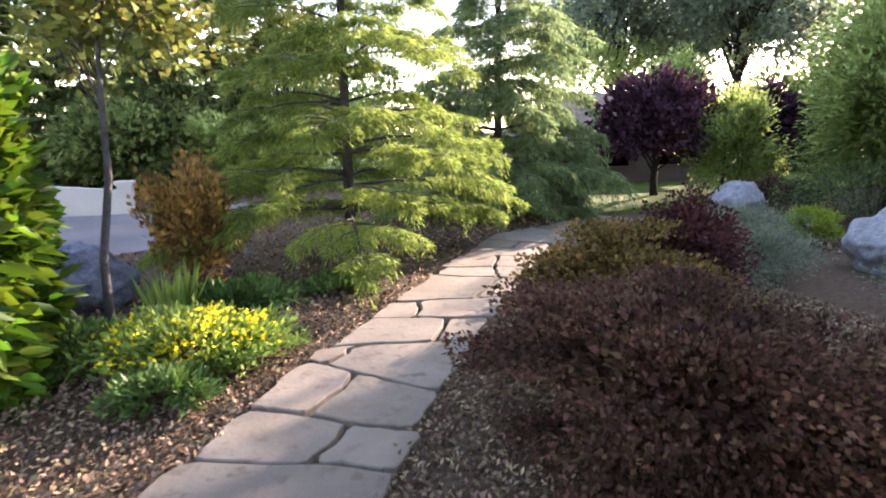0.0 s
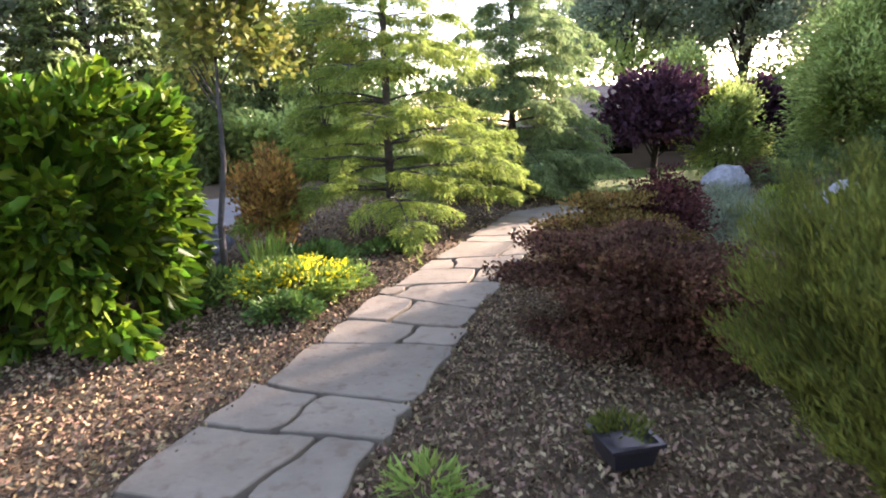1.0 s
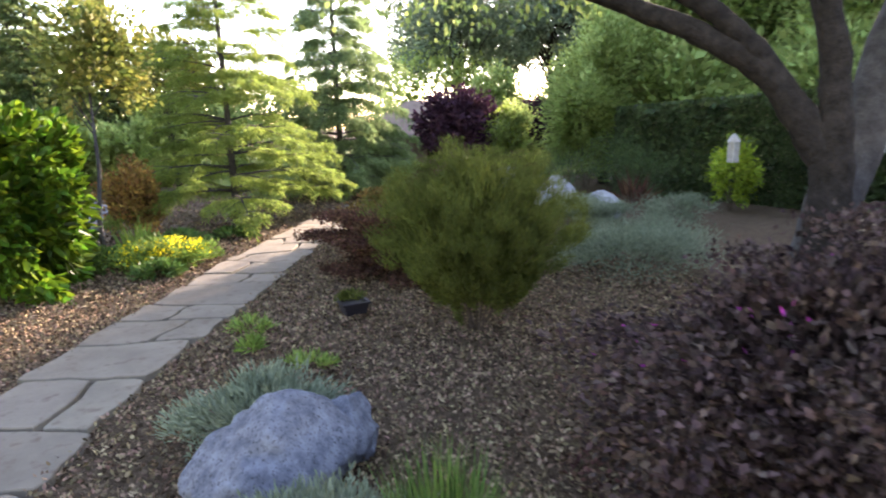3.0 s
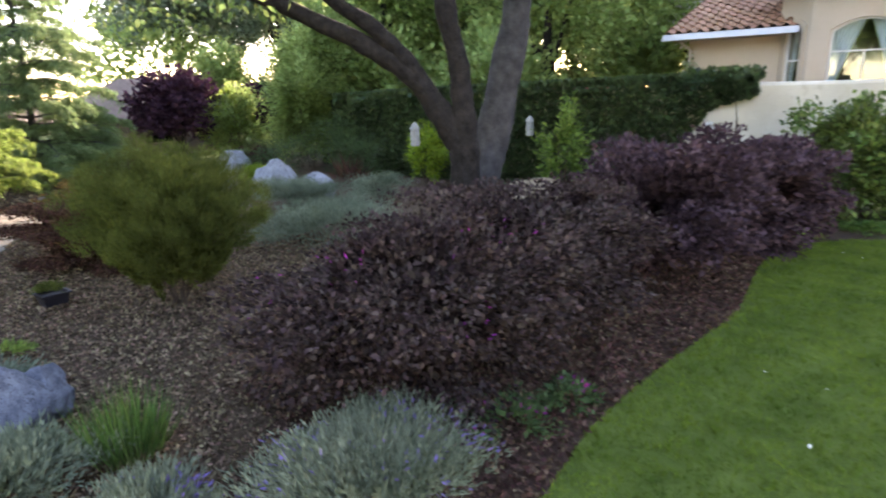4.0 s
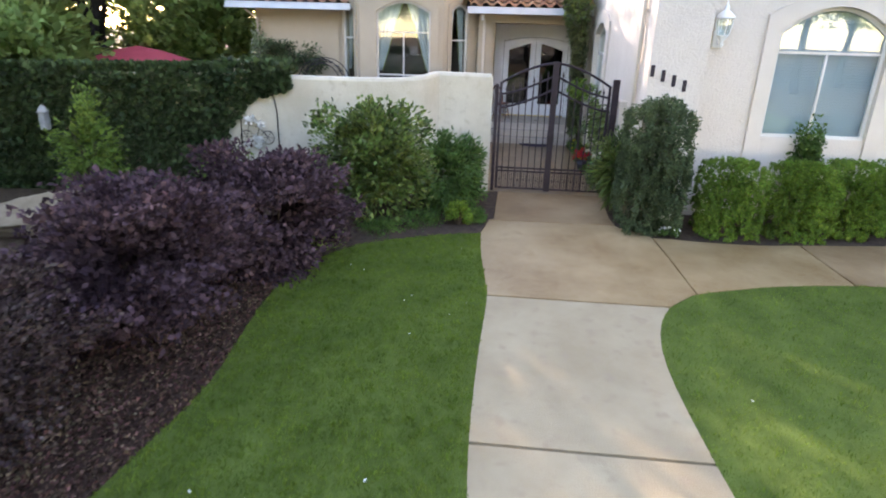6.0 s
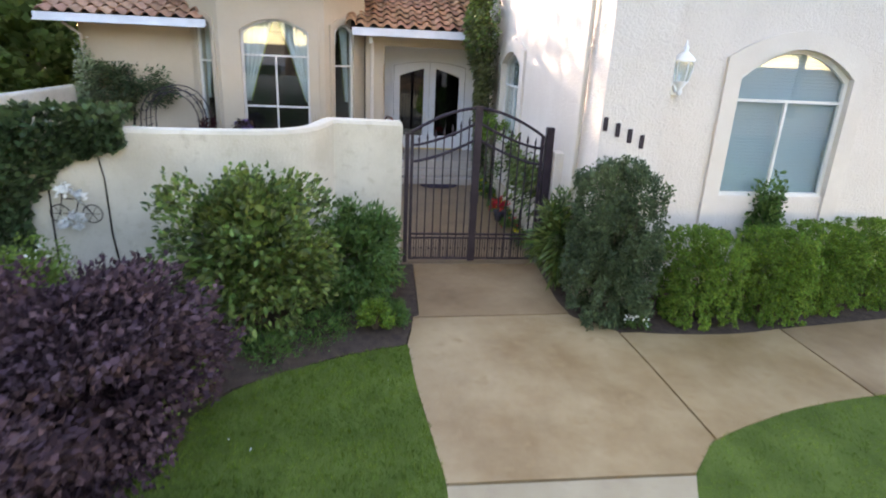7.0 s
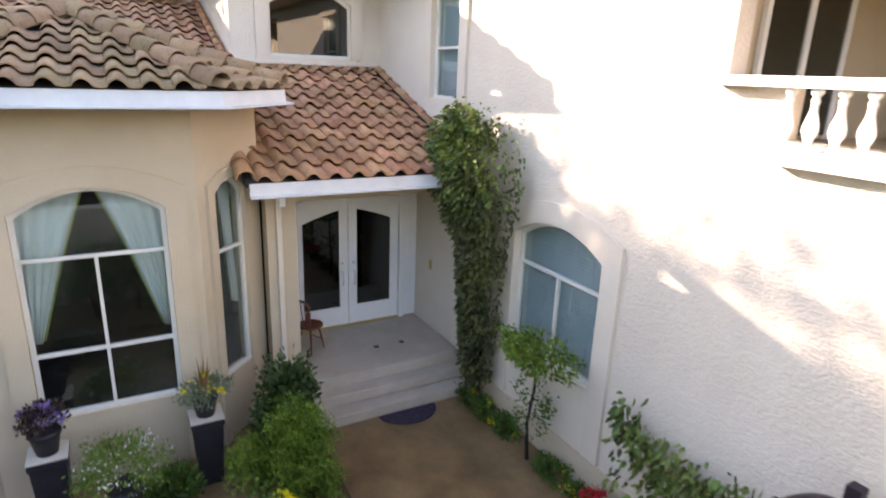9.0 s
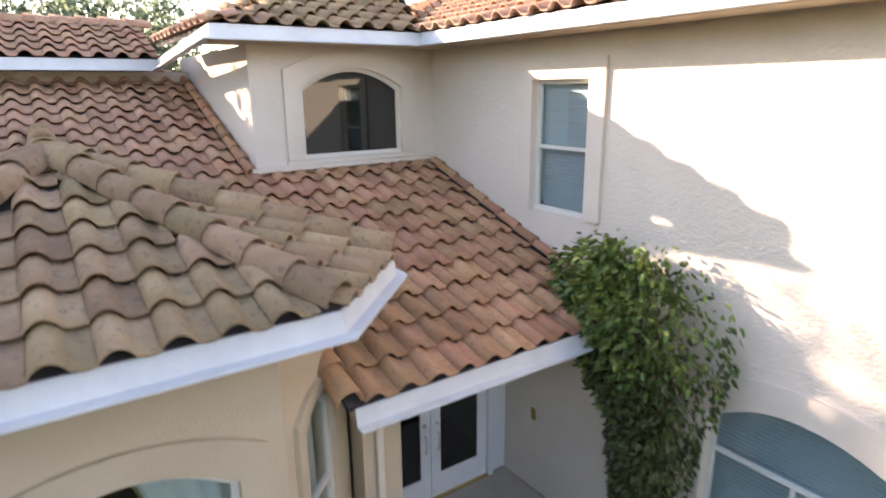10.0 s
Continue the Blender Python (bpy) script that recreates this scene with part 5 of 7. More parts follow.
def on_path(s, off):
    i = max(k for k in range(len(LENS)) if LENS[k] <= s + 1e-9)
    i = min(i, len(PATH_LINE) - 2)
    f = (s - LENS[i]) / (LENS[i + 1] - LENS[i])
    a, b = Vector(PATH_LINE[i]), Vector(PATH_LINE[i + 1])
    d = (b - a).normalized()
    p = a.lerp(b, f)
    return (p.x + d.y * off, p.y - d.x * off)


flag_path = thing("flagstone_path", -12.0, 11.0, 0.0, "curving path of irregular tan flagstones in mulch", "path", kind="structure")
# rows from the near end: length along the path, share of the left stone (0: one stone), lean of the far joint
ROWS_OF_STONE = [(0.70, 0.5, 0.05), (0.70, 0.0, -0.08), (0.73, 0.62, 0.06), (0.73, 0.0, 0.15), (0.58, 0.64, 0.07), (0.46, 0.44, -0.05), (0.83, 0.0, 0.15), (0.47, 0.60, 0.0), (0.58, 0.40, -0.25), (0.62, 0.17, 0.45), (0.62, 0.70, 0.30), (0.56, 0.31, 0.42), (0.88, 0.73, 0.08), (0.49, 0.60, 0.32), (0.63, 0.55, 0.20), (0.5, 0.0, 0.04), (0.5, 0.55, 0.0), (0.6, 0.0, 0.06), (0.55, 0.6, -0.06), (0.6, 0.4, 0.05), (0.6, 0.0, 0.0), (0.6, 0.5, 0.05)]
rg = random.Random(11)


def joint(s0, lean, k):
    """The far or near joint of a row: a crooked line across the path."""
    return lambda u: s0 + lean * u + 0.045 * noise.noise((u * 2.6, k * 3.7, 0.0)) + 0.014 * noise.noise((u * 11.0, k * 5.1, 1.0))


def flagstone(lo, hi, left, right):
    """One stone between two joints and two sides, its corners knocked off and its edge uneven."""
    n = 9
    gap = 0.017
    ring = []
    for i in range(n + 1):
        u = left(0.0) + (right(0.0) - left(0.0)) * i / n
        ring.append((u, lo(u) + gap))
    for i in range(1, 5):
        v = i / 5
        ring.append((right(v), lo(right(v)) * (1 - v) + hi(right(v)) * v))
    for i in range(n + 1):
        u = right(1.0) + (left(1.0) - right(1.0)) * i / n
        ring.append((u, hi(u) - gap))
    for i in range(1, 5):
        v = 1 - i / 5
        ring.append((left(v), lo(left(v)) * (1 - v) + hi(left(v)) * v))
    cu = sum(p[0] for p in ring) / len(ring)
    cs = sum(p[1] for p in ring) / len(ring)
    corners = {0, n, n + 5, 2 * n + 5}
    pts = []
    for i, (u, ss) in enumerate(ring):
        k = 0.955 if i in corners else 1.0
        k += 0.018 * rg.uniform(-1, 1)
        x, y = on_path(min(max(cs + (ss - cs) * k, 0.0), LENS[-1] - 0.01), cu + (u - cu) * k)
        pts.append((x + 12.0, y - 11.0, -0.06))
    bm = prism(bmesh.new(), [pts], Vector((0, 0, 0.08 + rg.uniform(0, 0.012))))
    rim = [e for e in bm.edges if all(v.co.z > 0.0 for v in e.verts) and any(abs(f.normal.z) < 0.5 for f in e.link_faces)]
    bmesh.ops.bevel(bm, geom=rim, offset=0.007, segments=1, affect="EDGES")
    part("flagstone", bm, FLAG, flag_path)


s_at, lean = 0.02, 0.0
for row, (ln, split, nxt) in enumerate(ROWS_OF_STONE):
    if s_at + ln > LENS[-1] - 0.3:
        break
    lo, hi = joint(s_at, lean, row), joint(s_at + ln, nxt, row + 1)
    w0, w1 = -0.48 + rg.uniform(-0.06, 0.05), 0.48 + rg.uniform(-0.05, 0.06)
    side = lambda w, k: (lambda v, w=w, k=k: w + 0.05 * noise.noise((v * 2.2, row * 2.9 + k, 4.0)))
    outer_l, outer_r = side(w0, 0.0), side(w1, 9.0)
    if split:
        m0 = w0 + (w1 - w0) * split
        tilt = rg.uniform(-0.14, 0.14)
        mid = lambda v, d: m0 + tilt * (v - 0.5) + 0.05 * noise.noise((v * 3.0, row * 1.7, 8.0)) + d
        flagstone(lo, hi, outer_l, lambda v: mid(v, -0.018))
        flagstone(lo, hi, lambda v: mid(v, 0.018), outer_r)
    else:
        flagstone(lo, hi, outer_l, outer_r)
    s_at, lean = s_at + ln, nxt

# ---- mulch chips ----
def chips(name, n, x0, x1, y0, y1, seed, test, size=0.045, chip=None, lift=0.0):
    rg = np.random.default_rng(seed)
    p = np.stack([rg.uniform(x0, x1, n), rg.uniform(y0, y1, n), np.full(n, 0.0)], 1)
    keep = np.array([test(q[0], q[1]) for q in p])
    p = p[keep]
    p[:, 2] = -0.016 + lift + rg.random(len(p)) * 0.03
    o = rg.normal(0, 1, p.shape)
    o[:, 2] = np.abs(o[:, 2]) * 0.55
    ob = leaf_mesh(name, p, o, size, size * 0.55, chip or CHIP, None, "", seed, 0.2, 0.0, 0.12)
    return tagged(ob, "loose brown bark chips and dry leaves on the soil", "mulch", kind="stuff")


def off_path(x, y):
    best = min((math.hypot(x - a, y - b) for a, b in PATH_LINE[::2]))
    return best > 0.47


def garden(x, y):
    return off_path(x, y) and not inside(lawn_a, x, y) and not inside(street, x, y)


chips("mulch_chips", 120000, -15.0, -7.0, 5.0, 14.5, 5, garden, 0.040)
chips("mulch_chips_far", 16000, -15.0, -4.0, 14.5, 22.0, 6, garden, 0.06)
chips("mulch_chips_bed", 29000, -10.6, -4.2, 4.3, 6.8, 7, lambda x, y: not inside(lawn_a, x, y), 0.045, CHIP_RED, 0.016)
chips("mulch_chips_pale", 2600, -10.6, -4.2, 4.3, 6.8, 8, lambda x, y: not inside(lawn_a, x, y), 0.036, CHIP, 0.018)

# ---- lawn blades ----
def lawn(name, outline, n, x0, x1, y0, y1, seed, h, label):
    rg = np.random.default_rng(seed)
    x, y = rg.uniform(x0, x1, n), rg.uniform(y0, y1, n)
    keep = np.ones(n, bool)
    px = np.array(outline)
    ins = np.zeros(n, bool)
    for (xa, ya), (xb, yb) in zip(px, np.roll(px, -1, 0)):
        c = ((ya > y) != (yb > y))
        with np.errstate(divide="ignore", invalid="ignore"):
            c &= x < (xb - xa) * (y - ya) / (yb - ya) + xa
        ins ^= c
    p = np.stack([x, y, np.full(n, 0.008)], 1)[ins]
    o = np.zeros_like(p)
    o[:, 2] = 1
    tuft = np.array([0.8 + 0.42 * noise.noise((a * 8.5, b * 8.5, seed)) + 0.4 * noise.noise((a * 23.0, b * 23.0, seed)) for a, b in p[:, :2]])
    ob = leaf_mesh(name, p, o, h, 0.006, GRASS, None, "", seed, 0.75, 0.0, 0.05, np.clip(tuft, 0.25, 1.7))
    return tagged(ob, label, "grass", kind="stuff")


lawn("lawn_grass", lawn_a, 220000, -12.5, -2.6, 1.5, 5.1, 21, 0.045, "short green lawn grass")
lawn("lawn_grass_far", lawn_b, 80000, -9.5, -3.2, -6.0, 0.6, 22, 0.045, "short green lawn grass")

# ---- garden plants along the path ----
shrub("laurel_hedge", -14.2, 12.72, (1.05, 0.78, 1.78), 16500, (0.169, 0.080), LF_LAUREL, "clipped bright green cherry laurel hedge", 31, 130, 0.085, 0.52, "hedge", box_like=0.8, fill=0.2, low=-0.8, up=0.45, droop=0.1, even=(0.84, 1.06), broad=True)
branch_tree("maple_tree", -12.93, 13.8, 3.6, 0.032, (0.70, 0.70, 0.95, 2.62), 2500, (0.085, 0.06), LF_MAPLE, BARK_GREY, "slim young maple tree with bronze-green leaves", 32, 46, 0.55, limbs=11, lean=(0.16, 0.34), spread=0.17, fill=0.35)
branch_tree("bronze_tree", -11.5, 22.9, 4.4, 0.05, (1.1, 1.1, 1.1, 3.3), 2600, (0.15, 0.10), LF_MAPLE, BARK, "bronze-leaved tree behind the cedar", 332, 40, 0.3, limbs=9, spread=0.16, fill=0.3, airy=True)
shrub("bronze_shrub", -12.5, 15.35, (0.5, 0.5, 1.14), 5200, (0.072, 0.043), LF_BROWN, "upright bronze and orange leaved shrub", 33, 34, 0.16, 0.52, up=1.2, even=(0.4, 1.15))
boulder("boulder", -13.5, 15.0, (0.50, 0.42, 0.38), "large grey granite boulder by the street", 3)
conifer("cedar_tree", -10.82, 16.3, 6.3, 2.3, 13, 150000, LF_CEDAR, "tall deodar cedar with drooping yellow-green boughs", 34, first=0.55, needle=(0.09, 0.0105), trunk_r=0.075, droop=0.14, weep=0.75, per=(6, 7))
conifer("cedar_tree", -7.7, 19.6, 7.8, 2.35, 19, 120000, LF_CEDAR_FAR, "tall dense blue-green deodar cedar", 35, first=0.3, needle=(0.13, 0.019), droop=0.2, weep=1.0, per=(6, 8))
shrub("yellow_daisy_bush", -12.17, 13.05, (0.58, 0.42, 0.38), 5510, (0.065, 0.023), LF_GRASSY, "low mound of yellow daisies in flower", 36, 40, 0.18, 0.4, "flower", up=0.5, flowers=[(FL_YELLOW, 900, 0.032, 0.034, "yellow flower heads")])
shrub("green_clump", -12.28, 12.42, (0.26, 0.22, 0.2), 1305, (0.065, 0.020), LF_GREEN, "small green groundcover clump", 37, 18, 0.2, 0.4, "plant", up=0.4)
shrub("green_clump", -13.1, 13.2, (0.35, 0.3, 0.3), 1305, (0.078, 0.029), LF_GREEN, "leafy green clump beside the hedge", 38, 18, 0.2, 0.4, "plant", up=0.4)
blades("iris_clump", -12.55, 14.25, 0.3, 0.45, 90, 0.03, LF_GRASSY, "clump of sword-shaped iris leaves", 39)
shrub("green_clump", -12.05, 14.5, (0.5, 0.35, 0.22), 1740, (0.078, 0.029), LF_GREEN, "low green groundcover near the maple", 40, 20, 0.2, 0.4, "plant", up=0.4)
shrub("green_clump", -11.1, 14.75, (0.35, 0.3, 0.16), 870, (0.065, 0.029), LF_GREEN, "sparse green groundcover in the mulch", 41, 16, 0.2, 0.4, "plant", up=0.4)

shrub("barberry_bush", -9.75, 11.2, (0.72, 0.86, 0.84), 26000, (0.036, 0.024), LF_BARB, "dark brown-red barberry bush with fine leaves", 42, 48, 0.17, 0.46, low=-0.8, flat=0.4, fill=0.12, even=(0.4, 1.18))
shrub("barberry_bush", -8.85, 13.15, (0.72, 0.85, 0.70), 12000, (0.050, 0.034), LF_OLIVEBARB, "brown and olive barberry bush", 43, 46, 0.17, 0.45, low=-0.8, flat=0.5, fill=0.15, even=(0.5, 1.2))
shrub("red_barberry_bush", -8.15, 13.3, (0.45, 0.45, 0.90), 6525, (0.047, 0.029), LF_RED, "dark red rounded barberry bush", 44, 46, 0.16, 0.5, low=-0.8)
shrub("barberry_bush", -9.15, 10.75, (0.62, 0.62, 0.58), 15000, (0.034, 0.022), LF_BARB, "low dark brown-red barberry bush by the broom", 342, 60, 0.15, 0.48, low=-0.8, flat=0.4, fill=0.15, even=(0.5, 1.12))
shrub("broom_shrub", -9.9, 8.75, (0.88, 0.88, 1.46), 90000, (0.045, 0.007), LF_OLIVE, "feathery olive-green broom shrub", 45, 330, 0.05, 0.52, up=1.6, low=-0.75, fill=0.35, taper=0.22, even=(0.62, 1.06))

boulder("boulder", -11.84, 7.3, (0.43, 0.34, 0.29), "smooth blue-grey granite boulder in the mulch", 5, rz=30)
boulder("boulder", -11.47, 7.45, (0.2, 0.18, 0.2), "small grey rock beside the boulder", 6, rz=50)
boulder("boulder", -5.2, 13.75, (0.45, 0.4, 0.42), "pale grey garden boulder", 8, rz=20, stone=ROCK_PALE)
boulder("boulder", -5.0, 12.75, (0.48, 0.36, 0.30), "pale grey garden boulder", 9, rz=70, stone=ROCK_PALE)
boulder("boulder", -3.6, 18.0, (0.45, 0.4, 0.36), "pale boulder among garden shrubs", 10, rz=10, stone=ROCK_PALE)
shrub("silver_shrub", -11.85, 7.78, (0.44, 0.34, 0.38), 7000, (0.055, 0.011), LF_SILVER, "silvery blue-green santolina mound", 46, 30, 0.18, 0.4, "plant", up=0.7)
shrub("silver_shrub", -11.95, 6.55, (0.5, 0.3, 0.32), 8700, (0.055, 0.011), LF_SILVER, "silvery lavender mound before the boulder", 47, 30, 0.18, 0.4, "plant", up=0.9)
blades("grass_clump", -11.35, 6.5, 0.30, 0.36, 500, 0.008, LF_GREEN, "clump of fresh green ornamental grass", 48, 0.7)
shrub("lavender_bush", -10.75, 5.2, (0.62, 0.48, 0.36), 18850, (0.05, 0.009), LF_LAVENDER, "grey-green lavender bush with violet spikes", 49, 40, 0.18, 0.4, "plant", up=1.1, flowers=[(FL_VIOLET, 320, 0.045, 0.014, "violet flower spikes")])
shrub("lavender_bush", -11.6, 5.75, (0.32, 0.3, 0.28), 7000, (0.05, 0.009), LF_LAVENDER, "grey-green lavender bush with violet spikes", 50, 30, 0.18, 0.4, "plant", up=1.1, flowers=[(FL_VIOLET, 240, 0.045, 0.014, "violet flower spikes")])

shrub("loropetalum_bush", -9.55, 5.95, (1.08, 0.95, 1.17), 29000, (0.046, 0.031), LF_PURPGREEN, "spreading dusky purple-green fringe flower bush", 51, 75, 0.17, 0.46, low=-0.7, even=(0.45, 1.12), flat=0.36, fill=0.12, box_like=0.1, flowers=[(FL_MAGENTA, 90, 0.04, 0.014, "magenta fringe flowers")])
shrub("loropetalum_bush", -8.05, 5.98, (0.86, 0.95, 1.19), 23000, (0.046, 0.031), LF_PURPGREEN, "dusky purple-green fringe flower bush", 52, 70, 0.17, 0.46, low=-0.7, even=(0.45, 1.12), flat=0.36, fill=0.12, box_like=0.1)
shrub("purple_shrub", -5.95, 5.55, (1.04, 0.92, 1.38), 19000, (0.074, 0.052), LF_PURPLE, "large dark purple fringe flower shrub", 53, 80, 0.17, 0.42, low=-0.97, even=(0.6, 1.08), flat=0.4, fill=0.2, box_like=0.35)
shrub("purple_shrub", -4.0, 5.03, (1.06, 0.82, 1.46), 17000, (0.074, 0.052), LF_PURPLE, "dark purple fringe flower shrub by the lawn", 54, 75, 0.17, 0.42, low=-0.97, even=(0.6, 1.08), flat=0.4, fill=0.2, box_like=0.3)
shrub("silver_shrub", -7.3, 9.6, (1.0, 0.8, 0.55), 13050, (0.055, 0.011), LF_SILVER, "silvery mound behind the purple bushes", 55, 40, 0.18, 0.4, "plant", up=0.7)
shrub("silver_shrub", -6.0, 12.2, (0.9, 0.7, 0.5), 8700, (0.055, 0.011), LF_SILVER, "silvery mound below the boulders", 56, 30, 0.18, 0.4, "plant", up=0.7)

for i, (x, y, sx, hh) in enumerate(((-9.85, 4.95, 0.28, 0.24), (-9.35, 4.85, 0.22, 0.18), (-10.15, 5.3, 0.25, 0.22))):
    shrub("low_weed", x, y, (sx, sx * 0.8, hh), 420, (0.040, 0.018), LF_DARK, "low green weeds in the red-brown mulch", 345 + i, 16, 0.2, 0.35, "plant", up=0.5, flowers=[(FL_MAGENTA, 14, 0.045, 0.02, "magenta fringe flowers")])
# shrubs below the courtyard wall
shrub("viburnum_bush", -1.95, 4.15, (0.84, 0.90, 1.66), 9500, (0.090, 0.052), LF_VIBURNUM, "leafy green shrub before the courtyard wall", 57, 80, 0.11, 0.5, low=-0.8, even=(0.55, 1.14), broad=True, up=0.5)
shrub("green_shrub", -1.25, 2.95, (0.62, 0.56, 1.1), 8500, (0.090, 0.032), LF_GREEN, "dark green rounded shrub beside the gate", 58, 55, 0.13, 0.48, low=-0.8, droop=0.3, even=(0.6, 1.08))
shrub("box_ball", -2.25, 2.74, (0.2, 0.2, 0.36), 2030, (0.039, 0.026), LF_BOX, "tiny bright green box ball", 59, 24, 0.15, 0.48, low=-0.8)
for i, (x, y, sx, sy) in enumerate(((-3.5, 4.55, 0.5, 0.3), (-2.2, 3.35, 0.5, 0.35), (-1.9, 2.5, 0.35, 0.15), (-2.75, 3.85, 0.4, 0.35))):
    shrub("ground_cover", x, y, (sx, sy, 0.16), 1500, (0.035, 0.018), LF_GREEN if i else LF_GRASSY, "low green groundcover at the lawn edge", 60 + i, 20, 0.2, 0.35, "plant", up=0.4)

# clipped shrubs along the house
shrub("column_shrub", -1.9, -0.14, (0.54, 0.48, 1.84), 34000, (0.04, 0.026), LF_COLUMN, "clipped dark green column-shaped shrub", 66, 420, 0.055, 0.5, low=-0.95, box_like=0.62, fill=0.3, even=(0.86, 1.0))
for i, (x, y) in enumerate(((-1.95, -1.3), (-1.9, -2.3), (-1.62, -3.2), (-1.45, -4.15))):
    shrub("boxwood_hedge", x, y, (0.47, 0.43, 1.08), 22000, (0.029, 0.022), LF_BOX, "clipped rounded boxwood hedge ball", 70 + i, 600, 0.035, 0.5, "hedge", "boxwood hedge along the house", box_like=0.72, low=-0.97, fill=0.25, even=(0.90, 1.0), up=0.2, broad=True)
shrub("nandina_shrub", -1.0, 0.2, (0.42, 0.32, 1.15), 1500, (0.16, 0.030), LF_VIBURNUM, "airy narrow-leaved bamboo-like shrub by the gate post", 78, 26, 0.14, 0.5, low=-0.8, droop=0.5, even=(0.45, 1.1))
shrub("climber_plant", -1.1, -2.65, (0.18, 0.25, 1.45), 1885, (0.065, 0.043), LF_GREEN, "small climbing plant below the window", 79, 20, 0.2, 0.55)

boulder("boulder", -3.25, 8.75, (0.8, 0.75, 0.26), "flat tan sandstone boulder behind the purple shrubs", 12, rz=15, stone=SANDSTONE)
rgl = np.random.default_rng(77)
lp = np.stack([rgl.uniform(-12.5, -3.2, 60), rgl.uniform(-2.5, 4.0, 60), np.full(60, 0.035)], 1)
lp = lp[(lp[:, 1] > 2.2) | (rgl.random(60) < 0.35)]
tagged(leaf_mesh("fallen_petals", lp, np.array((1.0, 0.3, 0.0)) + rgl.normal(0, 0.5, lp.shape) * np.array((1, 1, 0.1)), 0.034, 0.02, FL_WHITE, None, "", 78, 0.2), "small pale fallen petals on the lawn", "petals", kind="stuff")

# ---- ivy on the garden wall ----
def ivy(name, n, y0, y1, seed, label, over=0.06, reach=None):
    rg = np.random.default_rng(seed)
    y = rg.uniform(y0, y1, n)
    wl = np.array(WALL_LINE)
    x = np.interp(y, wl[:, 1], wl[:, 0])
    zt = np.interp(y, wl[:, 1], wl[:, 2])
    low = np.zeros(n) if reach is None else np.interp(y, reach[0], reach[1])
    v = rg.random(n)
    z = low + (zt + over - low) * v
    onto = rg.random(n) < 0.22
    thick = 0.13 + 0.10 * np.abs(np.sin(y * 2.1 + 1.3 * z)) * rg.random(n)
    px = np.where(onto, x + rg.uniform(-0.18, 0.18, n), x - thick)
    pz = np.where(onto, zt + over * rg.uniform(0.3, 2.2, n), z)
    pos = np.stack([px, y, pz], 1)
    out = np.stack([np.where(onto, -0.3, -1.0), np.zeros(n), np.where(onto, 1.0, -0.25)], 1)
    ob = thing(name, 0, 0, 0, label, "ivy")
    leaf_mesh("foliage", pos, out, 0.11, 0.10, LF_IVY, ob, "", seed, 0.5, 0.1)
    rs = random.Random(seed)
    bm = bmesh.new()
    for i in range(int((y1 - y0) / 0.6)):
        yy = y0 + 0.3 + i * 0.6
        xx, zz = float(np.interp(yy, wl[:, 1], wl[:, 0])) - 0.125, float(np.interp(yy, wl[:, 1], wl[:, 2]))
        tube(bm, [(xx, yy + rs.uniform(-0.1, 0.1), zz * f) for f in (0.0, 0.35, 0.7, 0.97)], [0.016, 0.012, 0.009, 0.004], 5)
    part("stem", bm, BARK, ob)
    return ob


ivy("ivy_cover", 34000, 6.9, 15.7, 81, "dark green ivy covering the garden wall")
ivy("ivy_cover", 1800, 5.75, 7.0, 82, "ivy trailing over the wall top", 0.10, ((5.75, 6.4, 7.0), (1.85, 1.65, 1.0)))

# ---- old oaks by the wall ----
def oak(x, y, pts, radii, label, seed, bark, limbs):
    ob = thing("oak_tree", x, y, 0.0, label, "tree")
    bm = bmesh.new()
    for line, rr, seg in [(pts, [r * 1.15 for r in radii], 16)] + [(lp, [r * 1.5 for r in lr], 12) for lp, lr in limbs]:
        fine = smooth_line([tuple(q) for q in line], 7)
        rad = np.interp(np.linspace(0, len(line) - 1, len(fine)), range(len(line)), rr)
        tube(bm, fine, [float(r) * (1 + 0.10 * noise.noise((i * 0.45, seed, 0))) for i, r in enumerate(rad)], seg)
    for v in bm.verts:
        q = v.co
        v.co = q + Vector((noise.noise(q * 2.2), noise.noise(q * 2.2 + Vector((9, 4, 1))), 0)) * 0.05 + Vector((noise.noise(q * 9), noise.noise(q * 9 + Vector((3, 7, 2))), 0)) * 0.012
    part("trunk", bm, bark, ob, smooth=True)
    tips = [np.array(lp[-1]) for lp, _ in limbs] + [np.array(pts[-1])]
    rg = np.random.default_rng(seed)
    pos, out = [], []
    for t in tips:
        p, o = clumped(3600, 30, (2.4, 2.4, 1.2), 0.2, seed, -0.8, 0.3)
        seed += 1
        pos.append(p + t + np.array((0, 0, 0.4)))
        out.append(o)
    leaf_mesh("crown", np.concatenate(pos), np.concatenate(out), 0.12, 0.07, LF_TREE, ob, "", seed)
    return ob


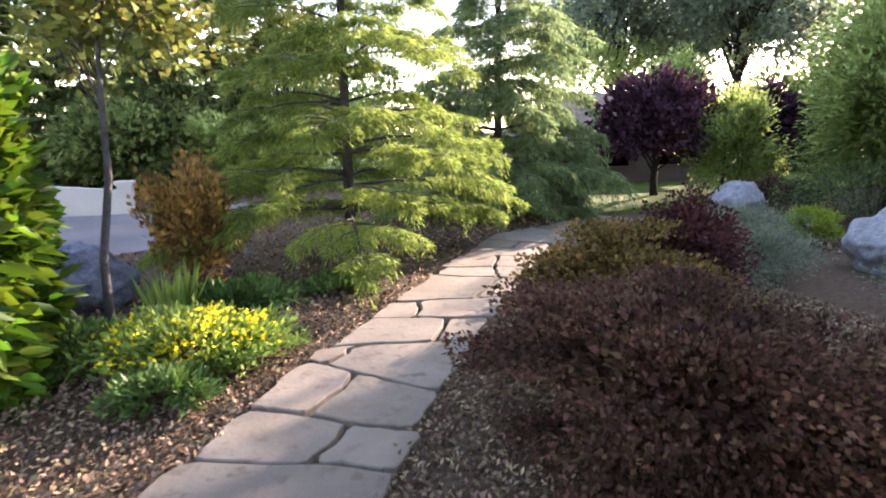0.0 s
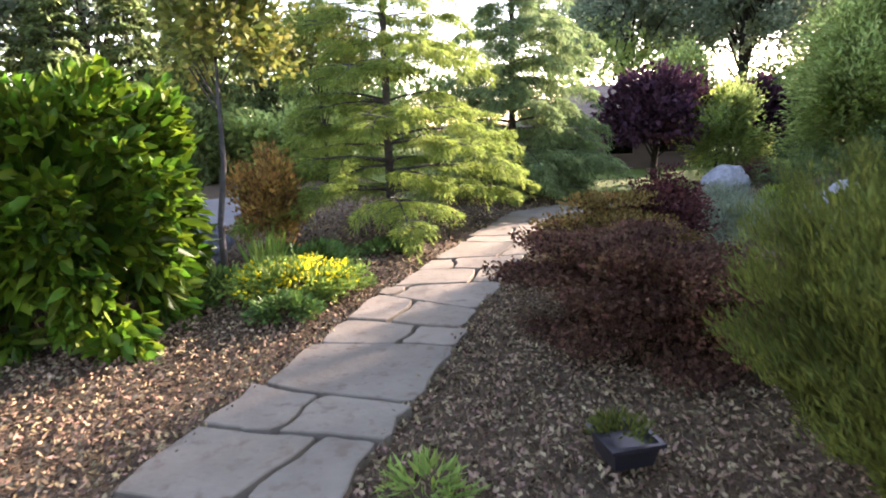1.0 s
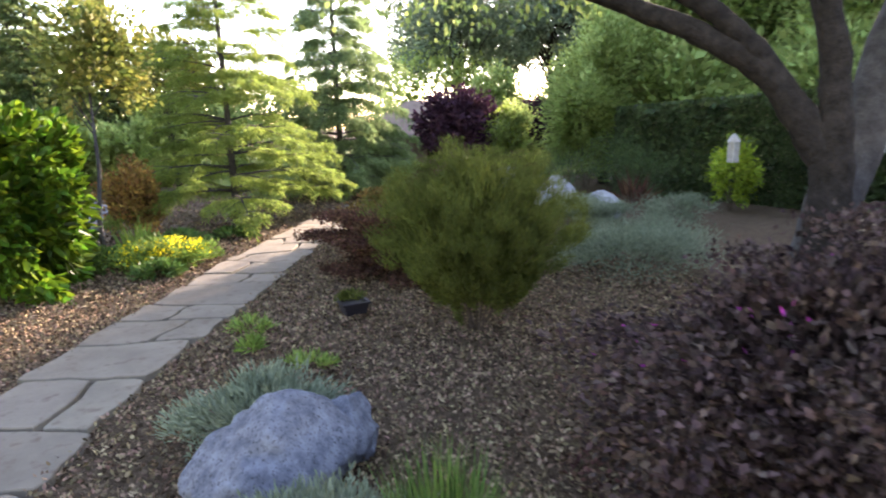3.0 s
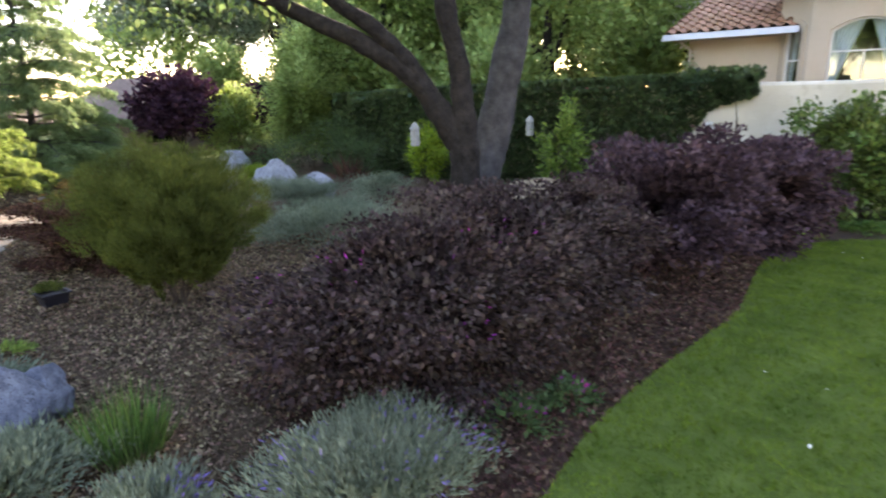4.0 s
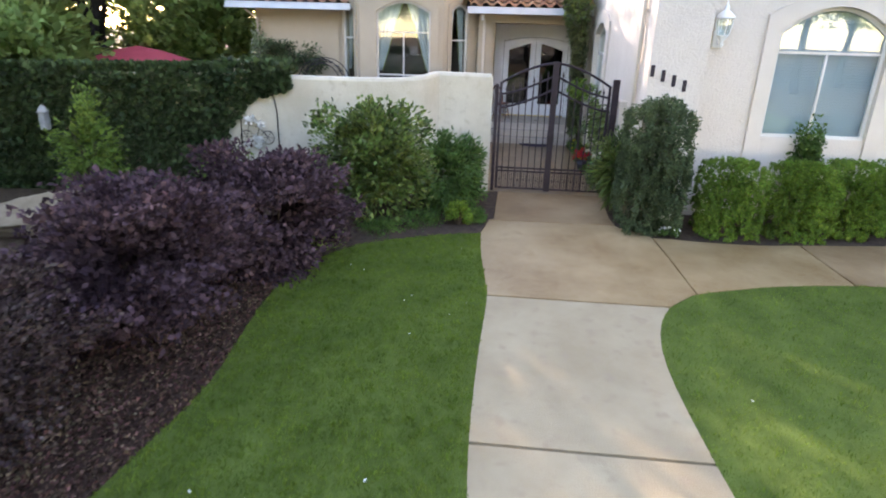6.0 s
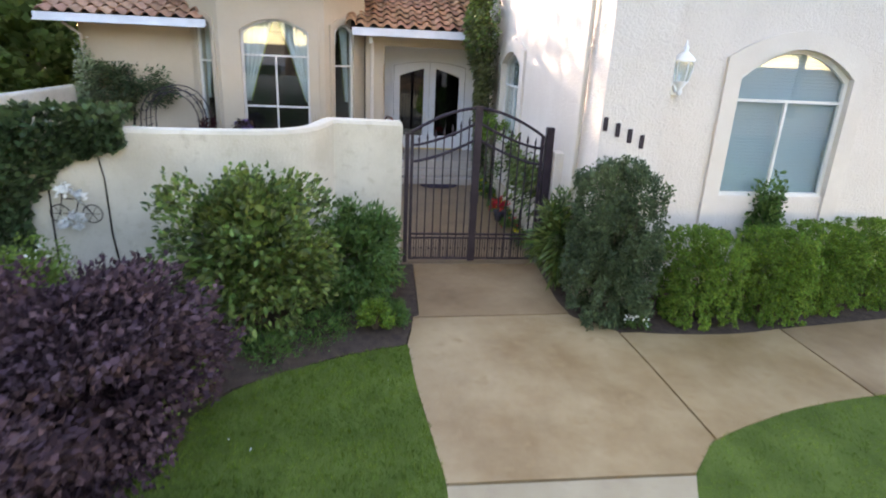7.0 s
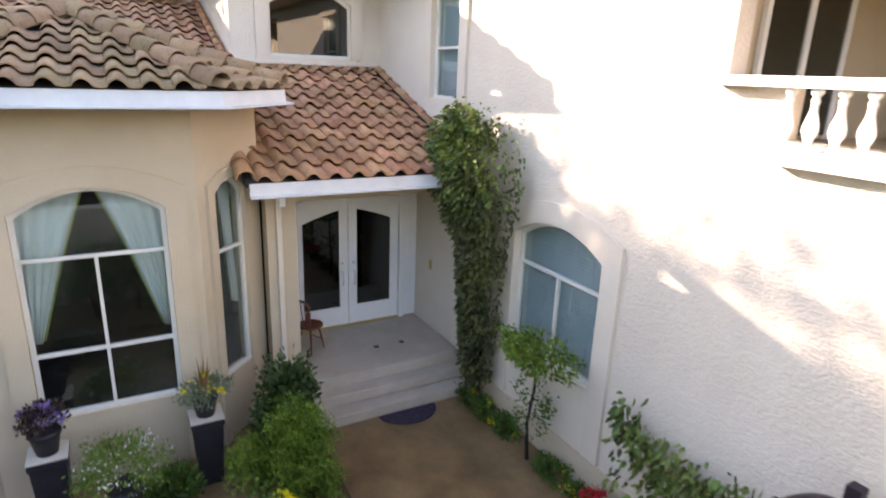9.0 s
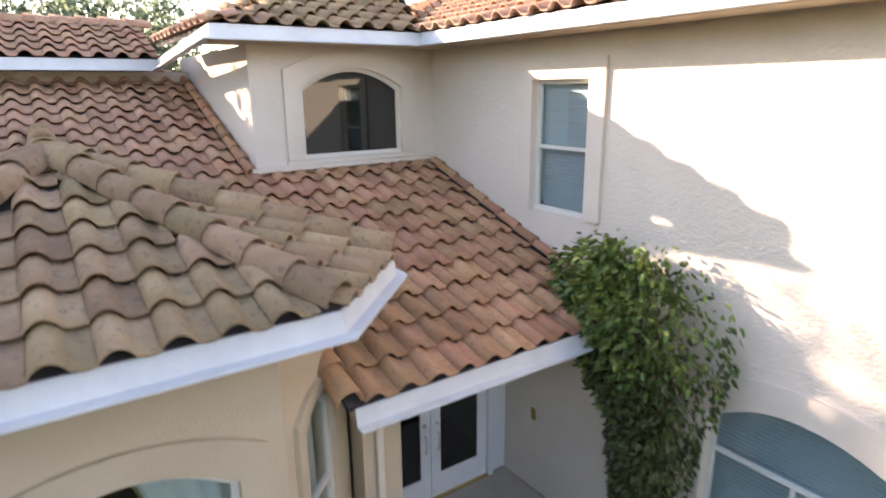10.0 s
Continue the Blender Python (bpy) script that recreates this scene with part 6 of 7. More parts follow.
oak(-4.5, 8.55, [(-0.3, 0.36, -0.2), (-0.24, 0.3, 0.6), (-0.1, 0.14, 1.45), (-0.01, 0.01, 2.3), (0.1, -0.12, 3.3), (0.3, -0.2, 5.4)], [0.34, 0.27, 0.23, 0.21, 0.19, 0.1], "grey-barked oak with a straight trunk", 91, BARK_GREY,
    [([(0.06, -0.1, 3.2), (-0.6, -0.7, 4.4), (-1.2, -1.4, 5.4)], [0.10, 0.06, 0.03]), ([(0.12, -0.1, 3.6), (0.9, 0.7, 4.8), (1.8, 1.4, 5.8)], [0.10, 0.06, 0.03])])
oak(-6.2, 8.0, [(0, 0, -0.2), (-0.02, 0.02, 0.6), (-0.04, 0.05, 1.2), (-0.05, 0.06, 1.75), (-0.09, 0.1, 2.35), (-0.2, 0.24, 3.1), (-0.3, 0.3, 5.0)], [0.24, 0.18, 0.16, 0.13, 0.115, 0.11, 0.06], "dark oak forking low into leaning limbs", 95, BARK,
    [([(-0.05, 0.06, 1.25), (-0.24, 0.3, 1.72), (-0.46, 0.56, 2.15), (-0.75, 0.92, 2.47), (-1.07, 1.3, 2.74), (-1.7, 2.05, 3.17), (-2.4, 2.9, 3.6)], [0.115, 0.095, 0.085, 0.08, 0.075, 0.06, 0.03]), ([(-0.1, 0.12, 1.5), (-0.33, 0.4, 1.95), (-0.5, 0.6, 2.32), (-0.73, 0.87, 2.7), (-1.1, 1.3, 3.1), (-1.8, 2.0, 4.0)], [0.085, 0.08, 0.075, 0.07, 0.055, 0.03])])

# ---- trees and things further off ----
branch_tree("plum_tree", -3.5, 20.8, 2.7, 0.08, (1.2, 1.2, 1.0, 1.55), 6500, (0.15, 0.10), LF_PLUM, BARK, "dark purple-leaved plum tree", 101, 80, 0.2, spread=0.16, airy=True)
branch_tree("plum_tree", -0.6, 21.0, 2.6, 0.08, (0.75, 0.75, 0.85, 1.5), 5000, (0.20, 0.14), LF_PLUM, BARK, "dark purple-leaved plum tree beyond the lawn", 102, 50, 0.2)
branch_tree("lime_tree", -2.35, 20.0, 2.0, 0.04, (0.62, 0.62, 0.72, 1.35), 1400, (0.17, 0.11), LF_LIME, BARK_GREY, "small yellow-green tree on the lawn", 103, 34, 0.2, fill=0.2)
branch_tree("willow_tree", -0.9, 17.3, 6.0, 0.12, (1.35, 1.35, 1.8, 2.7), 14000, (0.16, 0.05), LF_TREE_LIGHT, BARK, "soft light green feathery tree", 104, 70, 0.2)
shrub("feathery_shrub", -1.9, 16.8, (0.98, 0.98, 3.5), 15000, (0.13, 0.035), LF_TREE_LIGHT, "tall light green feathery shrub before the ivy wall", 348, 70, 0.15, 0.48, low=-0.7, fill=0.25, even=(0.5, 1.1))
shrub("dark_shrub", -1.5, 15.2, (1.3, 1.0, 1.5), 6000, (0.07, 0.035), LF_DARK, "dark green shrub before the ivy wall", 105, 60, 0.15, 0.48, low=-0.8)
far_street = [(-20, 34, 12, 4.0, LF_TREE_GREY, 0.45), (-25, 30, 13, 4.5, LF_TREE_GREY, 0.45), (-30, 40, 15, 5, LF_TREE_GREY, 0.5), (8, 42, 13, 4.5, LF_TREE_GREY, 1.0), (13, 38, 13, 4.5, LF_TREE_GREY, 1.0), (12, 50, 17, 6, LF_TREE_GREY, 1.2), (19, 45, 17, 6, LF_TREE_GREY, 1.2), (36, 7, 12, 4.5, LF_TREE_GREY, 0.8), (33, 1, 11.5, 4.0, LF_TREE_GREY, 0.8), (-38, 26, 14, 5, LF_TREE_GREY, 0.6), (-36, 46, 15, 5, LF_TREE_GREY, 0.6), (26, 32, 14, 5, LF_TREE, 0.7), (32, 40, 16, 6, LF_TREE, 0.8)]
far_yard = [(24, 23.5, 11.5, 4.5, LF_TREE_LIGHT, 1.2), (20.5, 30.5, 11.5, 4.5, LF_TREE_LIGHT, 1.2), (28, 19, 11.5, 4.5, LF_TREE_LIGHT, 1.2), (10, 24, 9.5, 3.2, LF_TREE_LIGHT, 1.0), (14, 20, 9, 3.4, LF_TREE_LIGHT, 0.8), (18, 26, 12, 4.5, LF_TREE, 0.7), (20, 16, 9.5, 3.6, LF_TREE_LIGHT, 0.7), (6, 20, 9, 2.9, LF_TREE_LIGHT, 1.1), (4.4, 20.0, 8.6, 2.3, LF_TREE_LIGHT, 1.0), (9.5, 19.0, 10.5, 3.0, LF_TREE, 0.55), (24, 20, 12, 4.5, LF_TREE, 0.7), (19, 10, 10.4, 3.4, LF_TREE_LIGHT, 1), (19.5, 12.2, 11.7, 3.2, LF_TREE_LIGHT, 1), (23, 13, 10, 3.8, LF_TREE, 1), (17.8, 13.0, 11.8, 3.2, LF_TREE_LIGHT, 1), (3.4, 30.0, 4.4, 1.4, LF_TREE_LIGHT, 0.5), (5.5, 13.5, 8, 2.4, LF_TREE_LIGHT, 1.0), (10.5, 12.8, 9, 2.6, LF_TREE_LIGHT, 1.0)]
# out-of-view trees, added so the window panes reflect foliage instead of bright sky
far_west_unseen = [(-31, 9.5, 11.5, 4.5, LF_TREE, 0.8), (-28, -23, 11.5, 4.5, LF_TREE, 0.8), (-23, -27, 11.5, 4.5, LF_TREE, 0.8), (-30, -6, 11, 4.2, LF_TREE, 0.8), (-31, 3, 11.5, 4.5, LF_TREE, 0.8), (-29, -15, 11, 4.2, LF_TREE, 0.8), (-38, -3, 14, 4.5, LF_TREE, 0.8), (-44, -12, 13, 5, LF_TREE, 0.7), (-47, 0, 14, 5.5, LF_TREE_GREY, 0.7), (-45, 11, 13, 5, LF_TREE, 0.7), (-38, -22, 13, 5, LF_TREE_GREY, 0.7), (-26, -30, 13, 5, LF_TREE, 0.7), (-54, 20, 15, 6, LF_TREE, 0.7), (-13, -34, 13, 5, LF_TREE_GREY, 0.7)]
far = far_street + far_yard + far_west_unseen
for i, (x, y, h, r, lm, dens) in enumerate(far):
    fine = lm is LF_TREE_LIGHT
    branch_tree("broadleaf_tree", x, y, h, 0.22, (r, r, h * 0.41, h * 0.55), int((8500 if fine else 9000) * dens), (0.19, 0.12) if fine else (0.30, 0.19), lm, BARK, "tall leafy tree beyond the garden" if lm is not LF_TREE_LIGHT else "light green leafy tree behind the wall", 110 + i, 70 if fine else 110, 0.3, spread=0.15 if fine else 0.085, group="trees beyond the garden", fill=0.2 if fine else 0.35, airy=not fine)
for i, (x, y, h, r) in enumerate(((-17.8, 31, 9, 1.8), (-21.5, 33, 10, 2.0), (-15.2, 28.5, 8.5, 1.8), (-13.4, 30.5, 9, 1.9), (-19.6, 29.5, 8.5, 1.8), (-24.0, 31.5, 9.5, 2.0), (-16.4, 33.5, 10, 2.0))):
    conifer("pine_tree", x, y, h, r, 18, 15000, LF_PINE, "narrow dark conifer across the street", 140 + i, first=0.4, needle=(0.24, 0.085), weep=0.6, per=(6, 7), droop=0.18)

# understorey that closes the view
for i, (x, y, hx, hy, hh, lm) in enumerate(((-24, 27.5, 3, 1.5, 2.6, LF_TREE_LIGHT), (-20.5, 28.2, 1.6, 1.2, 2.4, LF_GRASSY), (-15.8, 28, 2.2, 1.5, 2.6, LF_TREE), (-12.5, 27, 1.8, 1.4, 2.4, LF_TREE_LIGHT), (-10.5, 31, 3.0, 2, 3.4, LF_TREE), (-16, 37, 5, 2, 6.5, LF_TREE), (-27, 36, 6, 2, 6.5, LF_TREE), (-6.5, 42, 5, 2, 5.5, LF_TREE), (4, 38, 5, 2, 6.5, LF_TREE_LIGHT), (10, 31, 4, 2, 4.0, LF_TREE), (5.0, 26.5, 2.5, 1.6, 2.4, LF_DARK), (15, 27, 4, 2, 4.5, LF_TREE), (3.5, 19.5, 2.4, 1.8, 3.2, LF_TREE_LIGHT), (8.0, 17.5, 2.4, 1.8, 3.4, LF_TREE_LIGHT), (11.5, 15.0, 2.2, 1.8, 3.4, LF_TREE_LIGHT), (1.8, 13.0, 1.8, 1.6, 3.6, LF_TREE_LIGHT), (0.6, 16.2, 1.6, 1.6, 3.8, LF_TREE_LIGHT), (4.6, 15.2, 1.9, 1.6, 3.8, LF_TREE_LIGHT), (8.0, 11.2, 1.6, 1.3, 4.2, LF_TREE_LIGHT))):
    shrub("tall_shrub", x, y, (hx, hy, hh), 3600, (0.24, 0.15), lm, "tall leafy shrub closing the view", 160 + i, 60, 0.15, 0.48, low=-0.8, group="shrubs beyond the garden")
for i, (x, y, hx, hy, hh, lm) in enumerate(((-6.9, 13.9, 0.6, 0.6, 0.5, LF_SILVER), (-5.9, 15.2, 0.7, 0.7, 0.55, LF_SILVER), (-4.6, 15.4, 0.35, 0.35, 0.4, LF_LIME), (-3.2, 16.2, 1.0, 0.9, 1.1, LF_DARK), (-2.8, 13.9, 0.8, 0.8, 1.1, LF_DARK), (-2.6, 18.3, 0.6, 0.6, 0.6, LF_RED), (-4.6, 11.4, 0.7, 0.6, 0.5, LF_SILVER))):
    shrub("garden_shrub", x, y, (hx, hy, hh), 3200, (0.055, 0.014), lm, "low mounded shrub among the boulders", 180 + i, 34, 0.17, 0.45, low=-0.8, up=0.4)
shrub("bronze_flax", -3.75, 13.2, (0.3, 0.3, 0.5), 130, (0.34, 0.025), LF_BARB, "bronze strap-leaved flax plant by boulders", 190, 14, 0.25, 0.2, "plant", up=1.4)
shrub("lime_shrub", -2.6, 11.9, (0.42, 0.36, 1.25), 1300, (0.10, 0.05), LF_LIME, "yellow-green leafy shrub before the ivy", 191, 26, 0.18, 0.5)
shrub("lime_shrub", -1.9, 8.9, (0.35, 0.5, 1.6), 1500, (0.08, 0.04), LF_GRASSY, "light green climbing shrub on the ivy wall", 192, 26, 0.18, 0.5)


# neighbour's house and street wall
def far_house():
    ob = thing("far_house", -2.3, 27.0, 0.0, "low brown neighbouring house with a shingled roof", "house")
    part("wall", boxed(-1.4, 2.4, -3.0, 3.0, 0, 1.35), DARK_WALL, ob)
    bm = bmesh.new()
    v = [bm.verts.new(p) for p in ((-2.0, -3.6, 1.3), (3.0, -3.6, 1.3), (3.0, 3.6, 1.3), (-2.0, 3.6, 1.3), (-0.2, 0, 2.7), (1.4, 0, 2.7))]
    for f in ((0, 1, 5, 4), (1, 2, 5), (2, 3, 4, 5), (3, 0, 4), (3, 2, 1, 0)):
        bm.faces.new([v[i] for i in f])
    part("roof", bm, SHINGLE, ob, "brown shingle roof")
    for x in (-0.9, 0.9):
        w = part("window", boxed(x, x + 1.0, -3.04, -3.0, 0.45, 1.1), SHINGLE, ob)
        part("pane", boxed(x + 0.06, x + 0.94, -3.06, -3.042, 0.5, 1.05), GLASS_DARK, w)
    return ob


far_house()
ob = thing("street_wall", -16.0, 22.5, 0.0, "low white rendered wall with posts across the street, shade in its grey colour", "wall", kind="structure")
bm = prism(bmesh.new(), [[(-2.2, 0, -0.1), (1.0, 0, -0.1), (1.0, 0, 0.48), (-0.8, 0, 0.66), (-2.2, 0, 0.72)]], Vector((0, 0.2, 0)))
part("panel", bm, WALL_WHITE_SHADED, ob)
for x, hh in ((-0.95, 0.85), (1.05, 0.6)):
    bm = boxed(x - 0.13, x + 0.13, -0.05, 0.25, -0.1, hh)
    box(bm, x - 0.17, x + 0.17, -0.09, 0.29, hh, hh + 0.07)
    part("post", bm, WALL_WHITE_SHADED, ob)


def umbrella():
    ob = thing("patio_umbrella", 4.0, 11.5, 0.0, "open red patio umbrella in the rear garden", "umbrella")
    bm = bmesh.new()
    rod(bm, (0, 0, 0), (0, 0, 2.28), 0.025)
    part("pole", bm, BARK_GREY, ob)
    bm = bmesh.new()
    rings = []
    for r, zz in ((0.02, 2.28), (0.6, 2.16), (1.30, 1.93), (1.31, 1.81)):
        rings.append([bm.verts.new((r * math.cos(k * math.pi / 8) * (1 if k % 2 == 0 else 0.97), r * math.sin(k * math.pi / 8) * (1 if k % 2 == 0 else 0.97), zz)) for k in range(16)])
    for a, b in zip(rings, rings[1:]):
        for k in range(16):
            bm.faces.new((a[k], a[(k + 1) % 16], b[(k + 1) % 16], b[k]))
    cp = part("canopy", bm, UMBRELLA, ob, "red cloth canopy")
    md = cp.modifiers.new("thick", "SOLIDIFY")
    md.thickness = 0.006
    return ob


umbrella()
shrub("soft_shrub", -2.4, 19.6, (1.0, 0.9, 2.2), 5000, (0.12, 0.04), LF_TREE_LIGHT, "soft light green shrub at the wall end", 195, 50, 0.15, 0.48, low=-0.8)

# ---- house fittings ----
bm = bmesh.new()
tube(bm, [(-0.80, 0.06, 0.1), (-0.80, 0.06, 3.5), (-0.80, 0.06, 6.2), (-0.80, 0.3, 6.4)], 0.035, 8)
dsp = tagged(part("downspout", bm, TRIM, None, smooth=True), "cream painted downspout on the house corner", "pipe")
for zz in (1.0, 3.2, 5.2):
    part("bracket", boxed(-0.845, -0.755, 0.0, 0.095, zz, zz + 0.025), TRIM, dsp)
bm = bmesh.new()
box(bm, 6.01, 6.065, 2.76, 2.83, 0.1, 3.2, 0.006)
dsp = tagged(part("downspout", bm, TRIM), "cream painted downspout beside the porch", "pipe")
bm = bmesh.new()
tube(bm, [(6.19, 9.19, 0.0), (6.19, 9.19, 3.05), (5.9, 9.4, 3.28)], 0.035, 8)
tagged(part("downspout", bm, TRIM, smooth=True), "white downspout at the end of the wing", "pipe")
part("outlet", boxed(5.66, 5.74, 2.79, 2.87, 3.14, 3.28, 0.006), WHITE, dsp, "white gutter outlet")


def wall_vent():
    ob = thing("wall_vent", -1.4, -0.25, 3.82, "square vent box with a stub of pipe on the wall", "vent")
    part("back_plate", boxed(-0.06, 0.0, -0.17, 0.17, 0.0, 0.34, 0.01), TRIM, ob)
    bm = bmesh.new()
    n = 16
    pr = []
    for x, r in ((-0.06, 0.075), (-0.2, 0.075), (-0.2, 0.055), (-0.1, 0.05)):
        pr.append([bm.verts.new((x, r * math.cos(k * 2 * math.pi / n), 0.17 + r * math.sin(k * 2 * math.pi / n))) for k in range(n)])
    for a, b in zip(pr, pr[1:]):
        for k in range(n):
            bm.faces.new((a[k], a[(k + 1) % n], b[(k + 1) % n], b[k]))
    bm.faces.new(pr[-1])
    part("pipe", bm, TRIM, ob, smooth=True)
    return ob


wall_vent()


def wall_lantern():
    ob = thing("wall_lantern", -0.98, -1.04, 2.66, "white coach lantern with glass panes on the wall", "lantern")
    ob.scale = (1.3, 1.3, 1.15)
    part("back_plate", boxed(-0.03, 0.0, -0.06, 0.06, 0.02, 0.24, 0.01), WHITE, ob)
    bm = bmesh.new()
    tube(bm, [(-0.02, 0, 0.12), (-0.08, 0, 0.05), (-0.16, 0, 0.08), (-0.16, 0, 0.16)], 0.012, 7)
    part("arm", bm, WHITE, ob, smooth=True)
    m = Matrix.Translation((-0.16, 0, 0))
    part("base", lathe(bmesh.new(), [(0.01, 0.02), (0.03, 0.06), (0.02, 0.1), (0.06, 0.16), (0.075, 0.18)], 12, m), WHITE, ob, smooth=True)
    g = part("glass", lathe(bmesh.new(), [(0.06, 0.18), (0.085, 0.3), (0.085, 0.38)], 12, m), GLASS, ob)
    for k in range(6):
        a = k * math.pi / 3
        bm = bmesh.new()
        tube(bm, [(-0.16 + 0.064 * math.cos(a), 0.064 * math.sin(a), 0.18), (-0.16 + 0.09 * math.cos(a), 0.09 * math.sin(a), 0.3), (-0.16 + 0.09 * math.cos(a), 0.09 * math.sin(a), 0.38)], 0.006, 5)
        part("rib", bm, WHITE, ob)
    part("roof_cap", lathe(bmesh.new(), [(0.11, 0.38), (0.10, 0.41), (0.045, 0.47), (0.02, 0.49), (0.03, 0.52), (0.012, 0.55), (0.004, 0.6)], 14, m), WHITE, ob, smooth=True)
    return ob


wall_lantern()
# house number, as plain bars
num = thing("number_plate", -1.4, -0.43, 2.06, "row of four small dark metal characters on the pier", "sign")
for i in range(4):
    part("bar", boxed(-0.022, -0.002, 0.38 - i * 0.165 - 0.03, 0.38 - i * 0.165 + 0.03, 0.19 - i * 0.068, 0.36 - i * 0.068, 0.008), IRON, num)
tagged(part("bell_plate", boxed(6.9, 6.98, 0.0, 0.025, 1.55, 1.72, 0.005), BRASS), "small bronze bell plate on the porch wall", "doorbell")


# ---- balconies ----
def baluster_mesh(h):
    prof = [(0.045, 0.0), (0.045, 0.03), (0.025, 0.05), (0.03, 0.08), (0.055, 0.16), (0.05, 0.22), (0.025, 0.32), (0.022, 0.38), (0.032, 0.41), (0.02, 0.44), (0.042, 0.47), (0.042, 0.5)]
    bm = lathe(bmesh.new(), [(r, z * h / 0.5) for r, z in prof], 12)
    me = bpy.data.meshes.new("baluster")
    bm.to_mesh(me)
    bm.free()
    me.polygons.foreach_set("use_smooth", [True] * len(me.polygons))
    me.materials.append(WHITE)
    return me


BALU = baluster_mesh(0.44)


def balcony(P, u0, u1, label):
    o = P((u0 + u1) / 2, 4.25, 0)
    ob = thing("balcony", o.x, o.y, o.z, label, "balcony")
    Q = lambda u, z, out=0.0: P(u, z, out) - o
    part("base", bar(Q, u0, u1, 4.24, 4.36, 0.002, 0.16), WHITE, ob)
    part("rail", bar(Q, u0 - 0.5, u1 + 0.6, 4.82, 4.90, 0.002, 0.17), WHITE, ob)
    n = max(3, int((u1 - u0) / 0.19))
    for i in range(n):
        u = u0 + (u1 - u0) * (i + 0.5) / n
        b = new("baluster", BALU)
        b.parent = ob
        b.location = Q(u, 4.37, 0.085)
    return ob


balcony(PSW, 0.26, 1.22, "white balustrade balcony with turned balusters")
balcony(lambda u, z, o=0.0: Vector((-0.98 - o, u, z)), -3.3, -1.38, "white balustrade on the shaded house wall")
gd = thing("balcony_door", 2.19, -1.7, 4.27, "white framed glass door inside the balcony", "door")
part("door_frame", boxed(-0.05, 0.0, -0.75, -0.68, 0, 1.9), WHITE, gd)
part("door_frame", boxed(-0.05, 0.0, 0.68, 0.75, 0, 1.9), WHITE, gd)
part("door_frame", boxed(-0.05, 0.0, -0.04, 0.04, 0, 1.9), WHITE, gd)
part("pane", boxed(-0.025, -0.015, -0.68, 0.68, 0.05, 1.88), GLASS_DARK, gd)

# ---- porch things ----
def windsor_chair(x, y, z, rz):
    ob = thing("wooden_chair", x, y, z, "small dark red wooden spindle-back chair on the porch", "chair", rz=rz)
    part("seat", lathe(bmesh.new(), [(0.17, 0.40), (0.20, 0.41), (0.20, 0.435), (0.17, 0.44)], 18), WOOD_RED, ob, smooth=True)
    for a in (45, 135, 225, 315):
        c, s = math.cos(radians(a)), math.sin(radians(a))
        bm = bmesh.new()
        tube(bm, [(0.12 * c, 0.12 * s, 0.41), (0.17 * c, 0.17 * s, 0.2), (0.21 * c, 0.21 * s, 0.0)], [0.013, 0.018, 0.011], 7)
        part("leg", bm, WOOD_RED, ob, smooth=True)
    bm = rod(bmesh.new(), (0.13, 0.13, 0.17), (0.13, -0.13, 0.17), 0.01)
    part("stretcher", bm, WOOD_RED, ob)
    for i in range(5):
        y0 = -0.12 + i * 0.06
        bm = rod(bmesh.new(), (-0.14, y0, 0.43), (-0.21, y0 * 1.35, 0.86), 0.009, 0.007)
        part("spindle", bm, WOOD_RED, ob)
    bm = bmesh.new()
    tube(bm, [(-0.21, -0.21, 0.82), (-0.22, -0.1, 0.90), (-0.22, 0.1, 0.90), (-0.21, 0.21, 0.82)], 0.022, 7)
    part("crest_rail", bm, WOOD_RED, ob, smooth=True)
    return ob


windsor_chair(6.85, 2.18, 0.50, -60)
cat_like = thing("carved_figure", 6.98, 2.3, 0.94, "small dark carved ornament on the chair", "ornament")
cat_like.location = (6.82, 2.22, 0.94)
part("body", lathe(bmesh.new(), [(0.03, 0.0), (0.05, 0.04), (0.035, 0.12), (0.045, 0.17), (0.02, 0.23), (0.004, 0.26)], 12), WOOD_RED, cat_like, smooth=True)
bm = bmesh.new()
half = [(0.0, -0.45, 0.0)] + [(-0.36 * math.sin(math.pi * i / 14), -0.45 * math.cos(math.pi * i / 14), 0.0) for i in range(1, 14)] + [(0.0, 0.45, 0.0)]
dm = part("door_mat", prism(bm, [half], Vector((0, 0, 0.018))), MAT_FIBRE)
dm.location = (5.27, 1.22, 0.016)
tagged(dm, "dark half-round door mat before the steps", "mat")
for y in (0.75, 1.2):
    tagged(part("floor_inset", boxed(6.45, 6.53, y - 0.04, y + 0.04, 0.496, 0.505), IRON), "small dark inset tile in the porch floor", "tile", kind="structure")

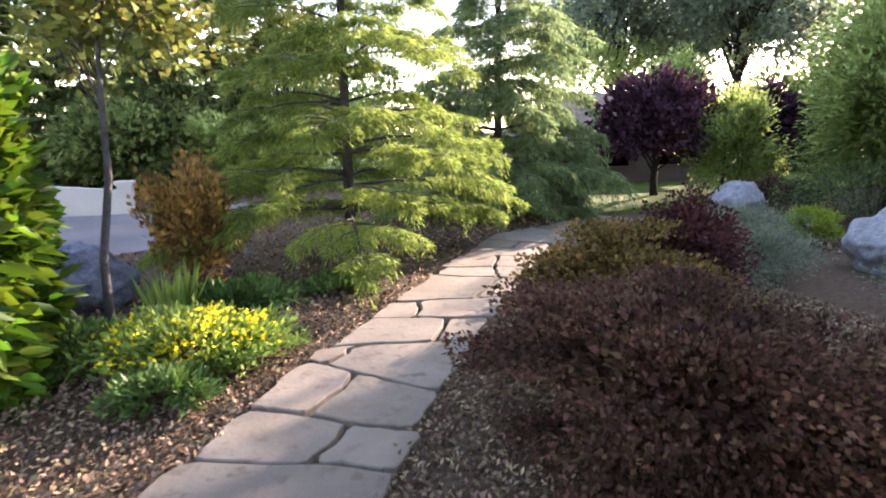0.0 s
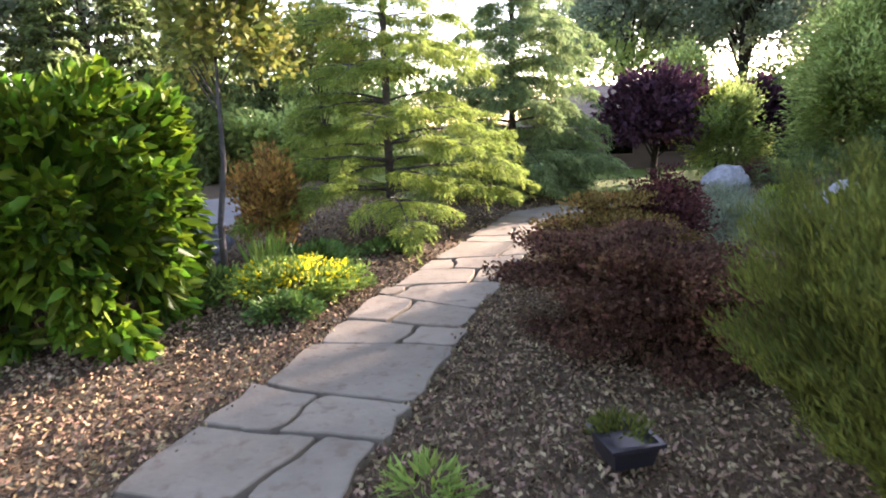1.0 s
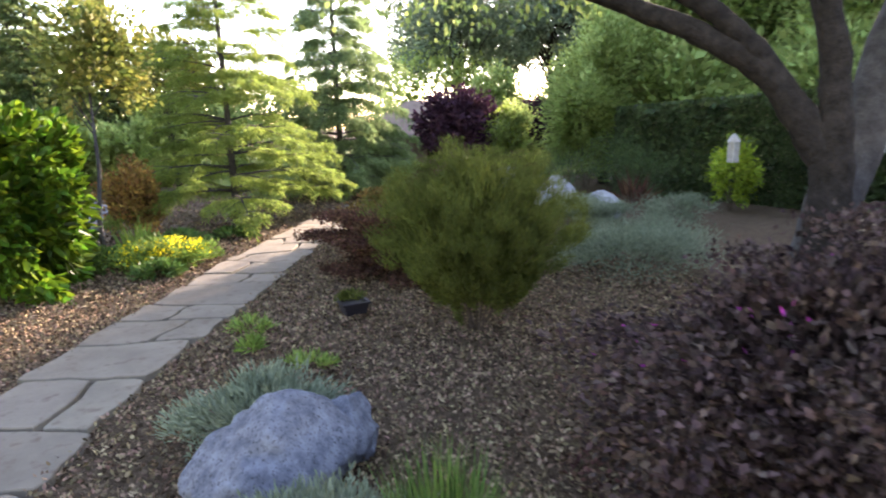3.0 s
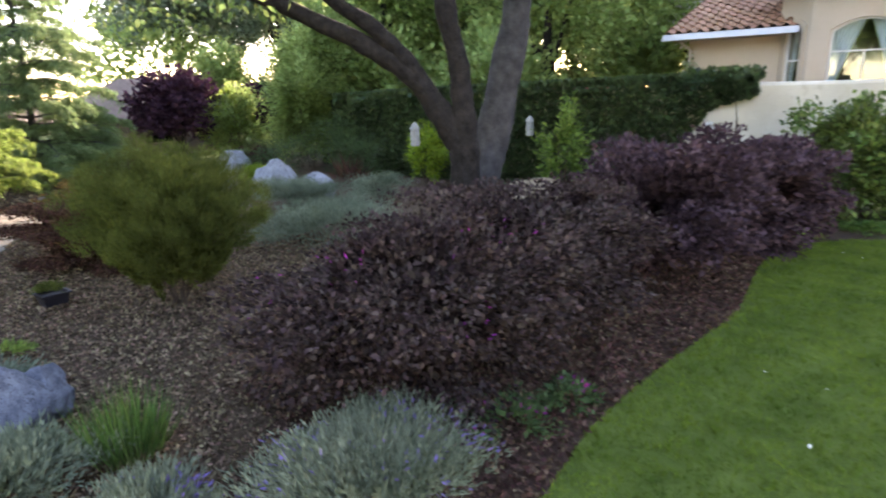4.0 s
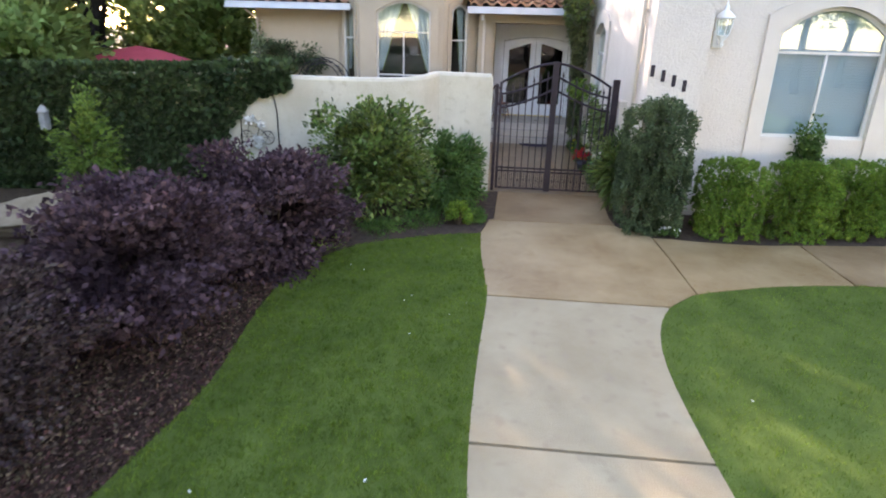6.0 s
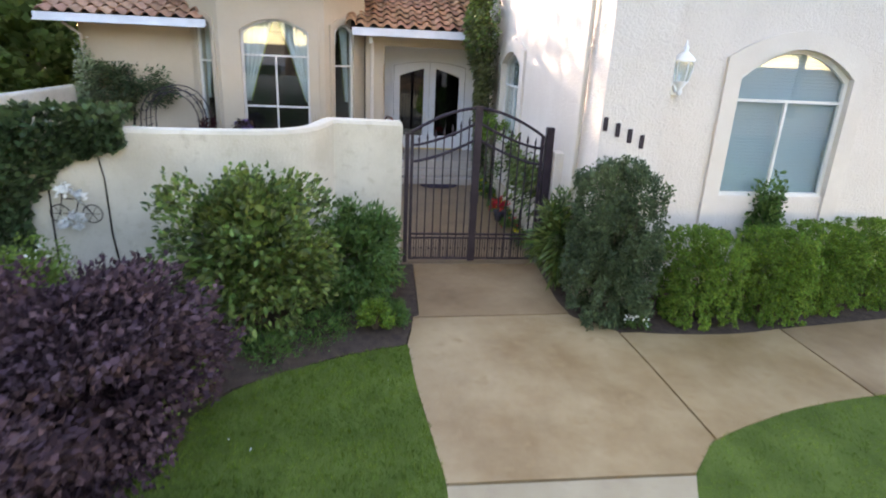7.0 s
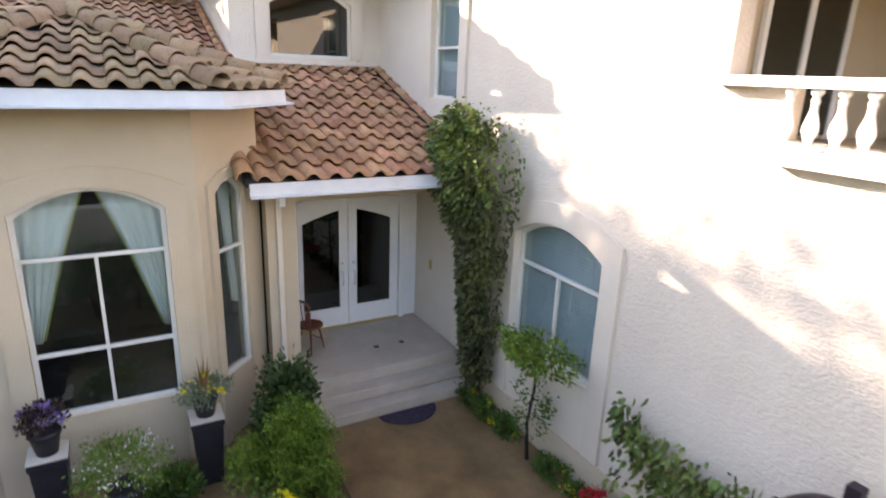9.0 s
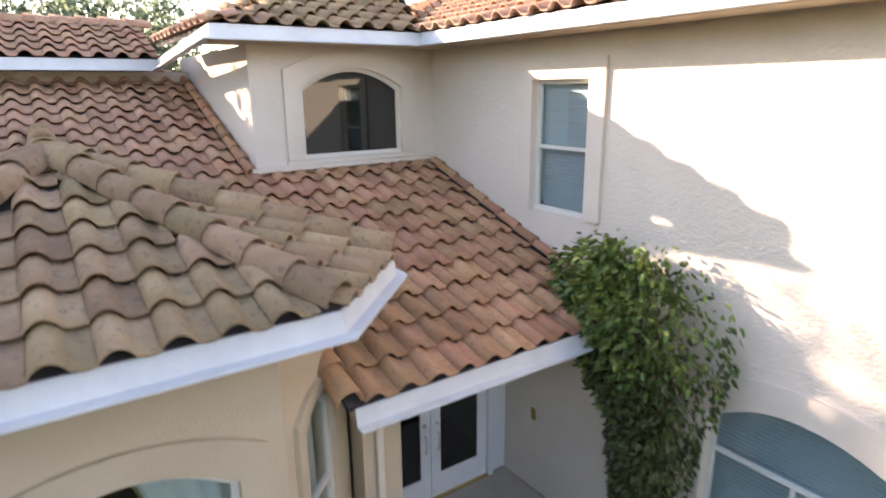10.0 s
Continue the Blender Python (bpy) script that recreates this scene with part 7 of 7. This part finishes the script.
# ---- courtyard planters ----
def tall_planter(x, y, plant_label, seed):
    ob = thing("tall_planter", x, y, 0.014, "tall tapered black glazed planter column", "planter", "black planter columns")
    bm = bmesh.new()
    rows = []
    for hw, zz in ((0.125, 0.0), (0.13, 0.03), (0.165, 0.78), (0.18, 0.80), (0.18, 0.86), (0.165, 0.87)):
        rows.append([bm.verts.new((sx * hw, sy * hw, zz)) for sx, sy in ((-1, -1), (1, -1), (1, 1), (-1, 1))])
    for a, b in zip(rows, rows[1:]):
        for k in range(4):
            bm.faces.new((a[k], a[(k + 1) % 4], b[(k + 1) % 4], b[k]))
    bm.faces.new(rows[-1])
    bm.faces.new(rows[0][::-1])
    part("column", bm, BLACK, ob)
    part("rim", boxed(-0.185, 0.185, -0.185, 0.185, 0.87, 0.885, 0.004), STONE_URN, ob)
    pot = thing("flower_pot", x, y, 0.90, "black flower pot with %s" % plant_label, "pot")
    part("pot", lathe(bmesh.new(), [(0.10, 0.0), (0.14, 0.2), (0.155, 0.22), (0.155, 0.26), (0.13, 0.26)], 18), BLACK, pot, smooth=True)
    return pot


p1 = tall_planter(4.9, 5.55, "purple foliage", 1)
p_, o_ = clumped(700, 20, (0.2, 0.2, 0.16), 0.2, 301, -0.3)
leaf_mesh("foliage", p_ + np.array((0, 0, 0.36)), o_, 0.05, 0.035, LF_PURPGREEN, p1, "", 301)
p_, o_ = clumped(160, 10, (0.17, 0.17, 0.15), 0.15, 302, 0.0)
leaf_mesh("blossom", p_ + np.array((0, 0, 0.38)), o_, 0.05, 0.045, FL_VIOLET, p1, "violet blossoms", 302)
p2_ = tall_planter(4.95, 4.0, "trailing white and yellow flowers", 2)
p_, o_ = clumped(900, 22, (0.26, 0.26, 0.14), 0.2, 303, -0.3)
leaf_mesh("foliage", p_ + np.array((0, 0, 0.3)), o_, 0.05, 0.025, LF_SILVER, p2_, "", 303)
p_, o_ = clumped(90, 8, (0.2, 0.2, 0.16), 0.15, 304, 0.0)
leaf_mesh("blossom", p_ + np.array((0, 0, 0.32)), o_, 0.045, 0.04, FL_YELLOW, p2_, "yellow blossoms", 304)
leaf_mesh("spike", np.array([(0.03 * math.cos(i), 0.03 * math.sin(i), 0.25) for i in range(14)]), np.array([(0.15 * math.cos(i), 0.15 * math.sin(i), 1.0) for i in range(14)]), 0.42, 0.03, LF_BROWN, p2_, "", 305, 0.1)

urn = thing("black_urn", 4.6, 4.88, 0.014, "black footed urn with white flowers", "urn")
part("bowl", lathe(bmesh.new(), [(0.13, 0.0), (0.13, 0.05), (0.07, 0.1), (0.06, 0.16), (0.14, 0.24), (0.19, 0.38), (0.21, 0.46), (0.18, 0.46)], 20), BLACK, urn, smooth=True)
p_, o_ = clumped(2200, 34, (0.42, 0.42, 0.28), 0.18, 306, -0.3)
leaf_mesh("foliage", p_ + np.array((0, 0, 0.68)), o_, 0.05, 0.022, LF_GRASSY, urn, "", 306)
p_, o_ = clumped(170, 20, (0.44, 0.44, 0.3), 0.14, 307, -0.1)
leaf_mesh("blossom", p_ + np.array((0, 0, 0.70)), o_, 0.03, 0.03, FL_WHITE, urn, "white blossoms", 307)

gp = thing("green_pot", 4.5, 5.22, 0.014, "small pale green pot with bronze grass", "pot")
part("pot", lathe(bmesh.new(), [(0.08, 0.0), (0.13, 0.22), (0.14, 0.24), (0.14, 0.27), (0.12, 0.27)], 18), GREEN_GLAZE, gp, smooth=True)
rgx = np.random.default_rng(308)
aa = rgx.uniform(0, 6.28, 70)
leaf_mesh("blade_tuft", np.stack([0.03 * np.cos(aa), 0.03 * np.sin(aa), np.full(70, 0.26)], 1), np.stack([0.7 * np.cos(aa), 0.7 * np.sin(aa), np.ones(70)], 1), 0.35, 0.012, LF_BROWN, gp, "", 308, 0.3)
shrub("fern_plant", 4.65, 4.42, (0.28, 0.28, 0.48), 1100, (0.09, 0.025), LF_GREEN, "soft green fern in the courtyard", 309, 24, 0.2, 0.45, "plant", up=0.6)
shrub("box_shrub", 4.35, 3.2, (0.75, 0.65, 1.02), 15000, (0.035, 0.022), LF_BOX, "round clipped bright green box shrub by the steps", 310, 60, 0.12, 0.48, low=-0.9)
shrub("dark_shrub", 5.0, 3.05, (0.45, 0.36, 1.3), 2600, (0.08, 0.055), LF_DARK, "dark broad-leaved shrub against the porch", 311, 30, 0.18, 0.5, low=-0.7)
bowl = thing("stone_bowl", 3.5, 3.62, 0.014, "cast-stone bowl planter with yellow and white flowers", "planter")
part("bowl", lathe(bmesh.new(), [(0.15, 0.0), (0.15, 0.06), (0.08, 0.12), (0.08, 0.2), (0.2, 0.27), (0.28, 0.38), (0.29, 0.41), (0.25, 0.41)], 22), STONE_URN, bowl, smooth=True)
for cx, cy, fm, sd in ((0.05, -0.12, FL_YELLOW, 312), (0.0, 0.15, FL_WHITE, 313)):
    p_, o_ = clumped(260, 12, (0.15, 0.15, 0.11), 0.2, sd, -0.1)
    leaf_mesh("blossom", p_ + np.array((cx, cy, 0.46)), o_, 0.035, 0.035, fm, bowl, "flower cluster", sd)
p_, o_ = clumped(500, 16, (0.26, 0.26, 0.14), 0.2, 314, -0.2)
leaf_mesh("foliage", p_ + np.array((0, 0, 0.43)), o_, 0.06, 0.025, LF_GREEN, bowl, "", 314)


def cycad(x, y, z, seed):
    ob = thing("sago_palm", x, y, z, "sago palm with stiff arching fronds", "palm")
    part("stem", rod(bmesh.new(), (0, 0, 0), (0, 0, 0.3), 0.11, 0.09), BARK, ob)
    rg2 = random.Random(seed)
    pos, out = [], []
    bmr = bmesh.new()
    for i in range(24):
        a = i * 2.399
        el = rg2.uniform(0.5, 1.25)
        pts_ = [Vector((0.80 * q * math.cos(a) * math.cos(el * 0.8), 0.80 * q * math.sin(a) * math.cos(el * 0.8), 0.28 + 1.15 * q * math.sin(el) - 0.38 * q * q)) for q in (0, 0.25, 0.5, 0.75, 1.0)]
        tube(bmr, pts_, 0.006, 4)
        for k in range(64):
            q = 0.15 + 0.85 * k / 64
            j = min(int(q * 4), 3)
            p = pts_[j].lerp(pts_[j + 1], q * 4 - j)
            d = (pts_[j + 1] - pts_[j]).normalized()
            sd = d.cross(Vector((0, 0, 1))).normalized() * (1 if k % 2 else -1)
            pos.append(p)
            out.append(sd + d * 0.6)
    part("rib", bmr, LF_GREEN, ob)
    leaf_mesh("frond", np.array(pos), np.array(out), 0.15, 0.018, LF_GREEN, ob, "", seed, 0.08)
    return ob


cycad(1.45, 3.72, 0.014, 315)
shrub("silver_flower_plant", 2.1, 5.5, (0.38, 0.36, 0.5), 1600, (0.06, 0.03), LF_SILVER, "mound of silvery leaves with white flowers", 318, 24, 0.18, 0.45, "plant", z=0.014, flowers=[(FL_WHITE, 90, 0.035, 0.035, "white flowers")])
bm = bmesh.new()
tube(bm, smooth_line([(0, 0, 0), (0.02, 0, 0.3), (-0.05, 0.03, 0.6), (-0.16, 0.08, 0.72), (-0.30, 0.14, 0.66)], 5), [0.03] * 8 + [0.035] * 4 + [0.045] * 4 + [0.05, 0.045, 0.03, 0.018, 0.01], 8)
orn = part("garden_ornament", bm, SANDSTONE, None, smooth=True)
orn.location = (2.25, 4.05, 0.01)
tagged(orn, "tan curved metal garden ornament by the palm", "ornament")
for i, (x, y) in enumerate(((0.35, 5.2), (0.1, 4.5), (0.7, 6.1))):
    shrub("white_flower_plant", x, y, (0.42, 0.42, 1.55 if i < 2 else 1.5), 900, (0.12, 0.06), LF_PALE, "variegated leafy plant behind the courtyard wall", 320 + i, 20, 0.16, 0.55, "plant", broad=True, flowers=[(FL_WHITE, 26, 0.05, 0.045, "white blooms")])

blue = thing("blue_pot", 5.45, 6.45, 0.014, "cobalt-blue glazed pot with a red-leaved plant", "pot")
part("pot", lathe(bmesh.new(), [(0.14, 0.35), (0.24, 0.45), (0.28, 0.62), (0.25, 0.72), (0.22, 0.72)], 20), BLUE, blue, smooth=True)
part("stand", lathe(bmesh.new(), [(0.2, 0.0), (0.17, 0.2), (0.15, 0.36)], 16), WOOD_RED, blue, smooth=True)
p_, o_ = clumped(420, 12, (0.13, 0.13, 0.36), 0.2, 325, -0.6)
leaf_mesh("foliage", p_ + np.array((0, 0, 1.12)), o_, 0.09, 0.05, LF_RED, blue, "", 325)


def arbor():
    ob = thing("garden_arbor", 5.45, 7.1, 0.014, "black iron garden arbor with an arched top", "arbor")
    for x in (-0.3, 0.3):
        for w in (0.55, 0.66):
            bm = bmesh.new()
            pts_ = [(x, -w, 0.0), (x, -w, 1.35)] + [(x, -w * math.cos(math.pi * i / 10), 1.35 + (w + 0.05) * math.sin(math.pi * i / 10)) for i in range(1, 10)] + [(x, w, 1.35), (x, w, 0.0)]
            tube(bm, pts_, 0.013, 6)
            part("hoop", bm, IRON, ob)
    for i in range(11):
        t = math.pi * i / 10
        bm = bmesh.new()
        rod(bm, (-0.3, -0.6 * math.cos(t), 1.35 + 0.65 * math.sin(t)), (0.3, -0.6 * math.cos(t), 1.35 + 0.65 * math.sin(t)), 0.009)
        part("rung", bm, IRON, ob)
    for y in (-0.6, 0.6):
        for zz in (0.3, 0.6, 0.9, 1.2):
            part("rung", rod(bmesh.new(), (-0.3, y, zz), (0.3, y, zz), 0.009), IRON, ob)
    return ob


arbor()


def bench():
    ob = thing("garden_bench", 5.5, 7.1, 0.014, "small black iron bench with white cushions", "bench")
    part("seat", boxed(-0.22, 0.22, -0.5, 0.5, 0.40, 0.43, 0.008), IRON, ob)
    for x in (-0.2, 0.2):
        for y in (-0.46, 0.46):
            part("leg", rod(bmesh.new(), (x, y, 0), (x, y, 0.41), 0.015), IRON, ob)
    bm = bmesh.new()
    tube(bm, [(0.22, -0.48, 0.42), (0.27, -0.48, 0.8), (0.28, -0.3, 0.92), (0.28, 0, 0.97), (0.28, 0.3, 0.92), (0.27, 0.48, 0.8), (0.22, 0.48, 0.42)], 0.014, 6)
    part("back_rail", bm, IRON, ob)
    for i in range(7):
        y = -0.36 + i * 0.12
        part("back_bar", rod(bmesh.new(), (0.23, y, 0.43), (0.27, y, 0.92), 0.007), IRON, ob)
    return ob


bench()
cs = part("seat_cushion", boxed(5.28, 5.72, 6.62, 7.58, 0.45, 0.53, 0.03), FABRIC)
tagged(cs, "black and white striped bench cushion", "cushion")
for i in range(8):
    part("stripe", boxed(5.27, 5.70, 6.66 + i * 0.12, 6.71 + i * 0.12, 0.452, 0.534, 0.004), STRIPE, cs)
for i, y in enumerate((6.88, 7.3)):
    bm = boxed(-0.06, 0.06, -0.19, 0.19, -0.17, 0.17, 0.05)
    cu = part("pillow", bm, FABRIC, None, smooth=True)
    cu.matrix_basis = pose(5.62, y, 0.71, 0, -12, 4 - 8 * i)
    tagged(cu, "plump white pillow on the bench", "pillow", "bench pillows")

esp = thing("espalier_tree", 6.1, 8.25, 0.0, "small espaliered tree trained against the wall", "tree")
bm = bmesh.new()
tube(bm, [(0, 0, 0), (0.02, 0.05, 0.8), (0, -0.05, 1.6), (0, 0, 2.3)], [0.035, 0.03, 0.025, 0.012], 7)
for y in (-0.7, 0.7, -0.4, 0.5):
    tube(bm, [(0, 0, 1.5 + 0.3 * abs(y)), (0, y * 0.6, 1.9), (0, y, 2.2)], [0.016, 0.012, 0.006], 5)
part("trunk", bm, BARK, esp)
p_, o_ = clumped(900, 16, (0.16, 0.55, 0.6), 0.2, 338, -0.8)
leaf_mesh("lower_growth", p_ + np.array((-0.1, 0.42, 1.75)), o_, 0.08, 0.048, LF_VINE, esp, "", 338, broad=True)
p_, o_ = clumped(2300, 24, (0.22, 0.95, 0.55), 0.15, 330, -0.8)
leaf_mesh("crown", p_ + np.array((-0.12, 0, 2.0)), o_, 0.085, 0.05, LF_COLUMN, esp, "", 330, broad=True)
shrub("climbing_rose", 5.98, 9.12, (0.22, 0.2, 2.7), 1500, (0.075, 0.05), LF_PALE, "tall pale yellow-green climber on the wing corner", 339, 26, 0.16, 0.55, low=-0.9, broad=True, flowers=[(FL_WHITE, 40, 0.045, 0.04, "white blooms")])

# ---- climbers on the courtyard wall ----
vine = thing("climbing_vine", 5.1, 0.1, 0.0, "dense dark green vine climbing the house wall", "vine")
bm = bmesh.new()
for dx in (-0.08, 0.05, 0.12):
    tube(bm, [(dx, 0.05, 0), (dx - 0.1, 0.08, 1.2), (dx + 0.1, 0.08, 2.4), (dx, 0.1, 3.6)], [0.03, 0.025, 0.02, 0.01], 6)
part("stem", bm, BARK, vine)
rgx = np.random.default_rng(331)
n_ = 9000
zz_ = rgx.random(n_) ** 0.75 * 3.85 + 0.45
wd_ = np.interp(zz_, (0.4, 1.2, 2.6, 3.2, 3.9, 4.4), (0.20, 0.36, 0.50, 0.86, 1.02, 0.35))
cx_ = np.interp(zz_, (0.4, 2.6, 3.4, 4.4), (-0.15, -0.1, 0.1, 0.35))
dp_ = np.interp(zz_, (0.4, 2.6, 3.6, 4.4), (0.28, 0.34, 0.62, 0.3))
uu_ = rgx.normal(0, 0.5, n_) + 0.16 * np.sin(zz_ * 7.0) * rgx.random(n_)
pos_ = np.stack([cx_ + wd_ * np.clip(uu_, -1.0, 0.92), 0.04 + dp_ * np.sqrt(rgx.random(n_)) * np.sqrt(np.clip(1.25 - np.clip(uu_, -1.1, 1.1) ** 2, 0.05, 1)), zz_ + 0.12 * np.sin(uu_ * 9)], 1)
out_ = np.stack([uu_, np.ones(n_), np.full(n_, -0.1)], 1)
young_ = (zz_ + rgx.normal(0, 0.35, n_)) > 3.25
leaf_mesh("foliage", pos_[~young_], out_[~young_], 0.085, 0.048, LF_VINE, vine, "", 331, 0.9, 0.25, broad=True)
leaf_mesh("new_growth", pos_[young_] + rgx.normal(0, 0.05, (young_.sum(), 3)) * np.array((1, 0.4, 1)), out_[young_], 0.10, 0.052, LF_VIBURNUM, vine, "fresh green leaves at the top", 337, 0.9, 0.1, broad=True)

top_ = thing("trained_shrub", 3.55, 0.3, 0.0, "small bright green shrub trained on a bare stem", "shrub")
bm = bmesh.new()
tube(bm, [(0, 0, 0), (0.06, 0, 0.5), (-0.03, 0, 1.1), (0, 0, 1.5)], [0.03, 0.022, 0.018, 0.01], 6)
part("stem", bm, BARK, top_)
p_, o_ = clumped(1300, 30, (0.52, 0.26, 0.22), 0.2, 333, -0.7)
leaf_mesh("foliage", p_ + np.array((-0.1, 0.05, 1.62)), o_, 0.075, 0.04, LF_BOX, top_, "", 333)
p_, o_ = clumped(300, 14, (0.28, 0.2, 0.4), 0.25, 334, -0.8)
leaf_mesh("foliage", p_ + np.array((0, 0.02, 0.75)), o_, 0.06, 0.035, LF_GREEN, top_, "", 334)

vine2 = thing("trellis_vine", 1.4, 0.08, 0.0, "grey-green climber spread along the wall", "vine")
bm = bmesh.new()
tube(bm, [(0.2, 0.05, 0), (0.1, 0.06, 0.8), (0.7, 0.07, 1.45)], [0.02, 0.016, 0.008], 5)
tube(bm, [(0.1, 0.06, 0.7), (-0.5, 0.07, 1.2), (-1.0, 0.07, 1.35)], [0.015, 0.012, 0.006], 5)
part("stem", bm, BARK, vine2)
n_ = 1000
uu_ = rgx.uniform(-1.05, 0.85, n_)
mid_ = np.interp(uu_, (-1.05, -0.4, 0.2, 0.85), (1.25, 1.25, 1.2, 1.42))
pos_ = np.stack([uu_, 0.05 + 0.18 * rgx.random(n_), mid_ + rgx.normal(0, 0.13, n_)], 1)
pos_[:, 2] -= np.where(rgx.random(n_) < 0.2, rgx.random(n_) * 0.7, 0)
leaf_mesh("foliage", pos_, np.stack([np.zeros(n_), np.ones(n_), np.full(n_, -0.4)], 1), 0.10, 0.055, LF_VIBURNUM, vine2, "", 335, 0.8, 0.2, broad=True)

for i, x in enumerate((1.0, 1.8, 2.6, 3.1, 4.2, 4.7, 5.1)):
    shrub("border_flower", x, 0.22, (0.32, 0.16, 0.22), 700, (0.05, 0.025), LF_GREEN, "low border plant with yellow flowers along the wall", 340 + i, 14, 0.2, 0.4, "flower", "border flowers", up=0.5, flowers=[(FL_YELLOW if i != 1 else FL_RED, 30, 0.035, 0.035, "small flowers")])
rp = thing("red_flower_pot", 2.3, 0.35, 0.014, "small pot of crimson flowers", "pot")
part("pot", lathe(bmesh.new(), [(0.08, 0.0), (0.12, 0.2), (0.11, 0.2)], 16), BLACK, rp, smooth=True)
p_, o_ = clumped(300, 14, (0.16, 0.16, 0.14), 0.2, 350, -0.3)
leaf_mesh("blossom", p_ + np.array((0, 0, 0.3)), o_, 0.045, 0.04, FL_RED, rp, "", 350)

# small things outside the gate
shrub("white_flower_clump", -2.28, -0.42, (0.16, 0.14, 0.16), 260, (0.04, 0.02), LF_GREEN, "tiny clump of white flowers at the bed edge", 352, 10, 0.2, 0.4, "flower", flowers=[(FL_WHITE, 50, 0.035, 0.035, "white flowers")])


def nursery_pot(x, y):
    ob = thing("nursery_pot", x, y, 0.01, "wide black plastic nursery pot with a seedling", "pot")
    bm = bmesh.new()
    rows = []
    for hw, zz in ((0.095, 0.0), (0.115, 0.10), (0.135, 0.102), (0.135, 0.122), (0.112, 0.122), (0.105, 0.085)):
        rows.append([bm.verts.new((sx * hw, sy * hw, zz)) for sx, sy in ((-1, -1), (1, -1), (1, 1), (-1, 1))])
    for a, b in zip(rows, rows[1:]):
        for k in range(4):
            bm.faces.new((a[k], a[(k + 1) % 4], b[(k + 1) % 4], b[k]))
    bm.faces.new(rows[-1])
    bm.faces.new(rows[0][::-1])
    part("pot", bm, BLACK, ob)
    p, o = clumped(420, 14, (0.12, 0.12, 0.06), 0.25, 353, -0.2)
    o[:, 2] += 1
    leaf_mesh("seedling", p + np.array((0, 0, 0.135)), o, 0.05, 0.012, LF_OLIVE, ob, "", 353)
    return ob


nursery_pot(-10.67, 9.75)
for i, (x, y, r) in enumerate(((-11.61, 9.75, 0.17), (-11.69, 9.18, 0.10), (-11.38, 8.6, 0.16), (-13.2, 13.55, 0.2))):
    shrub("seedling_tuft", x, y, (r, r, 0.12), 260, (0.06, 0.012), LF_GRASSY, "small green tuft in the mulch", 356 + i, 10, 0.2, 0.4, "plant", up=1.0)


def light_shard(x, y, z):
    """A small grey capped box standing in for shards of light by the ivy wall."""
    ob = thing("ivy_light_shard", x, y, z, "small grey capped box standing in for shards of light by the ivy", "lantern")
    part("body", boxed(-0.06, 0.06, -0.06, 0.06, 0, 0.3, 0.01), SHARD_GREY, ob)
    part("cap", lathe(bmesh.new(), [(0.10, 0.3), (0.05, 0.38), (0.01, 0.42)], 10), SHARD_GREY, ob)
    return ob


light_shard(-1.5, 9.93, 1.05)
light_shard(-4.6, 10.4, 1.05)
shrub("white_rose_bush", -1.9, 6.5, (0.45, 0.5, 0.85), 1500, (0.06, 0.035), LF_GRASSY, "light green rose bush against the wall", 361, 24, 0.18, 0.5, low=-0.7, flowers=[(FL_WHITE, 40, 0.05, 0.05, "white roses")])


def bicycle_planter():
    """A flat wire bicycle hung on the wall with a basket of white flowers."""
    ob = thing("bicycle_planter", -0.94, 6.42, 0.86, "black wire bicycle planter with white flowers on the wall", "planter")
    for y in (-0.19, 0.19):
        bm = bmesh.new()
        tube(bm, [(0, y + 0.115 * math.cos(2 * math.pi * k / 16), 0.12 + 0.115 * math.sin(2 * math.pi * k / 16)) for k in range(17)], 0.007, 5)
        w = part("wheel", bm, IRON, ob)
        for k in range(3):
            a = math.pi * k / 3
            part("spoke", rod(bmesh.new(), (0, y - 0.11 * math.cos(a), 0.12 - 0.11 * math.sin(a)), (0, y + 0.11 * math.cos(a), 0.12 + 0.11 * math.sin(a)), 0.003, seg=5), IRON, w)
    bm = bmesh.new()
    tube(bm, [(0, -0.19, 0.12), (0, -0.05, 0.3), (0, 0.14, 0.32), (0, 0.19, 0.12), (0, 0.0, 0.13), (0, -0.05, 0.3)], 0.007, 5)
    tube(bm, [(0, 0.14, 0.32), (0, 0.13, 0.42), (0, 0.2, 0.44)], 0.006, 5)
    part("frame", bm, IRON, ob)
    for z, n, sd in ((0.02, 120, 371), (0.38, 90, 372)):
        p, o = clumped(n, 8, (0.07, 0.12, 0.1), 0.2, sd, -0.5)
        leaf_mesh("blossom", p + np.array((-0.09, 0.0, z)), o, 0.07, 0.06, FL_WHITE, ob, "white flowers", sd)
    return ob


bicycle_planter()
